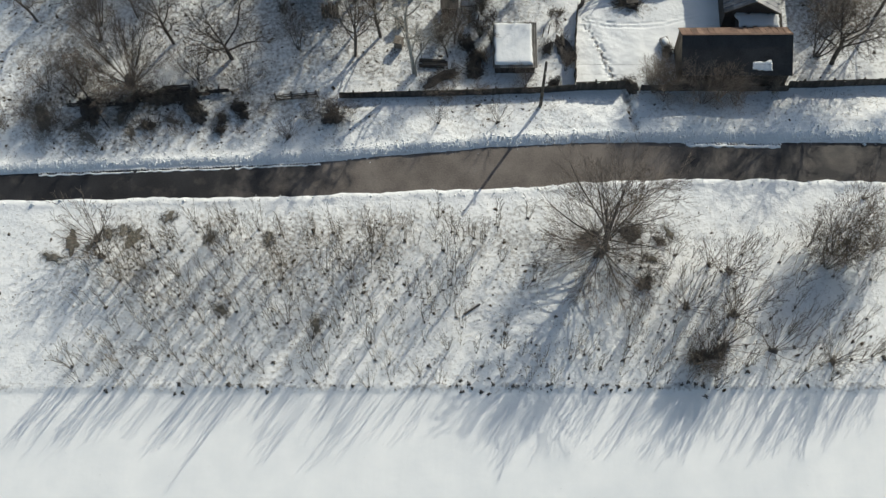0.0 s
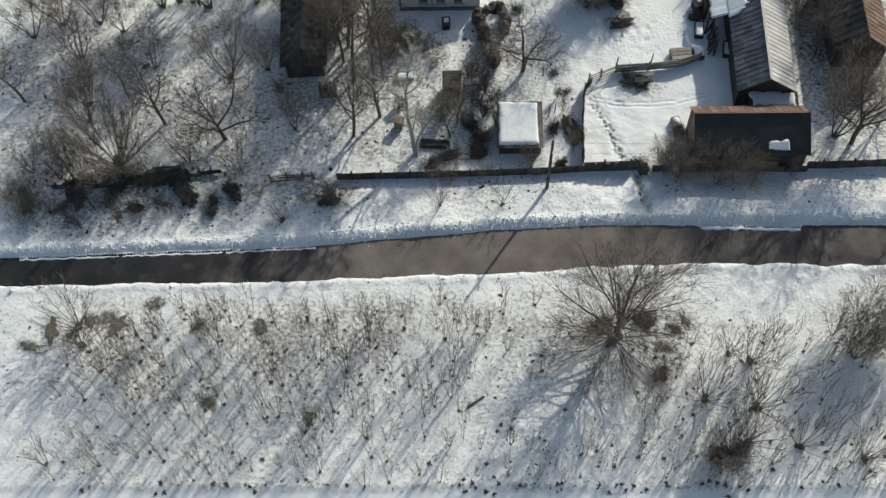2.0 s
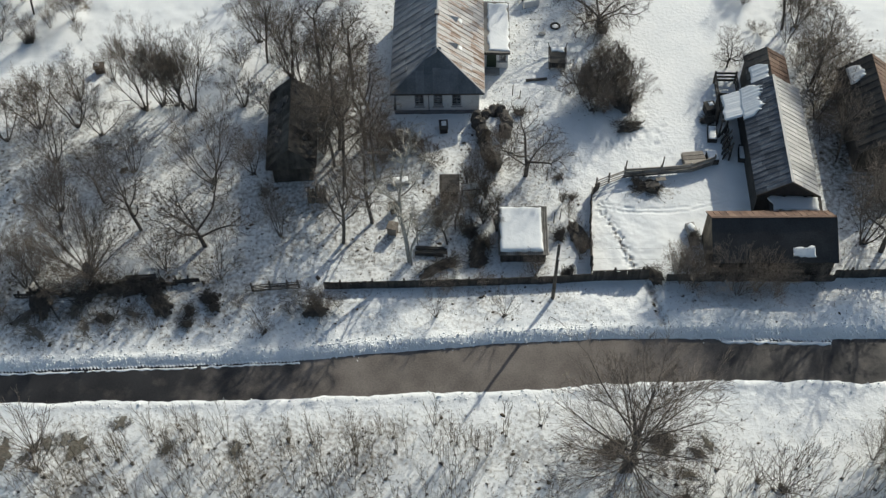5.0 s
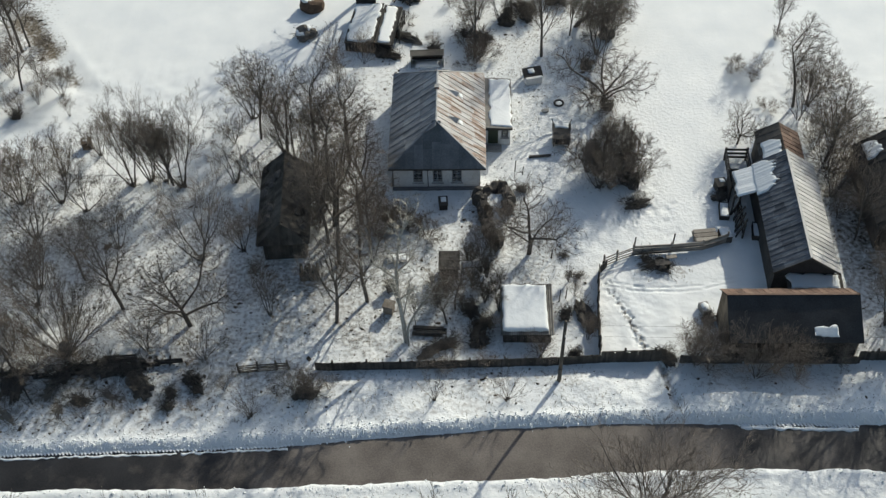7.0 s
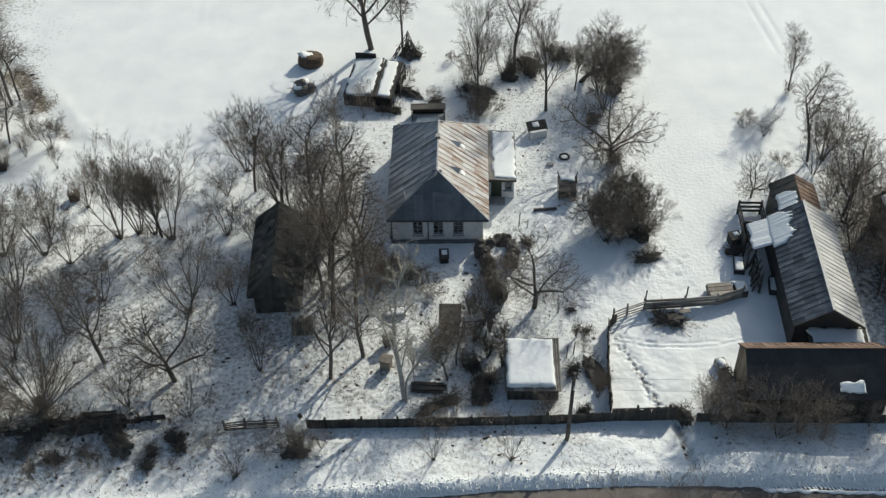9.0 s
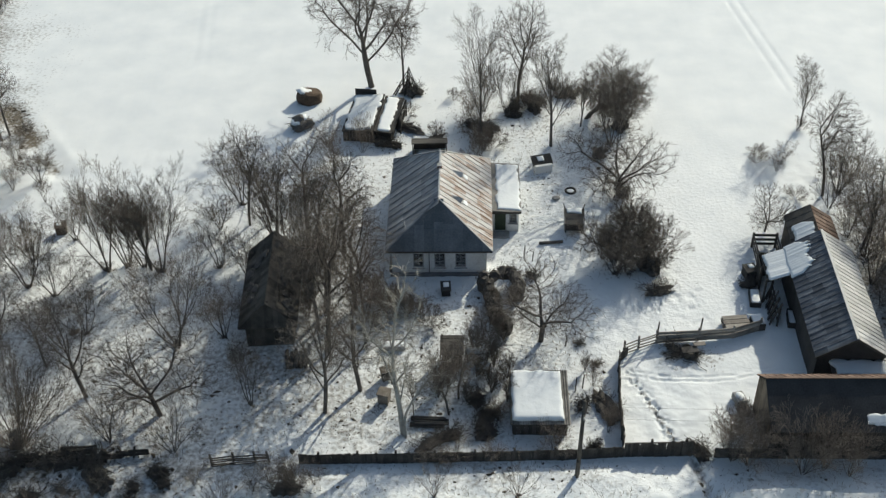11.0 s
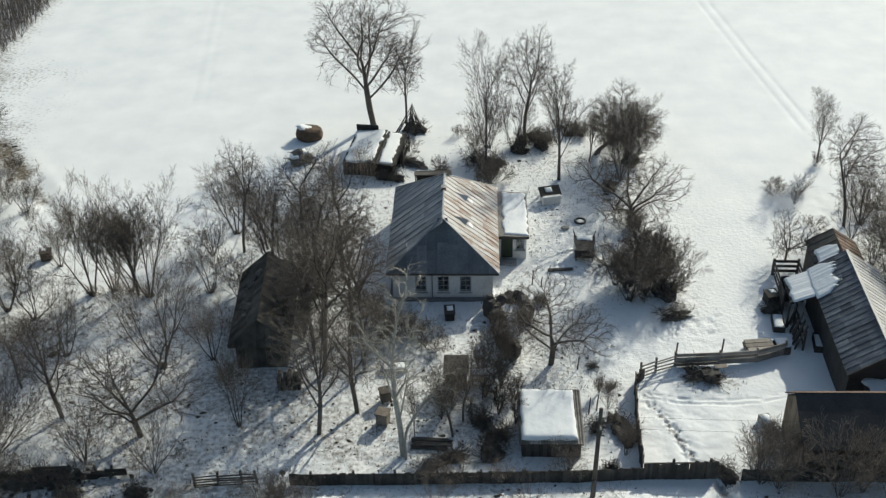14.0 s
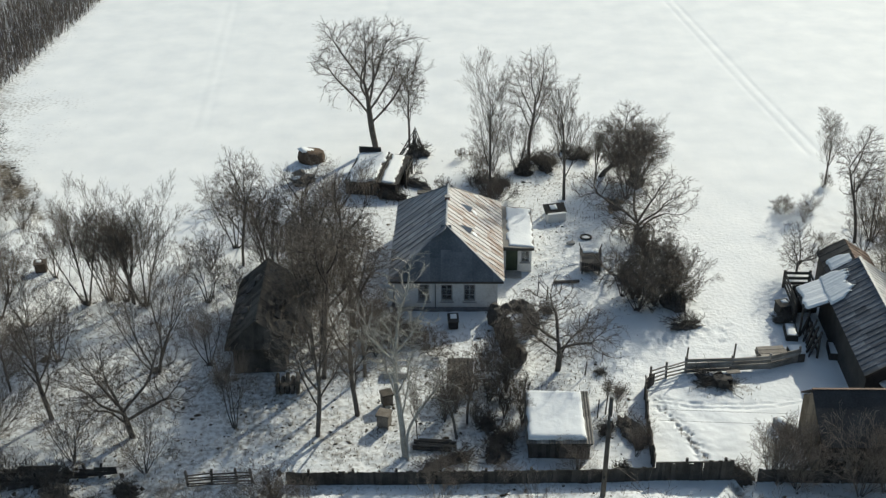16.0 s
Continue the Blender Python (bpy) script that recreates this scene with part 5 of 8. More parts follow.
def tall_tree(i):
    rng = random.Random(1000 + i)
    h, wide = (7.6, 8.0, 7.0, 7.2)[i], (2.5, 2.3, 2.4, 3.3)[i]
    trunk = sinuous(rng, h * (0.7, 0.75, 0.7, 0.62)[i], 0.08, rng.uniform(0, 6), 0.02)
    stems = limbs_of(rng, trunk, (6, 7, 7, 8)[i], 0.42, 0.98, 0.62, wide * 0.95)
    crowns = [(0, 0, 0.66 * h, wide, wide, 0.34 * h), (0, 0, 0.72 * h, wide * 0.85, wide * 0.85, 0.3 * h)] + lobes(rng, stems, 0.9, 1.0)[::2]
    return grown("bare_tree", "tall leafless tree with a rounded crown of fine twigs", "tree", 100 + i, stems, crowns, (2600, 2400, 2600, 4400)[i], M_BARK, M_TWIG, (2.0, 2.0, 2.0, 1.98)[i], tip=0.007, fine=2, kill=0.3, reach=0.5, lift=0.1, keep=1.15, least=0.0055)


def slender_tree(i):
    return plant("slender_tree", "slender leafless tree with rising limbs and a narrow crown", "tree", 120 + i, SLIM, (1, 2, 1)[i], 7.6, 0.13, 0.08, M_BARK, M_TWIG, 2, 0.0055)


def orchard_tree(i):
    rng = random.Random(1040 + i)
    trunk = sinuous(rng, (2.2, 1.7, 2.2)[i], 0.14, rng.uniform(0, 6), 0.04, 0.2)
    stems = limbs_of(rng, trunk, (5, 6, 5)[i], 0.45, 0.98, 0.75, 2.5, 0.07)
    return grown("fruit_tree", "gnarled leafless orchard tree with spreading crooked limbs", "tree", 140 + i, stems, lobes(rng, stems, 1.4, 0.95), 2300, M_BARK, M_TWIG, 2.0, lift=0.06, kill=0.27, reach=0.5, step=0.2)


def forked_tree(i):
    ob = plant("forked_tree", "leafless tree forked into straight leaning stems at its foot", "tree", 160 + i, VASE, (5, 4, 5)[i], 5.6, (0.075, 0.085, 0.07)[i], (0.55, 0.42, 0.68)[i], M_BARK, M_TWIG, 2, 0.0055, 0.12)
    tussock(ob, 0.34, 330 + i)
    return ob


def leaning_tree():
    """An old tree whose arched trunk lies over to one side under a dense crown."""
    rng = random.Random(1101)
    trunk = [Vector((0.05 * k + 0.014 * k * k, -0.01 * k, -0.1 + 0.2 * k - 0.0035 * k * k)) for k in range(15)]
    stems = limbs_of(rng, trunk, 6, 0.35, 0.95, 0.75, 2.6) + [sinuous(rng, 2.2, 0.5, 0.3, 0.05, base=(0.25, 0.1, -0.1))]
    return grown("leaning_tree", "old leafless tree with an arched leaning trunk and dense crown", "tree", 272, stems, lobes(rng, stems, 1.6, 1.0), 2600, M_BARK, M_TWIG, 1.98, lift=0.1, kill=0.27, reach=0.75, step=0.2, fine=3)


def pale_tree():
    rng = random.Random(1083)
    trunk = sinuous(rng, 6.6, 0.05, 1.0, 0.036)
    stems = limbs_of(rng, trunk, 7, 0.35, 0.95, 0.6, 2.5) + [sinuous(rng, 4.4, 0.16, 3.4, 0.04, base=(-0.3, 0.15, -0.12))]
    return grown("pale_tree", "slim leafless tree with pale twigs and twisting stems", "tree", 240, stems, lobes(rng, stems, 1.25, 1.1), 900, M_BIRCH, M_BIRCH, 2.05, tip=0.013, lift=0.1, kill=0.34, keep=1.2)


def spreading_tree():
    """A forked trunk with straight limbs all round it, and a skirt of low rods at its foot."""
    rng = random.Random(1095)
    ob = thing("spreading_tree", "broad leafless tree, a globe of fine straight twigs over snow", "tree")
    out = []
    limb(rng, out, Vector((0, 0, -0.15)), Vector((0.03, 0.06, 1)).normalized(), 5.4, 0.2, 0, BROAD)
    for way in (0.9, 3.6):
        limb(rng, out, Vector((0, 0.02, 1.3)), Vector((math.cos(way) * 0.42, math.sin(way) * 0.42, 0.9)).normalized(), 4.4, 0.13, 0, BROAD)
    c = new("trunk", tubes("trunk", [l for l in out if l[0] == 0], M_BARK, 0.0055, (9,)))
    c.parent = ob
    for k in range(15):
        way, rise = 0.42 * k + rng.uniform(-0.2, 0.2), rng.uniform(0.12, 0.6)
        limb(rng, out, Vector((0, 0, rng.uniform(0.0, 0.7))), Vector((math.cos(way), math.sin(way), rise)).normalized(), rng.uniform(2.6, 4.6), 0.03, 1, BROAD)
    for l in [l for l in out if l[0] == 1]:
        c = new("limb", tubes("limb", [l], M_BARK, 0.0055, (6,)))
        c.parent = ob
    c = new("crown", tubes("crown", [l for l in out if l[0] > 1], M_TWIG_RED, 0.0055, (5, 5, 4, 3, 3)))
    c.parent = ob
    return ob


def pollard_tree():
    """A cut-back willow: a short thick trunk and a wide fan of long straight rods."""
    ob = plant("pollard_willow", "old pollard willow, thick dark trunk and fan of straight rods", "tree", 291, ROD, 26, 5.2, 0.04, 0.75, M_TWIG_RED, M_TWIG_RED, 1, 0.0055, 0.25)
    bm = bmesh.new()
    rod(bm, (0, 0, -0.2), (0.05, 0.05, 1.0), 0.45, 0.34, 12)
    for v in bm.verts:
        v.co += Vector((noise.noise(v.co * 2), noise.noise(v.co * 2 + Vector((5, 5, 5))), 0)) * 0.12
    part("trunk", bm, M_BARK, ob, "thick dark trunk")
    return ob


class Kind:
    """A kind of plant in a few variants; each place takes a copy, scaled to its height."""

    def __init__(self, variants, height=None):
        self.variants, self.used, self.turn = variants, set(), 0
        self.heights = [height or max(v.co.z for c in ob.children for v in c.data.vertices) for ob in variants]

    def put(self, x, y, h, wide=1.0, which=None, rot=None, label="", group=""):
        i = self.turn % len(self.variants) if which is None else which
        self.turn += 1
        rot = (self.turn * 137.5) % 360 if rot is None else rot
        k = h / self.heights[i]
        m = pose(x, y, gz(x, y) - 0.02, 0, 0, rot) @ Matrix.Diagonal((k * wide, k * wide, k, 1))
        if i in self.used:
            ob = copy_thing(self.variants[i], m)
        else:
            ob = self.variants[i]
            ob.matrix_basis = m
            self.used.add(i)
        ob.scale = (k * wide, k * wide, k)
        return tagged(ob, label, group=group)


tall = Kind([tall_tree(i) for i in range(4)])
slim = Kind([slender_tree(i) for i in range(3)])
fruit = Kind([orchard_tree(i) for i in range(3)])
forked = Kind([forked_tree(i) for i in range(3)])
haze = Kind([plant("thicket_shrub", "dense leafless thicket of fine brown twigs", "shrub", 180 + i, HAZE, 7, 3.4, 0.03, 0.55, M_BARK, M_TWIG_RED, 1, 0.006) for i in range(3)], 4.0)
willow = Kind([plant("willow_shrub", "leafless willow shrub with a fan of straight rods", "shrub", 200 + i, WAND, 16, 3.0, 0.017, 0.55, M_TWIG, M_TWIG_RED, 1, 0.006) for i in range(2)], 3.0)
sapling = Kind([plant("sapling_clump", "clump of thin straight leafless saplings rising from the snow", "sapling", 220 + i, SHOOT, 3 + i % 4, 3.9, 0.021, 0.12, M_WANDS, M_WANDS, 1, 0.008, 0.4) for i in range(6)], 3.8)
birch = Kind([pale_tree()])
crown_tree = Kind([spreading_tree()])
bramble = Kind([plant("bramble_bush", "low tangled dark bramble thicket in snow", "shrub", 240 + i, HAZE, 8, 1.6, 0.02, 1.0, M_BARK, M_TWIG, 1, 0.007, 0.3) for i in range(2)], 1.8)
arched = Kind([leaning_tree()])
pollard = Kind([pollard_tree()])
for kind in (willow, sapling, crown_tree):
    for n, ob in enumerate(kind.variants):
        tussock(ob, 0.5 if kind is crown_tree else 0.2 if kind is willow else 0.1 + 0.014 * n, 300 + n)


def evergreen(seed, label):
    """A dark dense bush: stems, a mass of twigs, and small leaves along them, with gaps and an uneven outline."""
    rng = random.Random(seed)
    ob = thing("evergreen_bush", label, "bush")
    twigs = []
    for s in range(6):
        a, tilt = 6.2832 * s / 6 + rng.uniform(-0.3, 0.3), rng.uniform(0.1, 0.6)
        out = []
        limb(rng, out, Vector((0, 0, -0.1)), Vector((math.cos(a) * math.sin(tilt), math.sin(a) * math.sin(tilt), math.cos(tilt))), rng.uniform(1.9, 3.0), 0.045, 0, HAZE)
        c = new("stem", tubes("stem", [l for l in out if l[0] < 1], M_BARK, 0.01, (6, 5, 3, 3)))
        c.parent = ob
        twigs += [l for l in out if l[0] >= 1]
    c = new("twig_mass", tubes("twig_mass", twigs, M_TWIG, 0.007, (6, 4, 3, 3)))
    c.parent = ob
    verts, faces = [], []
    for level, pts, rad in twigs:
        for _ in range(1 if level > 1 else 4):
            c = pts[-1].lerp(pts[0], rng.random() ** 1.5)
            u = Vector((rng.gauss(0, 1), rng.gauss(0, 1), rng.gauss(0, 1))).normalized()
            v = u.orthogonal().normalized()
            s = rng.uniform(0.03, 0.075)
            k = len(verts)
            verts += [tuple(c - u * s * 0.2), tuple(c + v * s * 0.35 + u * s * 0.5), tuple(c + u * s * 1.5), tuple(c - v * s * 0.35 + u * s * 0.5)]
            faces.append((k, k + 1, k + 2, k + 3))
    me = bpy.data.meshes.new("foliage")
    me.from_pydata(verts, [], faces)
    me.materials.append(M_LEAF)
    c = new("foliage", me)
    c.parent = ob
    return ob


dark = Kind([evergreen(400 + i, "dark dense evergreen bush in the garden") for i in range(3)], 3.0)


def plant_all():
    back = "bare trees along the back of the garden"
    tall.put(-7.4, 45.3, 12.8, 1.0, 3, rot=60, group=back)
    tall.put(-4.4, 44.7, 9.4, 0.72, 1, group=back)
    slim.put(2.5, 36.8, 12.0, 0.95, 0, group=back)
    tall.put(5.9, 42.6, 10.6, 0.85, 2, group=back)
    slim.put(8.4, 35.4, 11.0, 0.9, 2, group=back)
    slim.put(11.1, 38.4, 5.8, 0.9, 2, group=back)
    arched.put(11.7, 39.7, 6.2, 1.0, rot=-8, group=back)
    forked.put(14.6, 40.4, 5.4, 0.9, 2, group=back)
    fruit.put(13.3, 28.5, 7.0, 1.05, 1, group=back)
    forked.put(13.4, 35.6, 6.6, 0.9, 0, group=back)
    forked.put(12.2, 18.8, 5.2, 1.0, 2, group=back)
    forked.put(13.6, 21.6, 5.2, 1.0, 0, group=back)
    for x, y, h, w, k in ((14.4, 37.4, 5.6, 1.0, 1), (15.0, 19.4, 4.4, 1.0, 2), (11.4, 20.6, 4.2, 1.0, 1), (4.8, 40.6, 5.6, 0.8, 1), (2.8, 41.0, 4.2, 0.9, 2)):
        forked.put(x, y, h, w, k, group=back)
    for x, y, h, w in ((2.4, 35.6, 1.5, 1.0), (1.6, 37.8, 1.7, 1.1), (2.2, 34.4, 1.6, 1.0), (3.4, 35.4, 1.6, 1.1), (7.4, 41.4, 1.6, 1.2), (10.8, 43.6, 1.2, 1.1), (0.2, 43.2, 1.1, 0.8), (-1.4, 37.6, 1.1, 0.7), (-3.9, 40.4, 1.5, 0.8), (13.0, 28.4, 1.8, 1.1), (14.2, 38.8, 2.2, 1.2), (13.8, 25.0, 1.4, 1.0), (14.4, 19.6, 2.2, 1.3), (12.4, 19.8, 1.8, 1.2), (-5.4, 17.6, 1.4, 0.8), (-3.6, 15.8, 1.6, 0.9), (-2.6, 14.4, 1.8, 1.1), (-1.2, 13.6, 1.6, 1.1)):
        bramble.put(x, y, h, w)
    # beside the barns
    tall.put(29.3, 28.3, 9.3, 0.75, 0)
    slim.put(29.8, 38.2, 6.8, 1.15, 0)
    bramble.put(29.7, 37.8, 1.2, 0.7)
    bramble.put(25.2, 33.0, 1.3, 0.9)
    bramble.put(25.3, 34.2, 1.0, 0.8)
    bramble.put(27.1, 28.0, 1.0, 1.2)
    bramble.put(31.0, 30.4, 1.6, 1.4)
    bramble.put(33.0, 30.8, 1.6, 1.4)
    haze.put(26.4, 31.6, 1.8, 1.1, 1)
    haze.put(27.4, 33.4, 1.6, 1.1, 2)
    forked.put(30.6, 28.6, 6.4, 0.9, 0)
    fruit.put(23.9, 23.7, 4.0, 0.85, 1)
    tall.put(31.0, 13.0, 8.6, 0.6, 2)
    haze.put(30.2, 15.2, 3.6, 0.8, 1)
    forked.put(31.4, 5.0, 8.5, 0.9, 0)
    haze.put(30.6, 20.5, 6.0, 0.9)
    haze.put(33.5, 9.4, 5.5, 1.0)
    haze.put(31.6, 24.8, 4.8, 1.0)
    tall.put(37.0, 9.0, 9.5, 0.9, 0)
    tall.put(41.0, 4.5, 9.0, 0.9, 1)
    # orchard before the hut
    group = "leafless orchard trees"
    fruit.put(-18.1, 5.0, 7.2, 0.95, 1, rot=40, group=group)
    tall.put(-23.3, 6.6, 8.0, 0.8, 3, group=group)
    forked.put(-24.9, 12.5, 5.6, 0.9, 2, group=group)
    forked.put(-12.5, 6.0, 6.0, 0.7, 1, group=group)
    forked.put(-25.1, 19.4, 9.4, 0.75, 1, group=group)
    forked.put(-23.7, 19.9, 7.8, 0.8, 0, group=group)
    forked.put(-22.5, 19.8, 7.6, 0.75, 1, group=group)
    forked.put(-21.1, 19.2, 9.2, 0.75, 2, group=group)
    slim.put(-21.9, 19.5, 8.2, 1.0, 1, group=group)
    for x, y, h in ((-25.1, 19.3, 0.9), (-23.2, 19.8, 0.8), (-21.2, 19.1, 1.0), (-16.8, 19.6, 0.8)):
        bramble.put(x, y, h, 0.8)
    haze.put(-17.6, 24.2, 3.4, 1.1, 1)
    tall.put(-15.4, 24.8, 9.4, 0.65, 2, group=group)
    tall.put(-13.7, 25.2, 6.5, 0.8, 0, group=group)
    tall.put(-10.8, 23.9, 9.2, 0.95, 1, group=group)
    fruit.put(-8.3, 24.4, 5.0, 0.9, 0, group=group)
    tall.put(-7.6, 5.3, 9.4, 0.68, 3, group=group)
    tall.put(-5.5, 7.2, 8.4, 0.8, 3, group=group)
    tall.put(-7.9, 10.8, 10.8, 0.78, 0, group=group)
    tall.put(-8.8, 12.9, 10.4, 0.75, 2, group=group)
    tall.put(-9.6, 16.6, 8.8, 0.8, 1, group=group)
    tall.put(-8.5, 14.7, 9.4, 0.85, 3, group=group)
    tall.put(-6.4, 15.0, 8.4, 0.95, 3, group=group)
    tall.put(-5.4, 11.0, 9.0, 0.85, 1, group=group)
    tall.put(-6.3, 18.6, 7.2, 0.9, 0, group=group)
    slim.put(-10.4, 21.0, 8.2, 1.0, 2, group=group)
    forked.put(-12.2, 21.8, 6.6, 1.0, 0, group=group)
    haze.put(-20.8, 2.8, 4.4, 1.1, 1, group=group)
    haze.put(-16.6, 1.9, 4.0, 0.9, 2, group=group)
    for x, y, h, w, k in ((-18.3, 11.5, 8.4, 0.95, 2), (-30.4, 17.5, 6.4, 1.0, 1), (-16.4, 27.4, 6.4, 0.9, 2), (-13.2, 23.2, 8.2, 0.9, 1), (-33.6, 17.4, 6.6, 1.1, 1), (-30.0, 8.6, 6.8, 1.0, 0), (-16.8, 19.6, 4.8, 0.9, 1)):
        forked.put(x, y, h, w, k, group=group)
    for x, y, h, w, k in ((-9.3, 19.8, 9.4, 0.85, 1), (-7.8, 21.4, 9.0, 0.85, 0)):
        tall.put(x, y, h, w, k, group=group)
    tall.put(0.3, 5.1, 5.8, 0.8, 0, group=group)
    tall.put(0.9, 6.5, 5.6, 0.8, 2, group=group)
    forked.put(-15.2, 12.2, 5.2, 0.9, 0, group=group)
    pollard.put(-26.5, 2.5, 6.8, 1.0, rot=30, group=group)
    birch.put(-2.5, 3.5, 11.2, 0.9, rot=140, group=group)
    slim.put(-1.9, 4.9, 4.8, 0.5, 2, group=group)
    fruit.put(6.4, 11.8, 6.2, 1.12, 0, rot=200, group=group)
    tall.put(-26.7, 9.3, 6.5, 0.8, 1, group=group)
    forked.put(-29.7, 7.0, 5.6, 1.0, 2, group=group)
    forked.put(-30.5, 2.6, 5.5, 1.0, 0, group=group)
    forked.put(-28.2, 16.5, 5.0, 1.0, 2, group=group)
    forked.put(-31.0, 20.5, 5.0, 1.0, 0, group=group)
    forked.put(-28.5, 23.0, 4.2, 1.0, 1, group=group)
    tall.put(-35.5, 9.0, 8.0, 0.9, 2, group=group)
    tall.put(-37.3, 31.3, 6.6, 0.8, 0)
    tall.put(-38.7, 36.7, 10.6, 0.9, 1)
    slim.put(-39.9, 37.8, 10.0, 1.1, 0)
    tall.put(-41.5, 36.0, 9.6, 0.9, 3)
    for x, y, h in ((-36.4, 33.2, 2.6), (-35.2, 31.6, 2.2), (-38.6, 33.0, 3.2), (-35.4, 29.4, 2.4), (-39.6, 34.6, 3.2)):
        haze.put(x, y, h, 0.9)
    bramble.put(-36.8, 27.9, 1.2, 0.7)
    bramble.put(-34.0, 33.2, 1.0, 1.1)
    bramble.put(-36.9, 37.8, 1.2, 1.2)
    tall.put(-38.3, 37.6, 7.8, 0.9, 1)
    tall.put(-41.0, 33.0, 8.5, 1.0, 2)
    forked.put(-33.5, 30.5, 3.5, 0.9, 2)
    forked.put(-36.6, 27.6, 3.6, 0.9, 0)
    forked.put(-32.3, 27.9, 2.6, 0.8, 1)
    haze.put(-39.5, 28.0, 4.0, 1.2, 1)
    # by the cottage
    haze.put(-4.0, 13.8, 3.4, 0.9, 0)
    fruit.put(-5.4, 15.2, 3.8, 0.8, 1)
    haze.put(0.2, 7.4, 2.4, 0.7, 1)
    haze.put(10.2, 3.6, 2.6, 0.8, 0)
    haze.put(7.0, 2.7, 1.6, 1.0, 1)
    haze.put(-7.4, 34.6, 3.8, 0.7, 0)
    haze.put(1.6, 40.2, 2.8, 1.0, 1)
    haze.put(2.8, 35.0, 3.2, 0.8, 2)
    for x, y, h, w in ((3.6, 12.2, 2.4, 0.8), (0.3, 7.9, 2.6, 0.75), (1.4, 6.2, 2.0, 0.8), (3.0, 7.0, 2.6, 0.8), (3.4, 4.6, 1.8, 0.9), (14.2, 20.2, 3.4, 1.0), (12.0, 20.2, 2.8, 1.1), (-13.9, 9.6, 1.8, 0.8)):
        dark.put(x, y, h, w)
    for x, y, h, w in ((1.9, 10.6, 2.6, 1.0), (3.2, 9.4, 2.8, 0.9), (2.2, 8.6, 2.4, 0.9), (-0.4, 6.6, 2.6, 0.8), (3.4, 14.6, 2.2, 0.9), (4.0, 6.2, 2.4, 0.7), (-2.6, 14.6, 2.0, 1.0), (-4.2, 14.6, 2.2, 1.0), (-4.9, 13.2, 1.6, 1.0), (4.1, 8.3, 2.3, 0.7), (9.2, 9.0, 1.4, 0.8), (13.4, 19.3, 2.6, 1.0)):
        dark.put(x, y, h, w)
    haze.put(2.8, 11.6, 3.2, 0.8, 2)
    haze.put(4.6, 15.2, 2.2, 0.8, 1)
    haze.put(9.6, 7.6, 2.2, 0.8, 0)
    haze.put(18.3, 1.0, 3.3, 0.9, 2)
    haze.put(19.2, 2.6, 3.0, 0.8, 0)
    haze.put(21.6, 1.5, 3.2, 0.8, 1)
    haze.put(24.6, 1.4, 3.2, 0.8, 2)
    haze.put(27.3, 1.2, 2.6, 0.7, 0)
    haze.put(17.8, 3.4, 2.6, 0.8, 1)
    haze.put(-10.2, -0.6, 2.4, 0.9, 2)
    haze.put(-7.6, -0.8, 2.0, 0.9, 1)
    fruit.put(12.4, 20.4, 5.4, 1.1, 1)
    fruit.put(14.2, 20.6, 4.8, 0.75, 2)
    haze.put(29.4, 26.6, 3.6, 0.9, 2)
    tall.put(32.6, 4.2, 9.4, 1.0, 3)
    # roadside
    haze.put(-9.7, 14.2, 4.0, 0.8, 1)
    haze.put(-9.6, 16.0, 4.4, 0.8, 2)
    haze.put(-9.8, 17.9, 4.2, 0.8, 0)
    haze.put(-13.9, 13.6, 2.6, 0.8, 1)
    dark.put(-9.6, 15.0, 2.6, 0.8)
    dark.put(-9.9, 17.0, 2.8, 0.8)
    willow.put(-0.45, -1.65, 2.5, 0.85, 0)
    willow.put(4.45, -1.6, 2.2, 1.15, 1)
    haze.put(-8.9, -1.5, 2.6, 0.85, 0)
    willow.put(-12.8, -3.0, 2.4, 1.0, 0)
    willow.put(-20.7, -2.6, 1.6, 0.8, 1)
    haze.put(17.2, 2.2, 3.4, 1.0, 1)
    willow.put(-12.7, -2.8, 2.2, 1.0, 1)
    willow.put(-24.0, -3.0, 1.8, 0.9, 0)
    haze.put(-9.1, -1.0, 2.6, 1.1, 0)
    haze.put(6.8, 1.95, 2.2, 1.0, 2)
    haze.put(-34.6, -0.9, 2.6, 1.2, 1)
    haze.put(-32.2, -1.4, 2.4, 1.1, 2)
    haze.put(-36.4, -2.0, 2.4, 1.2, 0)
    for x, y, h, w, k in ((30.2, 17.6, 5.5, 0.8, 1), (32.2, 21.6, 5.0, 0.9, 2), (29.9, 23.0, 4.0, 0.8, 0)):
        haze.put(x, y, h, w, k)
    tall.put(30.6, 21.6, 8.0, 0.75, 3)
    haze.put(17.4, 1.4, 4.0, 1.0, 0)
    haze.put(18.8, 1.6, 3.8, 1.0, 1)
    for x, y, h, k in ((-22.2, -2.2, 1.2, 2), (-14.8, -0.8, 1.3, 0), (-33.0, -2.8, 1.6, 2), (-16.8, -2.4, 1.0, 0), (-11.2, -1.2, 1.4, 1), (0.6, 1.2, 1.6, 2), (2.8, 1.3, 1.5, 0), (-0.8, 1.1, 1.8, 1)):
        haze.put(x, y, h, 1.3, k)
    for x, y, h, w, k in ((-9.5, 32.0, 3.8, 1.0, 0), (-10.4, 35.4, 3.0, 1.0, 2), (-34.4, 19.0, 4.0, 1.2, 0), (2.4, 40.0, 2.6, 1.0, 1)):
        haze.put(x, y, h, w, k)
    forked.put(-31.5, 13.6, 6.5, 1.1, 0)
    forked.put(-36.0, 16.0, 6.0, 1.1, 1)
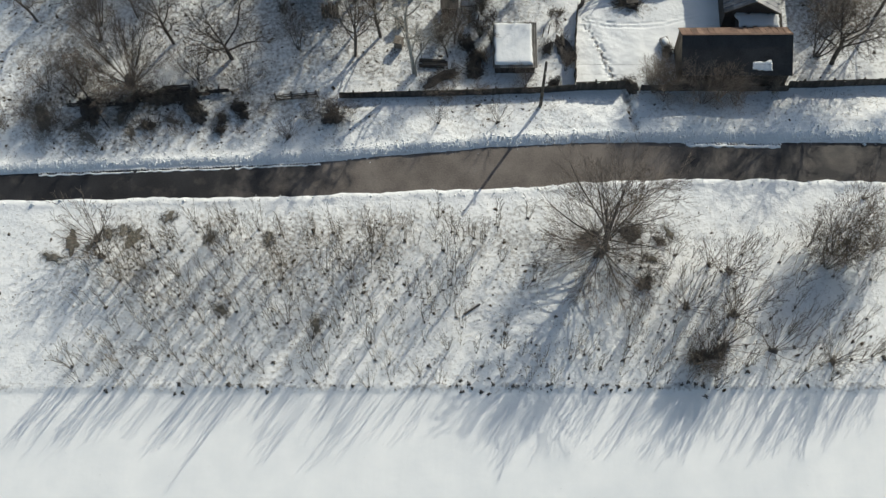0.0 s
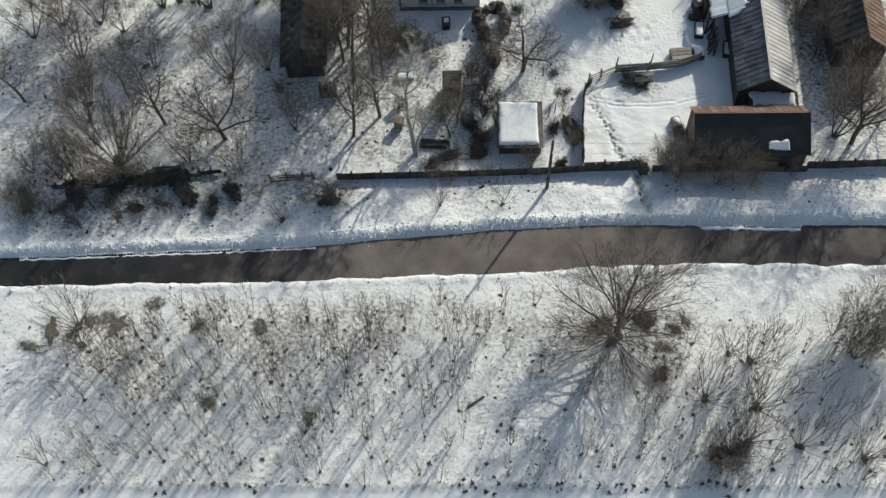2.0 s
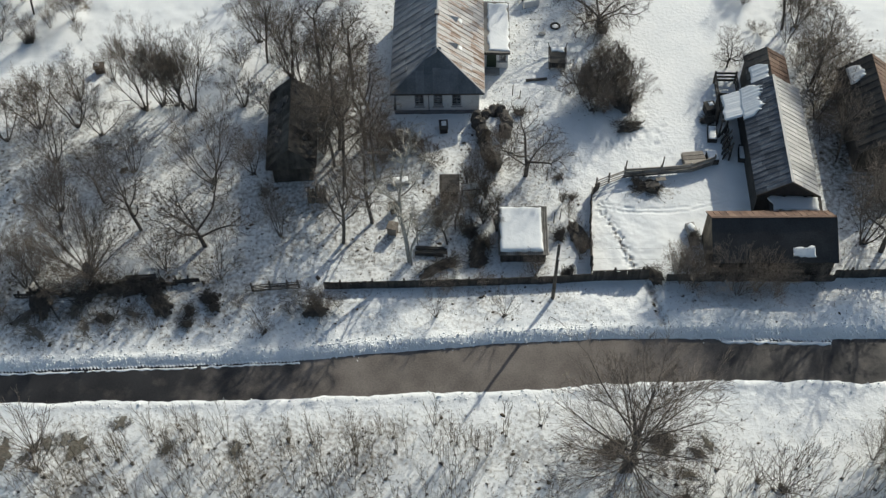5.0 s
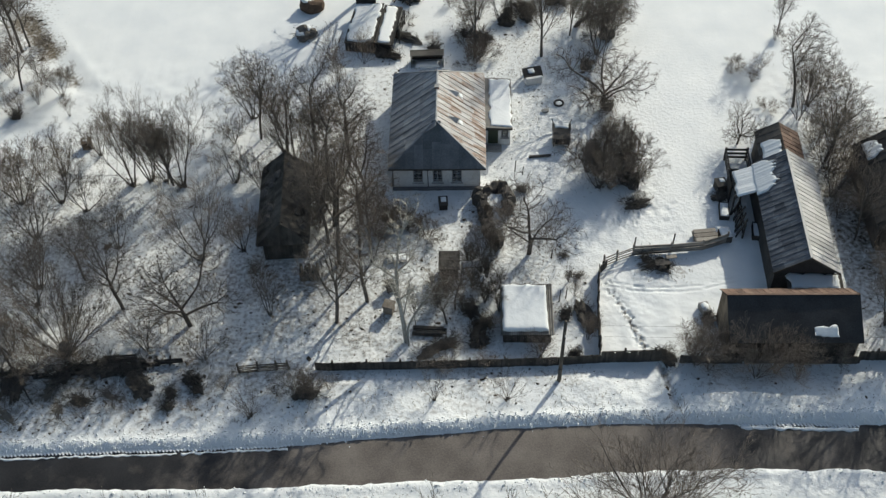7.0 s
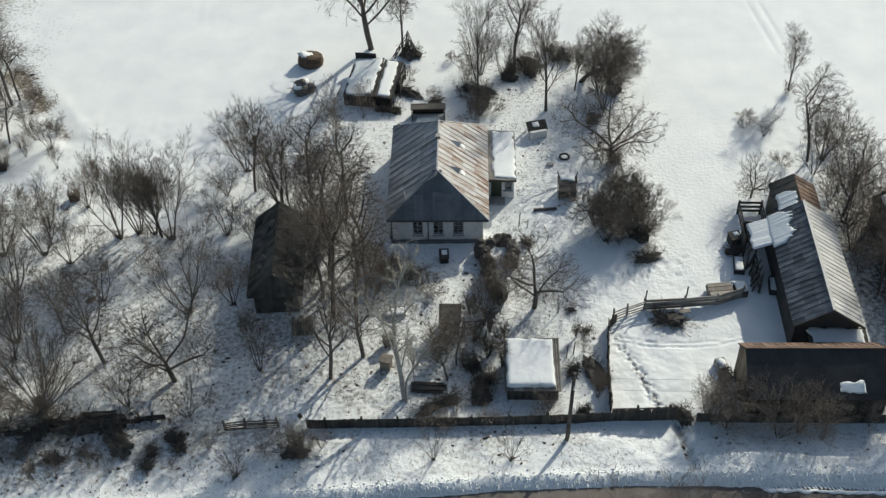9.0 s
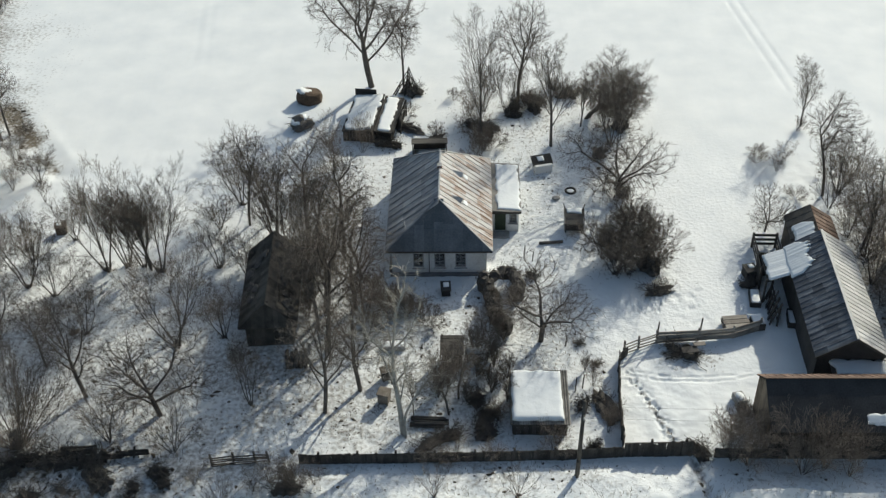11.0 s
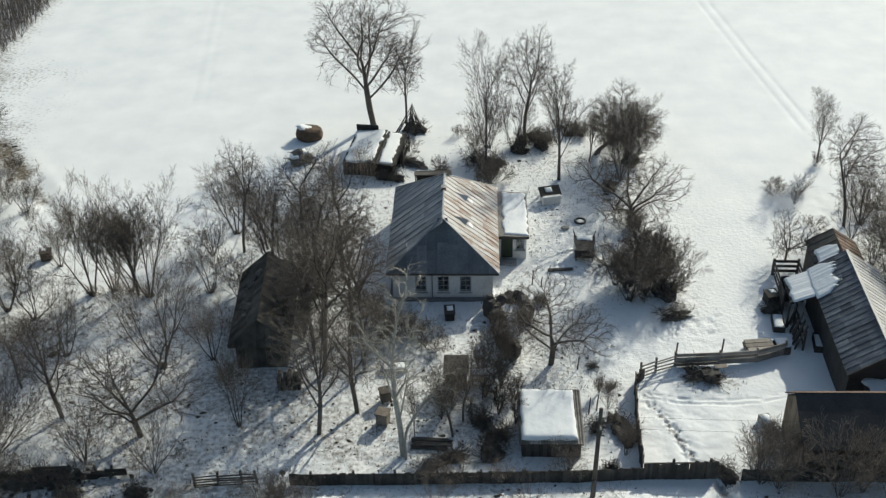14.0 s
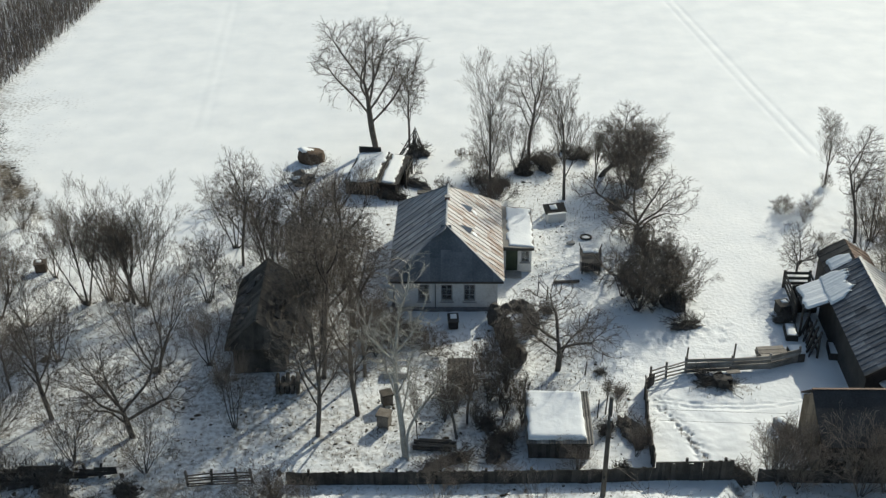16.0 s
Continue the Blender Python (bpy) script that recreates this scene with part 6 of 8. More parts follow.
    haze.put(21.3, 0.1, 4.6, 0.8, 2)
    haze.put(24.0, 0.0, 4.2, 0.8, 0)
    haze.put(22.7, 0.5, 4.6, 0.8, 1)
    # overgrown corner of the orchard by the broken fence
    for x, y, h, w, k in ((-25.4, 1.6, 2.4, 1.2, 1), (-28.4, 1.4, 3.0, 1.2, 2), (-31.0, 1.2, 3.6, 1.2, 0), (-33.5, 2.0, 4.0, 1.2, 1), (-27.9, 14.4, 1.8, 1.1, 0), (-14.6, 18.6, 3.6, 1.1, 0)):
        haze.put(x, y, h, w, k)
    # slope below the lane
    crown_tree.put(12.5, -13.1, 9.6, 1.32, 0, rot=20)
    haze.put(32.6, -11.4, 5.4, 0.9, 0)
    haze.put(30.6, -11.8, 4.8, 0.8, 2)
    haze.put(33.6, -13.0, 5.4, 0.9, 1)
    haze.put(29.6, -14.6, 5.4, 0.85, 1)
    haze.put(30.4, -13.4, 5.0, 0.9, 2)
    haze.put(19.0, -22.6, 3.0, 1.0, 2)
    haze.put(19.9, -23.1, 2.4, 1.0, 0)
    haze.put(28.4, -12.8, 4.4, 0.6, 0)
    haze.put(31.3, -14.0, 5.0, 0.7, 1)
    group = "sapling clumps on the slope below the lane"
    for x, y, h, w in ((4.35, -11.0, 4.2, 1.0), (0.7, -11.4, 3.6, 1.1), (-0.6, -12.2, 3.0, 1.1), (-5.6, -12.4, 3.8, 0.9), (-3.0, -12.2, 3.6, 1.0), (-8.7, -11.5, 3.8, 0.8), (-8.6, -13.0, 3.0, 0.8), (-10.6, -12.8, 3.2, 0.9), (-14.6, -11.2, 3.6, 1.0), (-16.8, -13.2, 3.4, 1.0), (-18.4, -12.2, 3.2, 1.1), (-21.6, -12.8, 3.2, 1.1), (-12.4, -12.2, 3.4, 0.9)):
        sapling.put(x, y, h, w, group=group)
    for x, y, h, w, k in ((-27.4, -12.0, 4.6, 1.3, 0), (-26.9, -13.5, 3.4, 1.3, 1), (20.0, -21.8, 4.0, 1.3, 0), (21.2, -21.0, 3.6, 1.2, 1), (29.1, -22.2, 4.2, 1.1, 0), (24.8, -21.3, 3.6, 1.2, 1), (22.2, -18.5, 5.0, 1.2, 0), (18.6, -17.8, 3.8, 1.2, 1), (22.1, -14.9, 4.2, 1.2, 0), (33.4, -8.6, 3.2, 0.9, 1), (33.0, -22.0, 3.2, 1.0, 0), (20.6, -14.3, 3.0, 1.0, 1)):
        willow.put(x, y, h, w, k)
    rng = random.Random(78)
    for _ in range(40):
        sapling.put(rng.uniform(-22, 7), rng.uniform(-12.4, -9.9), rng.uniform(1.6, 3.2), rng.uniform(0.8, 1.2), rot=rng.uniform(0, 360), group=group)
    rng = random.Random(77)
    placed = []
    for _ in range(4000):
        x, y = rng.uniform(-28, 33), rng.uniform(-24.2, -12.6)
        dense = 1.0 if x < 2 else 0.36
        if 2 < x < 14 and y > -21:
            dense = 0.08
        if x < -19 and y < -16 - (x + 28) * 0.6:
            dense *= 0.3
        if -13 < x < 2 and y < -19.5:
            dense *= 0.22
        if rng.random() > dense or any((x - a) ** 2 + (y - b) ** 2 < 0.8 for a, b in placed):
            continue
        placed.append((x, y))
        sapling.put(x, y, rng.uniform(2.2, 4.0), rng.uniform(0.75, 1.15), rot=rng.uniform(0, 360), group=group)
        if len(placed) >= 285:
            break


plant_all()


# ---- fences ----
def run_along(a, b, step):
    """Places along a line, with the heading in degrees."""
    a, b = Vector(a), Vector(b)
    n = max(1, int(round((b - a).length / step)))
    head = math.degrees(math.atan2(b.y - a.y, b.x - a.x))
    return [(a.lerp(b, (i + 0.5) / n), head) for i in range(n)]


def board_mesh(name, w, h, t, material, top=0.0):
    bm = bmesh.new()
    box(bm, (0, 0, h / 2), (w, t, h))
    for v in bm.verts:
        if v.co.z > h * 0.9 and v.co.x > 0:
            v.co.z -= top
    return to_mesh(name, bm, material)


def board_fence(name, label, stops, height, width, material, seed, group="", gaps=0.006):
    """A fence of upright boards along stops of (x, y), on two rails and posts."""
    rng = random.Random(seed)
    x0, y0 = stops[0]
    fe = thing(name, label, "fence", x0, y0, 0, group=group)
    meshes = [board_mesh("board", width * 1.25, height * k, 0.024, material, t) for k, t in ((0.94, 0.02), (1.0, -0.015), (1.05, 0.03), (0.98, 0.0))]
    post = board_mesh("post", 0.13, height + 0.1, 0.13, material)
    for a, b in zip(stops, stops[1:]):
        a, b = (a[0] - x0, a[1] - y0, 0), (b[0] - x0, b[1] - y0, 0)
        for z in (0.25, height - 0.22):
            bm = bmesh.new()
            off = Vector((0, 0.045, z))
            beam(bm, Vector(a) + off, Vector(b) + off, 0.05, 0.09)
            part("rail", bm, material, fe)
        for p, head in run_along(a, b, 2.4):
            piece("post", post, fe, pose(p.x, p.y + 0.11, -0.1, rng.uniform(-2, 2), rng.uniform(-2, 2), head))
        for i, (p, head) in enumerate(run_along(a, b, width)):
            if rng.random() > gaps:
                piece("board", rng.choice(meshes), fe, pose(p.x, p.y + (-0.015 if i % 2 else 0.012), gz(p.x + x0, p.y + y0) * 0.5 - 0.12, rng.uniform(-2, 3), rng.uniform(-1.5, 1.5), head))
    return fe


def rail_fence(name, label, stops, height, rails, material, seed, thick=0.05, tall=0.14):
    rng = random.Random(seed)
    x0, y0 = stops[0]
    fe = thing(name, label, "fence", x0, y0, 0)
    for i, s in enumerate(stops):
        bm = boxes(((s[0] - x0, s[1] - y0, height / 2), (0.13, 0.13, height + 0.25), pose(0, 0, 0, rng.uniform(-5, 5), rng.uniform(-5, 5))))
        part("post", bm, material, fe, bevel=0.015)
    for a, b in zip(stops, stops[1:]):
        for k in range(rails):
            z = height * (k + 0.6) / rails
            bm = bmesh.new()
            beam(bm, (a[0] - x0, a[1] - y0 - 0.09, z + rng.uniform(-0.05, 0.05)), (b[0] - x0, b[1] - y0 - 0.09, z + rng.uniform(-0.05, 0.05)), thick, tall)
            part("rail", bm, material, fe)
    return fe


# the nearest boards are pieces of their own: the street fence before garden and yard
board_fence("street_fence", "long dark weathered board fence along the lane", [(-8.7, 0.95), (0.7, 1.15), (8.0, 1.42), (10.9, 1.62)], 1.02, 0.165, M_WOOD_DARK, 501)
board_fence("yard_fence", "taller dark board fence before the snowy yard", [(10.95, 1.64), (14.3, 1.74), (15.1, 1.8)], 1.38, 0.17, M_WOOD_DARK, 502)
board_fence("street_fence", "low dark board fence before the black barn", [(16.4, 1.6), (19.3, 1.55), (28.6, 1.45)], 0.95, 0.17, M_WOOD_DARK, 503)
board_fence("street_fence", "dark weathered board fence beside the black barn", [(28.6, 1.75), (33.5, 1.9), (44.0, 2.2)], 1.1, 0.18, M_WOOD_DARK, 504)
board_fence("side_fence", "dark board fence between garden and yard", [(10.95, 1.9), (11.1, 6.0), (11.45, 9.7)], 1.3, 0.17, M_WOOD_DARK, 505)
rail_fence("broken_fence", "broken fence of grey horizontal rails", [(-14.0, 0.8), (-12.7, 0.95), (-11.4, 1.05), (-10.6, 1.1)], 0.95, 5, M_WOOD, 511, 0.04, 0.08)
rail_fence("rail_fence", "rustic fence of thin grey rails", [(11.9, 10.5), (12.9, 11.0), (14.2, 11.6)], 1.05, 4, M_PLANK, 512, 0.05, 0.08)
rail_fence("plank_fence", "grey fence of wide horizontal planks", [(14.2, 11.6), (17.0, 11.85), (19.4, 12.1), (21.4, 12.9)], 1.0, 4, M_PLANK, 513, 0.05, 0.22)
for x, y, h in ((14.2, 11.75, 1.75), (17.1, 12.0, 1.85)):
    t = thing("fence_pole", "tall weathered pole standing at the fence", "pole", x, y, 0)
    bm = bmesh.new()
    rod(bm, (0, 0, -0.1), (0.06, 0.02, h), 0.06, 0.05, 7)
    part("shaft", bm, M_WOOD_DARK, t)
board_fence("wicket_gate", "small dark picket gate at the yard's corner", [(11.55, 9.75), (12.1, 10.35)], 0.95, 0.16, M_WOOD_DARK, 514, gaps=0.2)
rng = random.Random(515)
old = thing("collapsed_fence", "collapsed dark plank fence overgrown with brush", "fence", -24.0, 1.0, 0)
for i in range(16):
    x = -7.2 + 0.82 * i
    y = -0.9 + 0.09 * x + 0.3 * math.sin(i) + 0.8
    bm = boxes(((x, y, 0.38), (0.12, 0.12, 1.0), pose(0, 0, 0, rng.uniform(-14, 14), rng.uniform(-12, 12))))
    part("post", bm, M_WOOD_DARK, old)
    for z in (0.25, 0.55):
        bm = bmesh.new()
        beam(bm, (x - 0.3, y - 0.08, z + rng.uniform(-0.15, 0.1)), (x + 0.9, y - 0.05 + 0.07, z + rng.uniform(-0.2, 0.15)), 0.04, 0.24)
        part("plank", bm, M_WOOD_DARK, old)


# ---- electricity pole ----
def build_pole():
    ep = thing("utility_pole", "weathered wooden electricity pole with crossarm and wires", "pole", 8.0, 0.0, 0)
    bm = bmesh.new()
    rod(bm, (0, 0, -0.3), (0.1, 0.02, 6.6), 0.145, 0.10, 12)
    part("shaft", bm, M_WOOD_DARK, ep, smooth=True)
    part("stub_post", boxes(((-0.02, -0.2, 0.75), (0.17, 0.17, 1.9))), M_WOOD_DARK, ep, bevel=0.02)
    arm = part("crossarm", boxes(((0.09, 0.0, 5.55), (0.1, 1.1, 0.1))), M_WOOD_DARK, ep, bevel=0.012)
    for y in (-0.45, 0.45):
        bm = bmesh.new()
        rod(bm, (0.09, y, 5.6), (0.09, y, 5.76), 0.05, 0.035, 9)
        part("insulator", bm, M_FRAME, arm)
        cu = bmesh.new()
        last = None
        for i in range(41):
            k = i / 40
            p = Vector((0.09 + 55 * k, y + 1.2 * k, 5.72 - 4 * 0.9 * k * (1 - k)))
            if last is not None:
                rod(cu, last, p, 0.005, 0.005, 4)
            last = p
        part("wire", cu, M_IRON, ep, "thin sagging wire")


build_pole()


# ---- things in garden and yard ----
def outhouse():
    t = thing("garden_hut", "small dark plank hut with dark shingled roof", "hut", 0.45, 9.75, 0)
    for s, x in ((0, -0.62), (1, 0.62)):
        part("side_wall", boxes(((x, 0, 0.75), (0.05, 1.2, 1.5))), M_WOOD_DARK, t)
    part("back_wall", boxes(((0, 0.58, 0.8), (1.2, 0.05, 1.6))), M_WOOD_DARK, t)
    for i in range(6):
        part("front_plank", boxes(((-0.5 + 0.2 * i, -0.58, 0.72), (0.185, 0.04, 1.44))), M_WOOD_DARK, t)
    m = slope_frame((-0.78, -0.8, 1.42), (0.78, -0.8, 1.42), (-0.78, 0.8, 1.72))
    for r in range(6):
        for c in range(8):
            b = boxes(((0.0975 + 0.195 * c, 0.14 + 0.265 * r, 0.05 - 0.004 * r), (0.185, 0.29, 0.02), pose(0, 0, 0, -4)))
            part("shingle", turned(b, m), M_WOOD_DARK, t)
    part("roof_boarding", turned(boxes(((0.78, 0.8, 0.0), (1.5, 1.58, 0.03))), m), M_WOOD_DARK, t)


def beehive(x, y, rz, s):
    t = thing("beehive", "old grey-brown wooden beehive on legs in the snow", "beehive", x, y, gz(x, y), rz, group="beehives in the orchard")
    part("body", boxes(((0, 0, 0.46 * s), (0.62 * s, 0.6 * s, 0.66 * s))), M_WOOD, t, bevel=0.02)
    part("lid", boxes(((0, 0, 0.84 * s), (0.74 * s, 0.72 * s, 0.12))), M_WOOD, t, "grey-brown flat lid", bevel=0.02)
    for a in (-1, 1):
        for b in (-1, 1):
            part("leg", boxes(((0.24 * a * s, 0.22 * b * s, 0.06), (0.07, 0.07, 0.2))), M_WOOD_DARK, t)


def cellar():
    """A collapsed root cellar: a ragged rim of earth, brush and rotten boards round a snowed hollow."""
    t = thing("root_cellar", "collapsed root cellar, ragged dark brush rim round snow", "cellar", 3.9, 16.4, 0)
    rng = random.Random(61)
    limbs = []
    for run, wide, tall in ((((-1.2, 1.2), (0.6, 2.5), (1.2, 1.0), (0.8, -0.7)), 0.45, 0.8), (((-1.2, 0.8), (-0.7, -1.4), (-0.1, -3.2), (0.4, -4.4)), 0.5, 0.95)):
        for (x0, y0), (x1, y1) in zip(run, run[1:]):
            n = max(2, int(math.hypot(x1 - x0, y1 - y0) / 0.45))
            for i in range(n):
                k = i / n
                x, y = x0 + (x1 - x0) * k + rng.gauss(0, 0.1), y0 + (y1 - y0) * k + rng.gauss(0, 0.1)
                h = tall * rng.uniform(0.6, 1.1)
                clump = lump(wide * rng.uniform(0.8, 1.3), wide * rng.uniform(0.8, 1.3), h, 700 + len(limbs), 0.5, 2)
                part("rim_clump", turned(clump, pose(x, y, -0.05)), M_BRUSH, t)
                for _ in range(22):
                    a, e = rng.uniform(0, 6.28), rng.uniform(0.1, 1.3)
                    limb(rng, limbs, Vector((x + rng.gauss(0, 0.25), y + rng.gauss(0, 0.25), h * rng.uniform(0.3, 0.9))), Vector((math.cos(a) * math.cos(e), math.sin(a) * math.cos(e), math.sin(e))), rng.uniform(0.3, 0.8), 0.012, 0, [(3, 0.3, 0.6, 0.5, 0, 0.15, 3), (0, 0, 0, 0, 0, 0.2, 1)])
    c = new("stick_tangle", tubes("stick_tangle", limbs, M_BRUSH, 0.007, (4, 3)))
    c.parent = t
    part("snow_bed", turned(snow_cap(1.5, 1.7, 0.14, 62, ragged=0.3), pose(0.0, 0.6, 0.2, 6)), M_SNOW, t, "lumpy snow in the hollow", smooth=True)


def kennel():
    t = thing("dog_kennel", "small black kennel with snow on its flat top", "kennel", -0.1, 16.75, 0, 4)
    part("body", boxes(((0, 0, 0.3), (0.62, 0.85, 0.6))), M_IRON, t, bevel=0.03)
    part("lid", boxes(((0, 0, 0.64), (0.74, 1.0, 0.07), pose(0, 0, 0, 4))), M_WOOD_BLACK, t)
    part("snow_top", turned(snow_cap(0.42, 0.5, 0.07, 31, cell=0.08, ragged=0.04), pose(0.02, 0.1, 0.675, 4)), M_SNOW, t, smooth=True)
    part("entrance", boxes(((0, -0.43, 0.26), (0.3, 0.02, 0.36))), M_TAR, t)


def hutch():
    t = thing("rabbit_hutch", "dark rabbit hutch on legs with raised handles", "hutch", 9.5, 24.1, 0, -3)
    part("body", boxes(((0, 0.1, 0.68), (1.35, 1.5, 0.75))), M_WOOD_BLACK, t, bevel=0.02)
    part("roof", boxes(((0, 0.1, 1.09), (1.55, 1.75, 0.06), pose(0, 0, 0, 5))), M_WOOD_BLACK, t, "dark plank roof")
    part("roof_snow", turned(snow_cap(1.1, 0.5, 0.09, 44, cell=0.08, ragged=0.08), pose(0, 0.7, 1.17, 5)), M_SNOW, t, smooth=True)
    for x in (-0.72, 0.72):
        part("side_board", boxes(((x, -0.1, 0.72), (0.07, 1.3, 0.8))), M_FRAME_OLD, t, "weathered white side board")
    part("front_grille", boxes(((0, -0.66, 0.68), (1.1, 0.02, 0.55))), M_IRON, t)
    for i in range(7):
        part("bar", boxes(((-0.48 + 0.16 * i, -0.685, 0.68), (0.025, 0.02, 0.6))), M_WOOD, t)
    for x in (-0.6, 0.6):
        for y in (-0.55, 0.75):
            part("leg", boxes(((x, y, 0.12), (0.09, 0.09, 0.5))), M_WOOD_BLACK, t)
        bm = bmesh.new()
        rod(bm, (x, 0.8, 1.0), (x * 1.35, 1.15, 1.55), 0.05, 0.035, 7)
        part("handle", bm, M_WOOD_BLACK, t)


def well():
    t = thing("well_box", "white concrete well box with dark slanting lid", "well", 7.5, 31.9, 0, 14)
    part("box_wall", boxes(((0, 0, 0.34), (1.45, 0.95, 0.78))), M_FRAME, t, bevel=0.03)
    part("lid", boxes(((0, 0.22, 0.88), (1.7, 1.0, 0.07), pose(0, 0, 0, 24))), M_WOOD_BLACK, t, bevel=0.015)
    part("lid_snow", turned(snow_cap(0.5, 0.45, 0.06, 33, cell=0.08, ragged=0.06), pose(-0.1, 0.3, 0.97, 24)), M_SNOW, t, smooth=True)


def tyre(x, y, r):
    t = thing("old_tyre", "old black tyre half sunk in snow", "tyre", x, y, gz(x, y) + 0.02, 0, group="old tyres in the garden")
    verts, faces, n, k = [], [], 20, 8
    for i in range(n):
        for j in range(k):
            a, b = 6.2832 * i / n, 6.2832 * j / k
            q = r + 0.09 * math.cos(b)
            verts.append((q * math.cos(a), q * math.sin(a), 0.05 + 0.08 * math.sin(b)))
            faces.append((i * k + j, ((i + 1) % n) * k + j, ((i + 1) % n) * k + (j + 1) % k, i * k + (j + 1) % k))
    me = bpy.data.meshes.new("tread")
    me.from_pydata(verts, [], faces)
    me.materials.append(M_IRON)
    c = new("tread", me)
    c.parent = t
    part("snow_fill", turned(lump(r * 0.8, r * 0.8, 0.06, 41, 0.1, 2), pose(0, 0, -0.01)), M_SNOW, t, smooth=True)


def log_pile(x, y, z, rz, n, length, label):
    rng = random.Random(int(x * 10 + y))
    t = thing("log_pile", label, "log pile", x, y, z, rz)
    for i in range(n):
        row, col = divmod(i, 5)
        bm = bmesh.new()
        yy = -0.36 + 0.18 * col + 0.09 * (row % 2)
        rod(bm, (-length / 2 + rng.uniform(-0.2, 0.2), yy, 0.07 + 0.15 * row), (length / 2 + rng.uniform(-0.2, 0.2), yy + rng.uniform(-0.08, 0.08), 0.08 + 0.15 * row), 0.085, 0.07, 7)
        part("log", bm, M_WOOD_DARK, t)


def timber_trailer():
    t = thing("timber_stack", "stack of grey-brown planks beside the fence, one end snowed", "timber stack", 20.0, 13.1, 0, 6)
    for i in range(3):
        for k in range(3):
            part("plank", boxes(((-0.25, -0.42 + 0.42 * i, 0.2 + 0.17 * k), (1.7 + 0.1 * ((i + k) % 2), 0.38, 0.13))), M_PLANK, t, bevel=0.01)
    for x in (-0.9, 0.5):
        part("bearer", boxes(((x, 0, 0.05), (0.14, 1.3, 0.16))), M_WOOD_DARK, t)
    part("crate", boxes(((1.25, 0, 0.3), (0.85, 1.0, 0.62))), M_WOOD, t, "grey wooden crate", bevel=0.015)
    part("snow_top", turned(snow_cap(0.8, 0.95, 0.14, 35, cell=0.1, ragged=0.05), pose(1.25, 0, 0.61)), M_SNOW, t, "snow on the crate", smooth=True)


def yard_cart():
    t = thing("hand_cart", "dark hand cart with grey board in the yard", "cart", 16.2, 10.4, 0, 8)
    part("bed", boxes(((0, 0, 0.5), (1.1, 0.6, 0.09))), M_BRUSH, t, bevel=0.015)
    part("board", boxes(((0.75, 0.35, 0.62), (0.8, 0.35, 0.05))), M_PLANK, t, "grey loose board")
    for y in (-0.45, 0.45):
        bm = bmesh.new()
        rod(bm, (-0.1, y - 0.03, 0.32), (-0.1, y + 0.03, 0.32), 0.32, 0.32, 16)
        w = part("wheel", bm, M_WOOD_DARK, t)
        bm = bmesh.new()
        rod(bm, (-0.1, y - 0.06, 0.32), (-0.1, y + 0.06, 0.32), 0.07, 0.07, 10)
        part("hub", bm, M_IRON, w)
    for y in (-0.3, 0.3):
        bm = bmesh.new()
        rod(bm, (-0.6, y, 0.5), (-1.7, y * 0.9, 0.12), 0.035, 0.03, 7)
        part("shaft", bm, M_WOOD_DARK, t)
    part("prop", boxes(((0.5, 0, 0.22), (0.07, 0.5, 0.48))), M_WOOD_DARK, t)


def rack():
    t = thing("drying_rack", "row of old posts hung with dark rags", "rack", 15.2, 24.0, 0, -68)
    for i in range(5):
        x = -1.3 + 0.65 * i
        bm = bmesh.new()
        rod(bm, (x, 0, -0.1), (x + 0.05, 0.03, 1.35), 0.05, 0.04, 7)
        p = part("post", bm, M_WOOD_DARK, t)
        rag = lump(0.16, 0.06, 0.32, 71 + i, 0.35, 2, flat=False)
        part("rag", turned(rag, pose(x + 0.05, 0.02, 1.05)), M_BRUSH, p)
    bm = bmesh.new()
    beam(bm, (-1.35, 0, 1.22), (1.35, 0, 1.28), 0.05)
    part("rail", bm, M_WOOD_DARK, t)


def brush_heap(x, y, rx, ry, h, seed, label="dark heap of cut brush and leaves", stuff=None):
    t = thing("brush_heap", label, "brush heap", x, y, gz(x, y) - 0.03, seed * 40 % 360)
    rng = random.Random(seed)
    core = lump(rx * 0.8, ry * 0.8, h * (0.34 if h > 0.35 else 0.2), seed, 0.5, 3)
    for v in core.verts:
        k = rng.choice((0.5, 0.75, 1.0, 1.0, 1.25))
        v.co.x, v.co.y, v.co.z = v.co.x * k, v.co.y * k, v.co.z * rng.uniform(0.4, 1.5)
    part("core", core, stuff or M_BRUSH, t)
    limbs = []
    for _ in range(130 if h > 0.35 else 60):
        a, e = rng.uniform(0, 6.28), rng.uniform(0.02, 0.9 if h > 0.35 else 0.2)
        p = Vector((rng.uniform(-rx, rx) * 0.8, rng.uniform(-ry, ry) * 0.8, rng.uniform(0.05, h * 0.8)))
        limb(rng, limbs, p, Vector((math.cos(a) * math.cos(e), math.sin(a) * math.cos(e), math.sin(e))), rng.uniform(0.3, 0.9) * max(rx, 0.6), 0.014, 0, [(3, 0.3, 0.6, 0.5, 0, 0.15, 3), (0, 0, 0, 0, 0, 0.2, 1)])
    c = new("stick_tangle", tubes("stick_tangle", limbs, stuff or M_BRUSH, 0.009, (4, 3)))
    c.parent = t


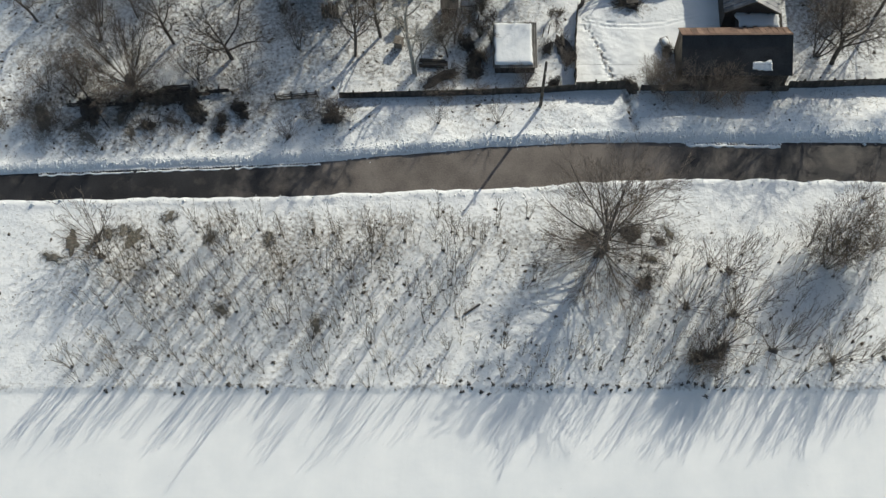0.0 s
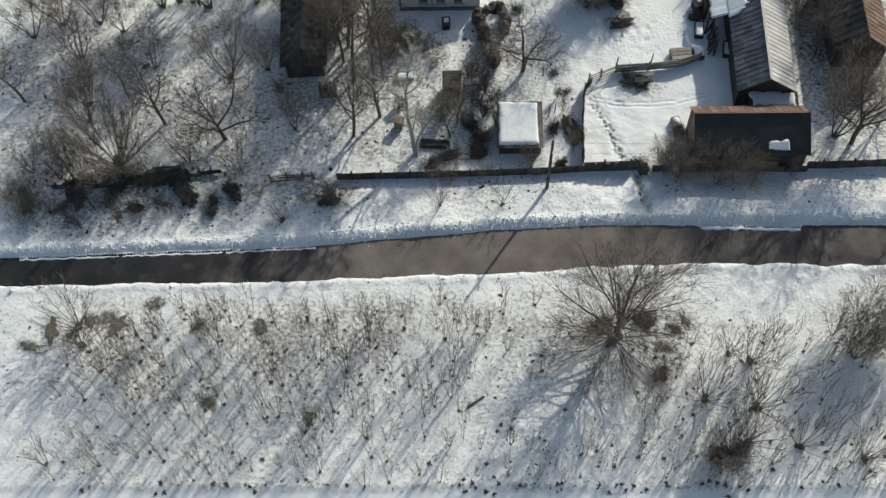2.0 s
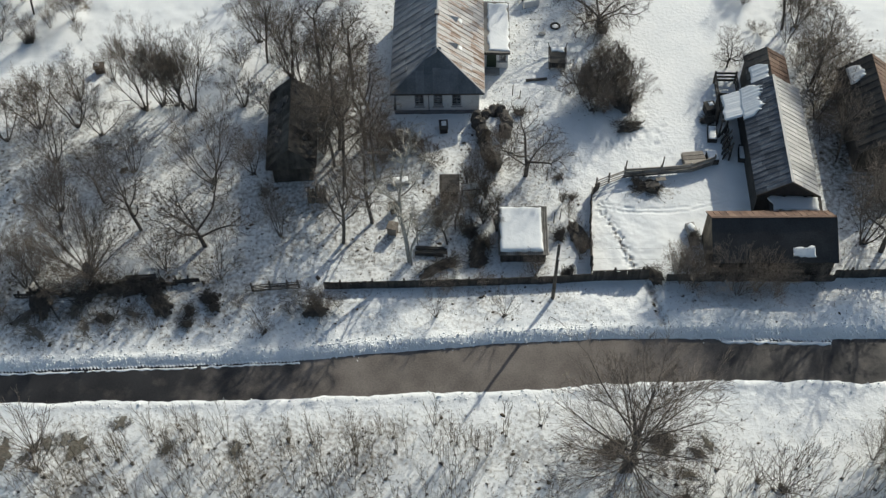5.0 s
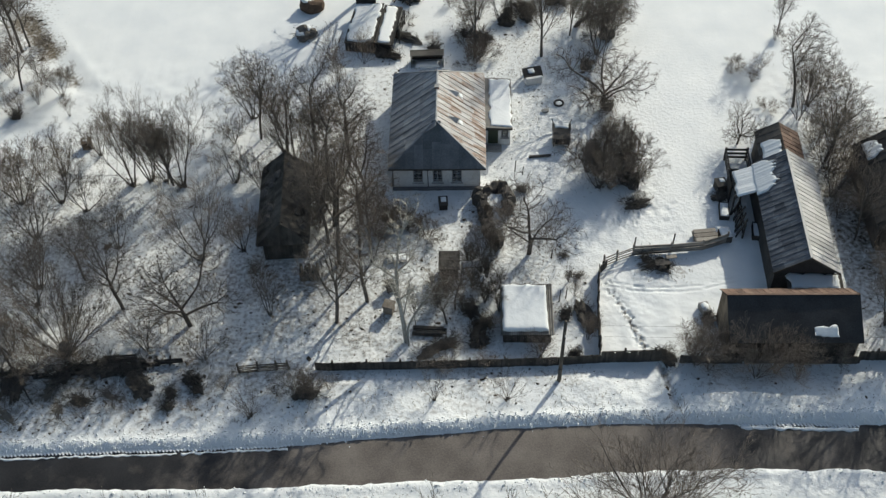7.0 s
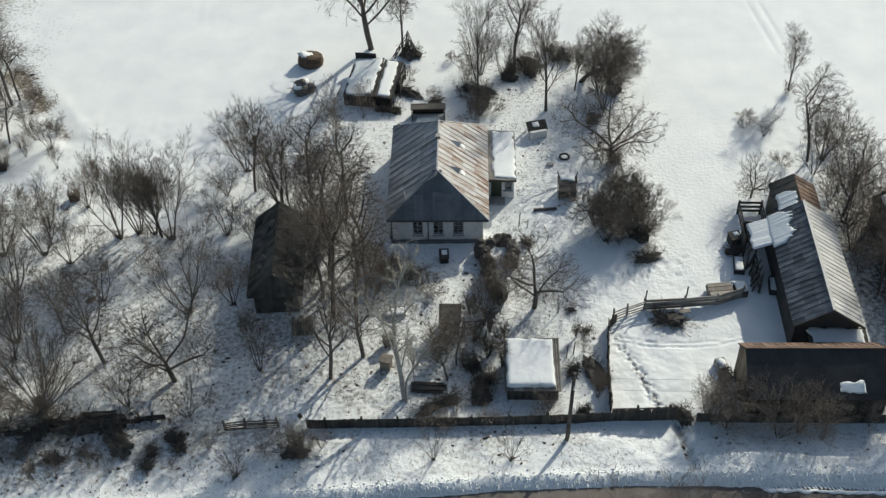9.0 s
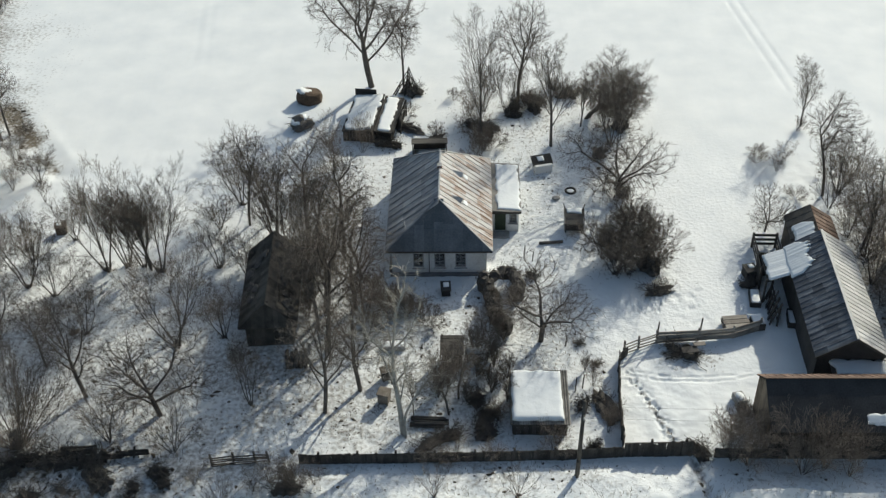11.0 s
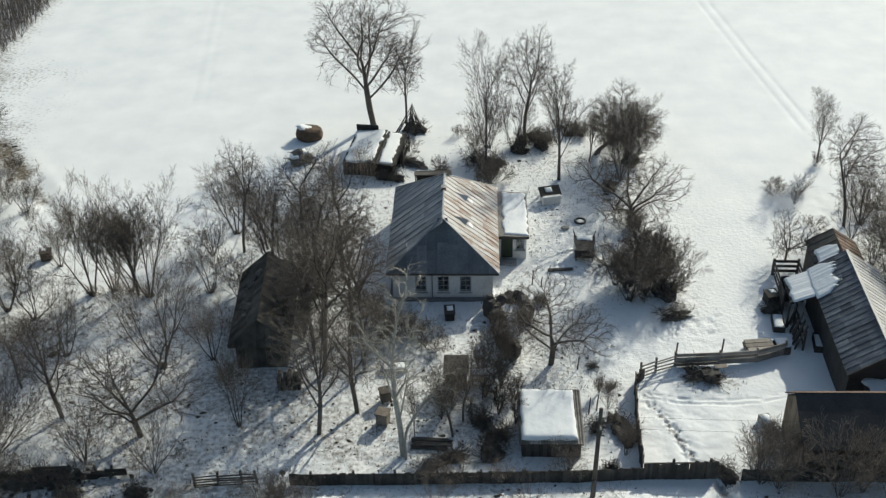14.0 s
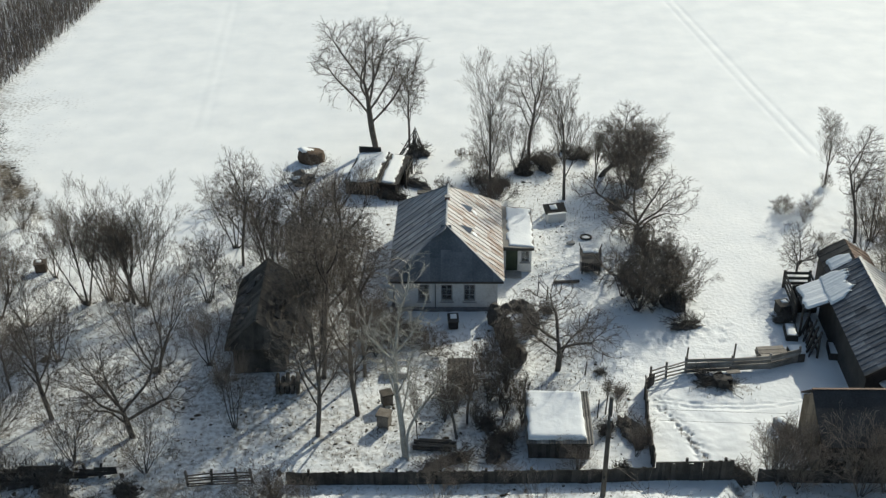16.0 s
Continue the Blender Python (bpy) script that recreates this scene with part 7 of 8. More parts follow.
def grass_mat(x, y, rx, ry, seed):
    """Dead grass pressed flat on the snow: a thin ragged mat with blades lying out of its edge."""
    t = thing("grass_mat", "flat ragged mat of grey dead grass on the snow", "grass mat", x, y, gz(x, y), seed * 40 % 360)
    rng = random.Random(seed)
    bm = lump(1.0, 1.0, 0.05, seed, 0.15, 3)
    for v in bm.verts:
        k = 0.55 + 0.7 * noise.noise(Vector((v.co.x * 1.6, v.co.y * 1.6, seed))) + 0.4 * noise.noise(Vector((v.co.x * 6, v.co.y * 6, seed)))
        v.co.x, v.co.y = v.co.x * k * rx, v.co.y * k * ry
    part("matted_grass", bm, M_MAT, t)
    limbs = []
    for _ in range(260):
        a, r = rng.uniform(0, 6.28), math.sqrt(rng.random()) * 1.05
        way = a + rng.gauss(0, 0.9)
        limb(rng, limbs, Vector((math.cos(a) * r * rx, math.sin(a) * r * ry, rng.uniform(0.0, 0.05))), Vector((math.cos(way), math.sin(way), rng.uniform(0.0, 0.25))).normalized(), rng.uniform(0.12, 0.4), 0.008, 0, [(0, 0, 0, 0, -0.04, 0.15, 3)])
    c = new("loose_grass", tubes("loose_grass", limbs, M_MAT, 0.006, (3,)))
    c.parent = t


def dark_heap(x, y, rx, ry, h, seed, label="dark rounded compost heap among the trees"):
    t = thing("compost_heap", label, "heap", x, y, gz(x, y) - 0.05, seed * 37 % 360)
    rng = random.Random(seed)
    body = lump(rx * 0.65, ry * 0.65, h * 0.42, seed, 0.5, 3)
    for v in body.verts:
        k = rng.choice((0.6, 0.8, 0.95, 1.05, 1.25))
        v.co.x, v.co.y, v.co.z = v.co.x * k, v.co.y * k, v.co.z * rng.uniform(0.5, 1.15)
    part("heap_body", body, M_BRUSH, t)
    limbs = []
    for _ in range(110):
        a, e = rng.uniform(0, 6.28), rng.uniform(0.2, 1.2)
        p = Vector((rng.uniform(-rx, rx) * 0.8, rng.uniform(-ry, ry) * 0.8, rng.uniform(0.2, 0.8) * h))
        limb(rng, limbs, p, Vector((math.cos(a) * math.cos(e), math.sin(a) * math.cos(e), math.sin(e))), rng.uniform(0.4, 0.9), 0.012, 0, [(3, 0.3, 0.6, 0.5, 0, 0.15, 3), (0, 0, 0, 0, 0, 0.2, 1)])
    c = new("stick_tangle", tubes("stick_tangle", limbs, M_BRUSH, 0.007, (4, 3)))
    c.parent = t


for x, y, rx, ry, h, s in ((7.3, 41.0, 1.1, 0.8, 1.2, 81), (3.2, 37.0, 0.6, 0.5, 0.8, 82), (5.6, 41.6, 0.9, 0.6, 1.3, 85), (10.6, 43.4, 1.1, 0.4, 0.5, 86), (9.2, 44.6, 0.7, 0.4, 0.6, 87), (12.3, 33.8, 0.8, 0.9, 1.5, 88), (13.6, 28.2, 0.6, 0.6, 1.1, 89), (14.6, 19.4, 1.3, 1.0, 2.2, 91), (14.4, 38.0, 1.0, 0.9, 2.2, 92), (1.6, 38.4, 0.4, 0.4, 0.5, 94)):
    dark_heap(x, y, rx, ry, h, s)


def leaning_boards(x, y, rz, label):
    t = thing("board_stack", label, "boards", x, y, 0, rz)
    rng = random.Random(int(131 + x))
    for i in range(13):
        y = -1.3 + 0.21 * i
        h = rng.uniform(1.0, 1.9)
        part("board", boxes(((0.12 * math.sin(i * 2.1), y, h / 2 - 0.05), (0.05, rng.uniform(0.14, 0.24), h), pose(0, 0, 0, rng.uniform(-6, 6), rng.uniform(4, 20)))), M_WOOD_BLACK, t)
    for z in (0.5, 1.1):
        bm = bmesh.new()
        beam(bm, (0.16, -1.5, z), (0.2, 1.5, z + 0.1), 0.07, 0.12)
        part("rail", bm, M_WOOD_BLACK, t)
    for y in (-1.45, 1.45):
        part("post", boxes(((0.2, y, 0.75), (0.13, 0.13, 1.7))), M_WOOD_BLACK, t, bevel=0.015)


def snowed_box(x, y, rz, w, d, h, name, label, category, material, snow=0.1):
    t = thing(name, label, category, x, y, gz(x, y) - 0.02, rz)
    for k in (-1, 1):
        part("side_board", boxes(((k * (w / 2 - 0.02), 0, h / 2), (0.04, d, h))), material, t)
        part("end_board", boxes(((0, k * (d / 2 - 0.02), h / 2), (w - 0.08, 0.04, h))), material, t)
    part("bed", boxes(((0, 0, h * 0.7), (w - 0.08, d - 0.08, 0.04))), material, t)
    part("snow_fill", turned(snow_cap(w - 0.12, d - 0.12, snow, x, cell=0.09, ragged=0.05), pose(0, 0, h * 0.72)), M_SNOW, t, smooth=True)


def snowed_table(x, y, rz, w, d):
    t = thing("garden_table", "rough dark garden table with snow on its top", "table", x, y, gz(x, y), rz)
    for i in range(4):
        part("tabletop_board", boxes(((0, -d / 2 + d * (i + 0.5) / 4, 0.74), (w, d / 4 - 0.015, 0.045))), M_WOOD_DARK, t)
    for a in (-1, 1):
        for b in (-1, 1):
            part("leg", boxes(((a * (w / 2 - 0.08), b * (d / 2 - 0.08), 0.35), (0.08, 0.08, 0.76))), M_WOOD_DARK, t)
    part("snow_top", turned(snow_cap(w - 0.1, d - 0.1, 0.12, x + y, cell=0.1, ragged=0.08), pose(0, 0, 0.762)), M_SNOW, t, smooth=True)


def bucket(x, y):
    t = thing("bucket", "white enamel bucket standing in the snow", "bucket", x, y, gz(x, y))
    bm = bmesh.new()
    rod(bm, (0, 0, -0.02), (0, 0, 0.36), 0.15, 0.21, 18)
    bm.faces.ensure_lookup_table()
    top = max(bm.faces, key=lambda f: f.calc_center_median().z)
    bmesh.ops.inset_individual(bm, faces=[top], thickness=0.02)
    for v in top.verts:
        v.co.z -= 0.1
    part("shell", bm, M_FRAME, t, smooth=False)
    arc = [(0.21 * math.cos(a), 0.03, 0.35 + 0.1 * math.sin(a)) for a in (0, 0.6, 1.2, 1.8, 2.5, 3.14)]
    bm = bmesh.new()
    for p, q in zip(arc, arc[1:]):
        rod(bm, p, q, 0.008, 0.008, 5)
    part("handle", bm, M_IRON, t)


leaning_boards(22.45, 14.7, -2, "blackened boards and posts leaning beside the shelter")
leaning_boards(-4.35, 38.9, -7, "blackened boards and posts leaning against the narrow shed")
snowed_box(23.75, 13.7, -8, 0.75, 1.5, 0.5, "snowed_trough", "black wooden trough filled with snow beside the barn", "trough", M_WOOD_BLACK, 0.12)
snowed_box(21.6, 15.9, -6, 0.75, 1.6, 0.45, "snowed_trough", "black wooden trough filled with snow beside the shelter", "trough", M_WOOD_BLACK, 0.14)
hive = thing("wooden_box", "small dark brown plank box standing in the orchard snow", "box", -29.8, 23.9, gz(-29.8, 23.9) - 0.03, 12)
part("box_body", boxes(((0, 0, 0.36), (0.78, 0.62, 0.74))), M_WOOD_BROWN, hive, bevel=0.02)
part("box_lid", boxes(((0, 0, 0.76), (0.92, 0.74, 0.06), pose(0, 0, 0, 5))), M_WOOD_BROWN, hive, bevel=0.015)
part("lid_snow", turned(snow_cap(0.4, 0.3, 0.05, 4, cell=0.06, ragged=0.06), pose(-0.1, 0.1, 0.795, 5)), M_SNOW, hive, smooth=True)
snowed_box(-3.5, 11.2, 4, 1.5, 0.8, 0.4, "cold_frame", "low pale wooden cold frame under snow", "cold frame", M_FRAME_OLD, 0.1)
snowed_table(2.1, 10.1, 6, 1.5, 0.7)
snowed_table(2.5, 8.7, -12, 0.9, 0.8)
bucket(-1.1, 12.4)
curb = thing("border_log", "short dark log bordering the trodden snow", "log", 7.7, 22.3, gz(7.7, 22.3), 4)
bm = bmesh.new()
rod(bm, (-0.9, 0, 0.08), (0.9, 0.05, 0.1), 0.13, 0.11, 9)
part("bark_shell", bm, M_BARK, curb)
slab = thing("stone_slab", "grey flat stone lying in the snow", "stone", 8.4, 27.9, gz(8.4, 27.9) + 0.05)
part("stone", lump(0.36, 0.26, 0.12, 93, 0.25, 2), M_CONCRETE, slab)
outhouse()
beehive(-3.85, 8.2, 20, 1.0)
beehive(-3.85, 6.15, -15, 1.1)
cellar()
kennel()
hutch()
well()
tyre(9.6, 28.9, 0.38)
log_pile(-0.9, 4.35, 0.0, -4, 9, 2.2, "low pile of dark logs before the garden hut")
log_pile(-22.6, 1.9, 0.0, 5, 7, 2.4, "pile of dark rotten logs at the collapsed fence")
timber_trailer()
yard_cart()
rack()
fallen = thing("fallen_log", "short dark log lying on the snow", "log", 2.26, -18.0, gz(2.26, -18.0) + 0.06, 33)
bm = bmesh.new()
rod(bm, (-0.75, 0, 0.0), (0.75, 0, 0.05), 0.09, 0.065, 9)
part("bark_shell", bm, M_BARK, fallen)
leaning = thing("fallen_tree", "thin dead tree leaning over the roadside bank", "tree", -31.0, 2.5, 0)
bm = bmesh.new()
rod(bm, (0, 0, 1.3), (3.3, -4.4, 0.1), 0.09, 0.05, 8)
part("bark_shell", bm, M_BARK, leaning)
brush_heap(15.0, 16.8, 1.2, 0.55, 0.5, 77, "dark rounded heap of straw and brush beside the thicket")
# along the collapsed fence
for x, y, rx, ry, h, s in (
    (-20.6, -0.4, 0.75, 1.15, 1.0, 1),
    (-17.0, -0.1, 0.55, 0.75, 0.9, 2),
    (-18.4, -1.1, 0.6, 0.4, 0.5, 3),
    (-18.4, -2.2, 0.45, 0.35, 0.4, 4),
    (-22.8, 0.9, 1.3, 0.6, 0.7, 5),
    (-26.0, 0.5, 1.6, 0.6, 0.7, 6),
    (-29.3, -0.6, 1.7, 0.8, 0.7, 7),
    (-24.5, -1.6, 0.9, 0.5, 0.4, 9),
    (-23.9, 1.1, 1.4, 0.7, 0.9, 41),
    (-21.2, 0.9, 1.2, 0.6, 0.9, 42),
    (-20.4, -1.0, 0.7, 0.7, 0.8, 43),
    (-16.6, -0.8, 0.5, 0.5, 0.7, 44),
):
    brush_heap(x, y, rx, ry, h, s)
# garden and back of the garden
for x, y, rx, ry, h, s in (
    (-0.9, 2.6, 1.2, 0.5, 0.35, 10),
    (2.6, 3.6, 0.9, 0.9, 0.7, 11),
    (-6.0, 36.0, 0.9, 0.7, 0.6, 12),
    (-4.9, 35.5, 0.9, 0.5, 0.7, 13),
    (-3.6, 44.0, 1.0, 0.9, 1.3, 14),
    (-3.9, 38.2, 0.6, 1.8, 0.8, 15),
    (5.4, 40.6, 1.1, 0.9, 1.0, 16),
    (7.2, 42.6, 1.4, 0.8, 0.9, 17),
    (3.0, 38.0, 1.1, 0.8, 0.9, 18),
    (10.0, 43.5, 1.0, 0.6, 0.6, 19),
):
    brush_heap(x, y, rx, ry, h, s)
# yard, slope and field edge
for x, y, rx, ry, h, s in (
    (11.5, -12.0, 1.0, 0.8, 0.4, 59),
    (15.6, -15.9, 0.7, 0.6, 0.7, 60),
    (17.0, -12.3, 0.7, 0.35, 0.3, 71),
    (14.7, -11.6, 0.9, 0.8, 0.36, 72),
    (19.2, -21.9, 0.7, 0.6, 0.7, 73),
    (20.7, -21.5, 0.7, 0.5, 0.6, 74),
    (15.6, 2.0, 0.9, 0.6, 0.8, 21),
    (18.9, 5.4, 0.5, 0.6, 0.6, 22),
    (10.2, 5.6, 0.7, 1.6, 0.8, 23),
    (-36.9, 27.9, 0.6, 0.45, 0.5, 29),
):
    brush_heap(x, y, rx, ry, h, s)
# matted grass on the slope and the bank
for x, y, rx, ry, n in ((-24.6, -11.8, 1.1, 1.0, 24), (-25.4, -11.2, 0.6, 0.5, 23), (-29.4, -12.2, 1.5, 0.7, 25), (-30.6, -13.6, 1.2, 0.4, 22), (-26.6, -11.6, 0.8, 0.6, 26), (-27.9, -12.6, 0.7, 0.4, 33), (-21.9, -10.0, 0.7, 0.5, 27), (-18.4, -11.9, 0.7, 0.4, 28), (-13.8, -12.0, 0.6, 0.4, 29), (-9.6, -19.4, 1.0, 0.5, 34), (-17.0, -18.0, 0.9, 0.4, 35), (17.8, -11.6, 0.9, 0.4, 57), (16.2, -13.8, 0.9, 0.3, 58), (14.8, -11.4, 0.8, 0.6, 36)):
    grass_mat(x, y, rx, ry, n)
for x, y, rx, ry, h, s in (
    (-30.6, -1.6, 1.3, 0.5, 0.3, 46),
    (-29.2, -3.0, 1.4, 0.5, 0.25, 8),
    (-25.8, -2.4, 1.2, 0.4, 0.2, 61),
    (-26.8, -0.6, 1.4, 0.4, 0.3, 47),
    (-33.4, -1.0, 1.6, 0.6, 0.4, 48),
    (-22.6, -1.2, 1.0, 0.4, 0.25, 49),
):
    brush_heap(x, y, rx, ry, h, s, "flattened ragged heap of grey dead grass in snow", M_STRAW)
# small ones about the yard
for x, y, rx, ry, h, s in (
    (6.1, 18.5, 0.4, 0.35, 0.5, 31),
    (9.0, 11.5, 0.28, 0.25, 0.3, 32),
    (10.0, 9.6, 0.3, 0.3, 0.3, 33),
    (21.5, 17.5, 0.5, 0.7, 0.7, 34),
    (-1.2, 36.6, 0.6, 0.5, 0.7, 36),
    (9.2, 1.4 + 0.9, 0.6, 0.4, 0.5, 37),
    (12.0, 22.9, 1.0, 0.7, 0.8, 38),
    (8.8, 5.8, 0.4, 0.7, 0.7, 40),
    (-9.2, -1.2, 1.0, 0.6, 0.7, 45),
    (0.3, 3.2, 1.1, 0.5, 0.5, 50),
    (2.7, 4.9, 0.9, 0.7, 0.7, 51),
    (2.0, 6.3, 0.8, 0.6, 0.8, 52),
    (15.8, 10.5, 1.3, 0.45, 0.4, 53),
    (15.2, 10.3, 0.7, 0.3, 0.25, 54),
):
    brush_heap(x, y, rx, ry, h, s)
poles = thing("pole_stack", "dark poles stacked upright against a tree", "poles", -3.9, 44.4, 0)
rng = random.Random(88)
for i in range(16):
    a, r = 6.28 * i / 16 + rng.uniform(-0.4, 0.4), rng.uniform(0.35, 1.5)
    bm = bmesh.new()
    rod(bm, (r * math.cos(a), r * math.sin(a), -0.05), (0.12 * math.cos(a + 2), 0.12 * math.sin(a + 2), rng.uniform(0.9, 2.5)), 0.07, 0.035, 6)
    part("pole", bm, M_WOOD_DARK, poles)
crate = thing("wooden_crate", "dark wooden crate with snow, beside the lean-to shelter", "crate", 21.7, 18.5, 0, 12)
part("crate_box", boxes(((0, 0, 0.35), (0.8, 0.9, 0.8))), M_WOOD_BLACK, crate, bevel=0.02)
part("crate_lid", boxes(((0, 0, 0.78), (0.9, 1.0, 0.05))), M_WOOD_BLACK, crate, bevel=0.01)
part("lid_snow", turned(snow_cap(0.4, 0.4, 0.06, 3, cell=0.06, ragged=0.05), pose(0.1, 0.15, 0.81)), M_SNOW, crate, smooth=True)
bath = thing("stone_trough", "pale stone trough beside the barn, snow inside", "trough", 18.75, 6.2, 0, 15)
part("basin", boxes(((0, 0, 0.25), (0.7, 0.95, 0.5))), M_CONCRETE, bath, bevel=0.05)
part("snow_fill", turned(lump(0.28, 0.38, 0.12, 51, 0.15, 2), pose(0, 0, 0.46)), M_SNOW, bath, smooth=True)
for x, y, h in ((8.06, 11.3, 1.0), (8.4, 7.1, 1.3), (8.9, 7.4, 1.2), (5.6, 20.6, 1.2), (6.2, 20.2, 0.9)):
    t = thing("garden_stake", "thin dark wooden stake standing in snow", "stake", x, y, gz(x, y), group="garden stakes")
    bm = bmesh.new()
    rod(bm, (0, 0, -0.1), (0.06, 0.02, h), 0.045, 0.035, 7)
    part("shaft", bm, M_WOOD_DARK, t)
def tread_ridge(label, x0, x1, off):
    """A ridge of pressed snow at the lane's edge, notched by tyre treads."""
    t = thing("snow_ridge", label, "snow ridge", x0, float(road_north(np.array([x0]))[0]) + off, 0)
    me = to_mesh("snow_tooth", boxes(((0, 0, 0.02), (0.11, 0.32, 0.11))), M_SNOW)
    rng = random.Random(int(x0))
    n = int((x1 - x0) / 0.24)
    ys = road_north(np.linspace(x0, x1, n))
    for i in range(n):
        piece("snow_tooth", me, t, pose((x1 - x0) * i / n, float(ys[i] - ys[0]) + rng.uniform(-0.02, 0.02), -0.03, 0, 0, 38 + rng.uniform(-6, 6)))
        if rng.random() < 0.9:
            piece("snow_tooth", me, t, pose((x1 - x0) * i / n, float(ys[i] - ys[0]) + 0.2, -0.03, 0, 0, -38 + rng.uniform(-6, 6)))


tread_ridge("ploughed snow ridge with tyre treads along the lane", 19.6, 27.6, -0.12)
tread_ridge("long pressed snow edge with tyre treads beside the lane", -33.0, -9.5, -0.02)
for x0, x1 in ((-33.0, -25.2), (-25.0, -17.2), (-17.0, -10.0)):
    ya, yb = (float(road_north(np.array([x]))[0]) for x in (x0, x1))
    strip = thing("snow_ridge", "thin crust of pressed snow beside the tyre treads", "snow ridge", (x0 + x1) / 2, (ya + yb) / 2 - 0.3, -0.03, math.degrees(math.atan2(yb - ya, x1 - x0)))
    part("ridge", snow_cap(x1 - x0, 0.13, 0.02, x1, cell=0.09, ragged=0.2), M_SNOW, strip, smooth=True)
edge = thing("snow_ridge", "low strip of pushed snow on the lane's edge", "snow ridge", 23.6, -3.75, -0.02, -1.5)
part("ridge", snow_cap(7.6, 0.26, 0.07, 66, cell=0.1, ragged=0.16), M_SNOW, edge, smooth=True)


# ---- dry grass, clods and scrub that nobody could count ----
def dry_grass():
    rng = np.random.default_rng(9)
    x, y = rng.uniform(-36, 36, 90000), rng.uniform(-25, 44, 90000)
    keep = (ground_litter(x, y) * rng.uniform(0.2, 1.0, len(x)) > 0.085) & ~((y > road_south(x) - 0.1) & (y < road_north(x) + 0.2))
    x, y = x[keep][:24000], y[keep][:24000]
    z = ground_height(x, y)
    n = len(x)
    a, lean, h, w = rng.uniform(0, 6.28, n), rng.uniform(0, 0.8, n), rng.uniform(0.10, 0.38, n), rng.uniform(0.008, 0.022, n)
    dx, dy = np.cos(a), np.sin(a)
    lo = np.stack([x - dy * w, y + dx * w, z - 0.02], -1)
    hi = np.stack([x + dy * w, y - dx * w, z - 0.02], -1)
    tip = np.stack([x + dx * h * np.sin(lean), y + dy * h * np.sin(lean), z + h * np.cos(lean)], -1)
    v = np.stack([lo, hi, tip], 1).reshape(-1, 3)
    me = bpy.data.meshes.new("dry_grass")
    me.from_pydata(v.tolist(), [], np.arange(3 * n).reshape(-1, 3).tolist())
    me.materials.append(M_GRASS)
    tagged(new("dry_grass", me), "sparse dry grass blades sticking out of the snow", "grass", kind="stuff")


def clods():
    """Crumbs of ploughed snow along both edges of the lane."""
    rng = np.random.default_rng(19)
    n = 4200
    x = rng.uniform(-40, 40, n)
    north = rng.random(n) < 0.9
    y = np.where(north, road_north(x) + 0.45 + rng.normal(0, 0.35, n), road_south(x) - 0.3 + rng.normal(0, 0.2, n))
    r = rng.gamma(2.0, 0.022, n) + 0.02
    z = ground_height(x, y)
    shape = np.array([(1, 0, 0), (0, 1, 0), (-1, 0, 0), (0, -1, 0), (0, 0, 0.9), (0, 0, -0.6)])
    tri = np.array([(0, 1, 4), (1, 2, 4), (2, 3, 4), (3, 0, 4), (1, 0, 5), (2, 1, 5), (3, 2, 5), (0, 3, 5)])
    v = np.stack([x, y, z], -1)[:, None] + shape[None] * (r[:, None, None] * rng.uniform(0.6, 1.3, (n, 6, 1)))
    f = tri[None] + 6 * np.arange(n)[:, None, None]
    me = bpy.data.meshes.new("snow_clods")
    me.from_pydata(v.reshape(-1, 3).tolist(), [], f.reshape(-1, 3).tolist())
    me.materials.append(M_SNOW)
    tagged(new("snow_clods", me), "crumbled snow clods along the lane", "snow", kind="stuff")


def far_scrub():
    """The dark edge of a reed bed beyond the field."""
    rng = np.random.default_rng(29)
    n = 30000
    y = rng.uniform(52, 135, n)
    x = -46.0 + (y - 60) * 0.03 - rng.gamma(1.6, 6.0, n)
    h, a, w = rng.uniform(0.5, 1.7, n), rng.uniform(0, 6.28, n), rng.uniform(0.02, 0.05, n)
    dx, dy = np.cos(a), np.sin(a)
    lo = np.stack([x - dy * w, y + dx * w, 0 * x], -1)
    hi = np.stack([x + dy * w, y - dx * w, 0 * x], -1)
    tip = np.stack([x + dx * 0.3, y + dy * 0.3, h], -1)
    me = bpy.data.meshes.new("reed_bed")
    me.from_pydata(np.stack([lo, hi, tip], 1).reshape(-1, 3).tolist(), [], np.arange(3 * n).reshape(-1, 3).tolist())
    me.materials.append(M_TWIG)
    tagged(new("reed_bed", me), "dark reeds and scrub at the far edge of the field", "scrub", kind="stuff")


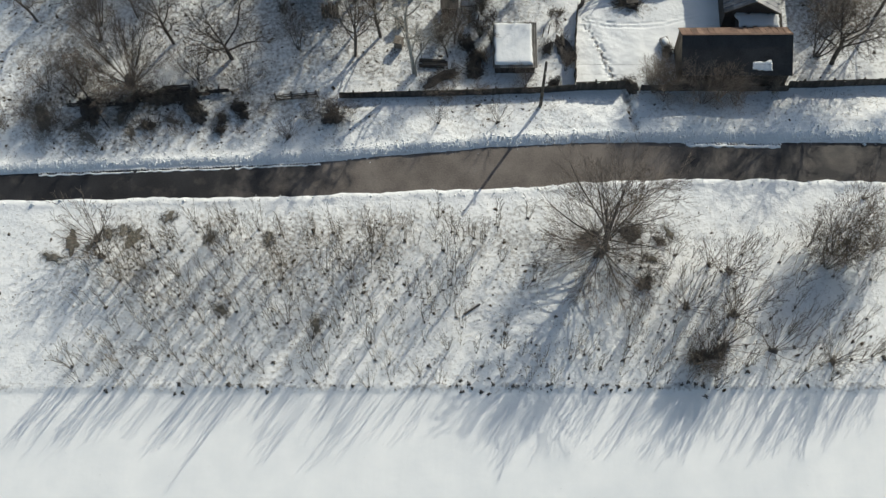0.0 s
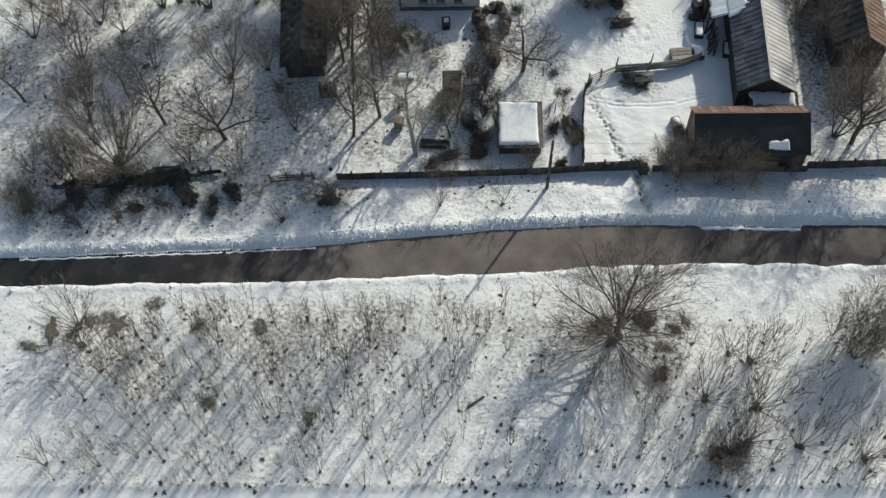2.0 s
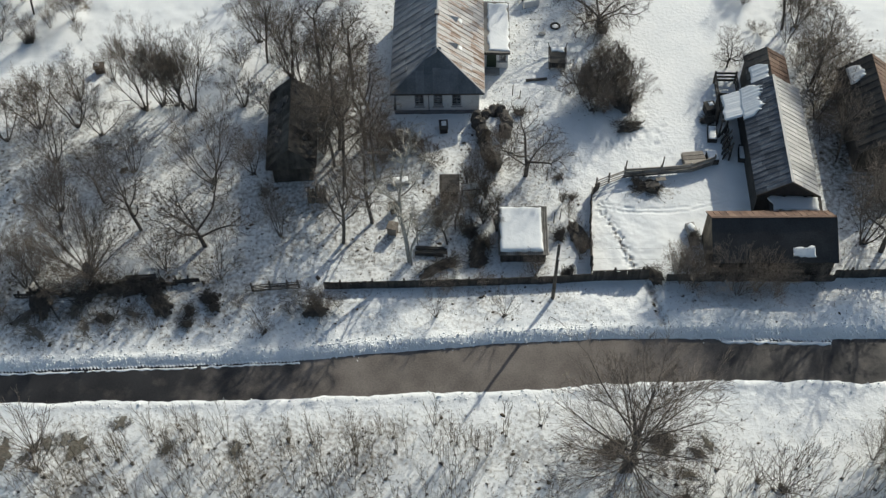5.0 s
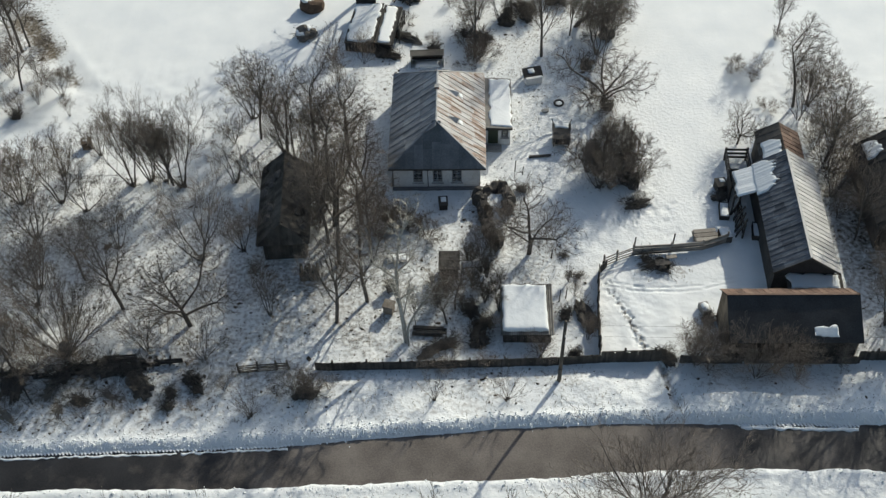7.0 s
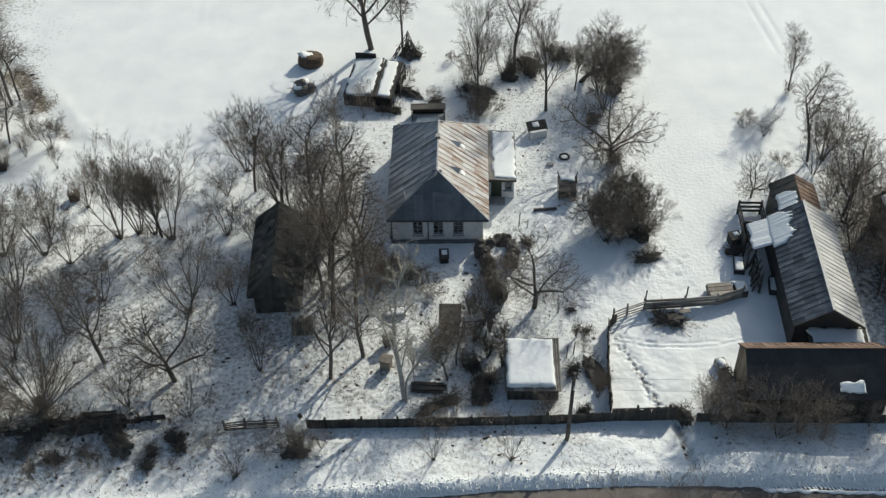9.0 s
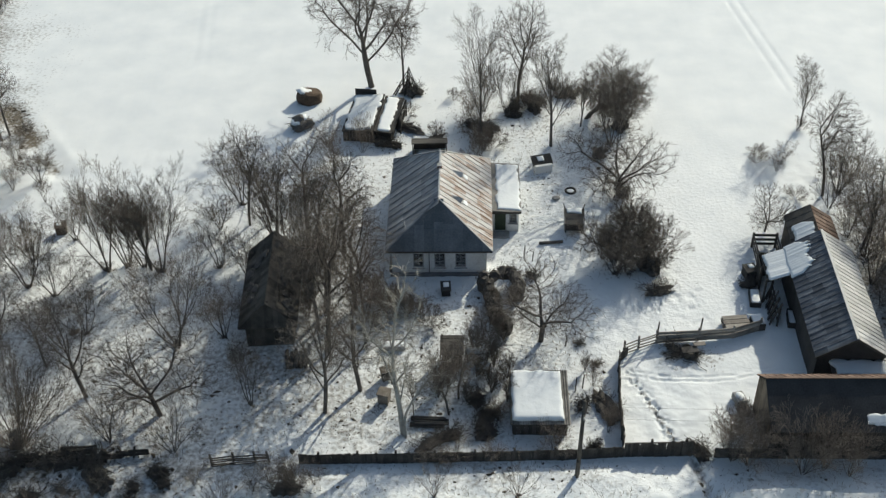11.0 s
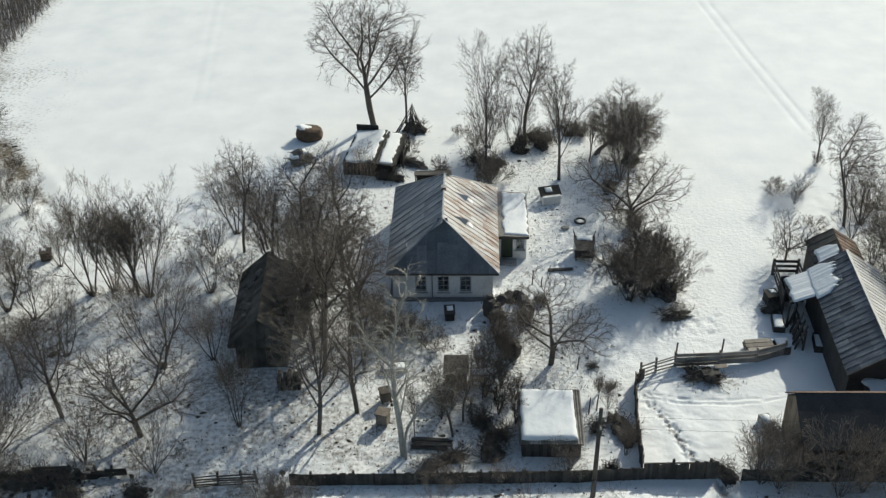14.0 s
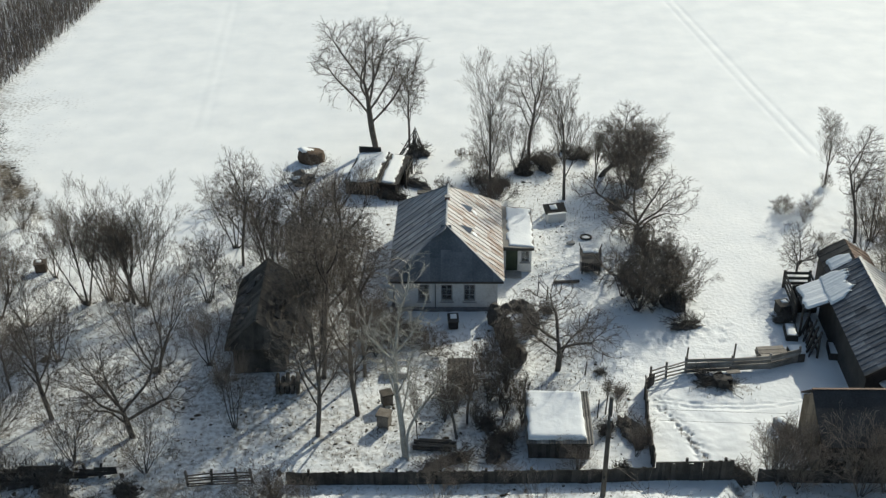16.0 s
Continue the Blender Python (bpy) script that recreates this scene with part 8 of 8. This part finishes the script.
def leaf_litter():
    """Fallen leaves and bits of twig on the snow under the trees, on the bank and on the slope."""
    rng = np.random.default_rng(39)
    n = 160000
    x, y = rng.uniform(-37, 34, n), rng.uniform(-24, 44, n)
    k = 0.65 * inside(x, -40, 9, 0.8) * inside(y, 1.2, 18, 1.0) + 0.9 * inside(x, -40, -8, 1.0) * inside(y, -4.2, 1.5, 0.5)
    k = k + 0.5 * inside(x, -28, 33, 1.0) * inside(y, -24, -10, 0.5) + 0.6 * inside(x, 0, 15, 1.0) * inside(y, 18, 44, 1.0) + 0.7 * inside(x, 28, 40, 0.5) * inside(y, 1, 26, 0.5)
    k = k * np.clip(4.5 * layers(x, y, 1.1, 61) - 2.15, 0, 1)
    keep = (rng.random(n) < k) & ~((y > road_south(x) - 0.2) & (y < road_north(x) + 0.5))
    x, y = x[keep][:22000], y[keep][:22000]
    z = ground_height(x, y) + 0.012
    n = len(x)
    a, w, l = rng.uniform(0, 6.28, n), rng.uniform(0.008, 0.024, n), rng.gamma(2.0, 0.016, n) + 0.012
    dx, dy = np.cos(a), np.sin(a)
    tilt = rng.uniform(0, 0.05, n)
    quad = np.stack([np.stack([x + dx * l * p - dy * w * q, y + dy * l * p + dx * w * q, z + tilt * (p + 1)], -1) for p, q in ((-1, -1), (1, -1), (1, 1), (-1, 1))], 1)
    me = bpy.data.meshes.new("leaf_litter")
    me.from_pydata(quad.reshape(-1, 3).tolist(), [], np.arange(4 * n).reshape(-1, 4).tolist())
    me.materials.append(M_LITTER)
    tagged(new("leaf_litter", me), "scattered dark fallen leaves and twigs on snow", "leaves", kind="stuff")


def leaf_clumps():
    """Dark sods, leaf clumps and root stubs that stick out of the thin snow."""
    rng = np.random.default_rng(49)
    n = 60000
    x, y = rng.uniform(-40, 40, n), rng.uniform(-24.4, 44, n)
    k = np.clip(ground_litter(x, y) * 1.6 - 0.12, 0, 1) ** 1.4 * np.clip(3.4 * layers(x, y, 1.7, 63) - 1.15, 0, 1)
    keep = (rng.random(n) < k) & ~((y > road_south(x) - 0.4) & (y < road_north(x) + 0.9))
    x, y = x[keep][:5200], y[keep][:5200]
    n = len(x)
    r = 0.03 + rng.gamma(1.5, 0.032, n)
    z = ground_height(x, y)
    shape = [(0, 0, 0.75), (0.55, 0.1, 0.45), (0.1, 0.6, 0.4), (-0.55, 0.05, 0.5), (0.0, -0.55, 0.4)] + [(math.cos(a), math.sin(a), -0.15) for a in (0.3, 1.3, 2.2, 3.3, 4.2, 5.4)]
    tri = [(0, 1, 2), (0, 2, 3), (0, 3, 4), (0, 4, 1), (1, 5, 6), (1, 6, 2), (2, 6, 7), (2, 7, 3), (3, 7, 8), (3, 8, 9), (3, 9, 4), (4, 9, 10), (4, 10, 1), (1, 10, 5)]
    a = rng.uniform(0, 6.28, n)
    p = np.array(shape)[None] * (r[:, None, None] * rng.uniform(0.3, 1.9, (n, 11, 3)))
    p = p * np.array((1.0, 0.6, 0.55))
    q = np.stack([p[..., 0] * np.cos(a)[:, None] - p[..., 1] * np.sin(a)[:, None], p[..., 0] * np.sin(a)[:, None] + p[..., 1] * np.cos(a)[:, None], p[..., 2]], -1)
    v = q + np.stack([x, y, z], -1)[:, None]
    f = np.array(tri)[None] + 11 * np.arange(n)[:, None, None]
    me = bpy.data.meshes.new("leaf_clumps")
    me.from_pydata(v.reshape(-1, 3).tolist(), [], f.reshape(-1, 3).tolist())
    me.materials.append(M_LITTER)
    tagged(new("leaf_clumps", me), "dark sods and leaf clumps showing through thin snow", "leaves", kind="stuff")


dry_grass()
leaf_litter()
leaf_clumps()
clods()
far_scrub()
tuft = thing("grass_tussock", "small dark grass tussock poking out of the snow", "tussock", group="grass tussocks on the slope")
tussock(tuft, 0.12, 901)
rng = random.Random(902)
first = True
for i in range(120):
    x, y = (rng.uniform(1, 20), -24.1 + rng.gauss(0, 0.35)) if i < 34 else (rng.uniform(-28, 33), rng.uniform(-24.3, -12.5)) if i < 105 else (rng.uniform(-30, 0), -24.2 + rng.gauss(0, 0.3))
    k = rng.uniform(0.6, 1.6)
    m = pose(x, y, gz(x, y) - 0.03, 0, 0, rng.uniform(0, 360)) @ Matrix.Diagonal((k, k, k, 1))
    if first:
        tuft.matrix_basis = m
        first = False
    else:
        c = copy_thing(tuft, pose(x, y, gz(x, y) - 0.03, 0, 0, rng.uniform(0, 360)))
        c.scale = (k, k, k)
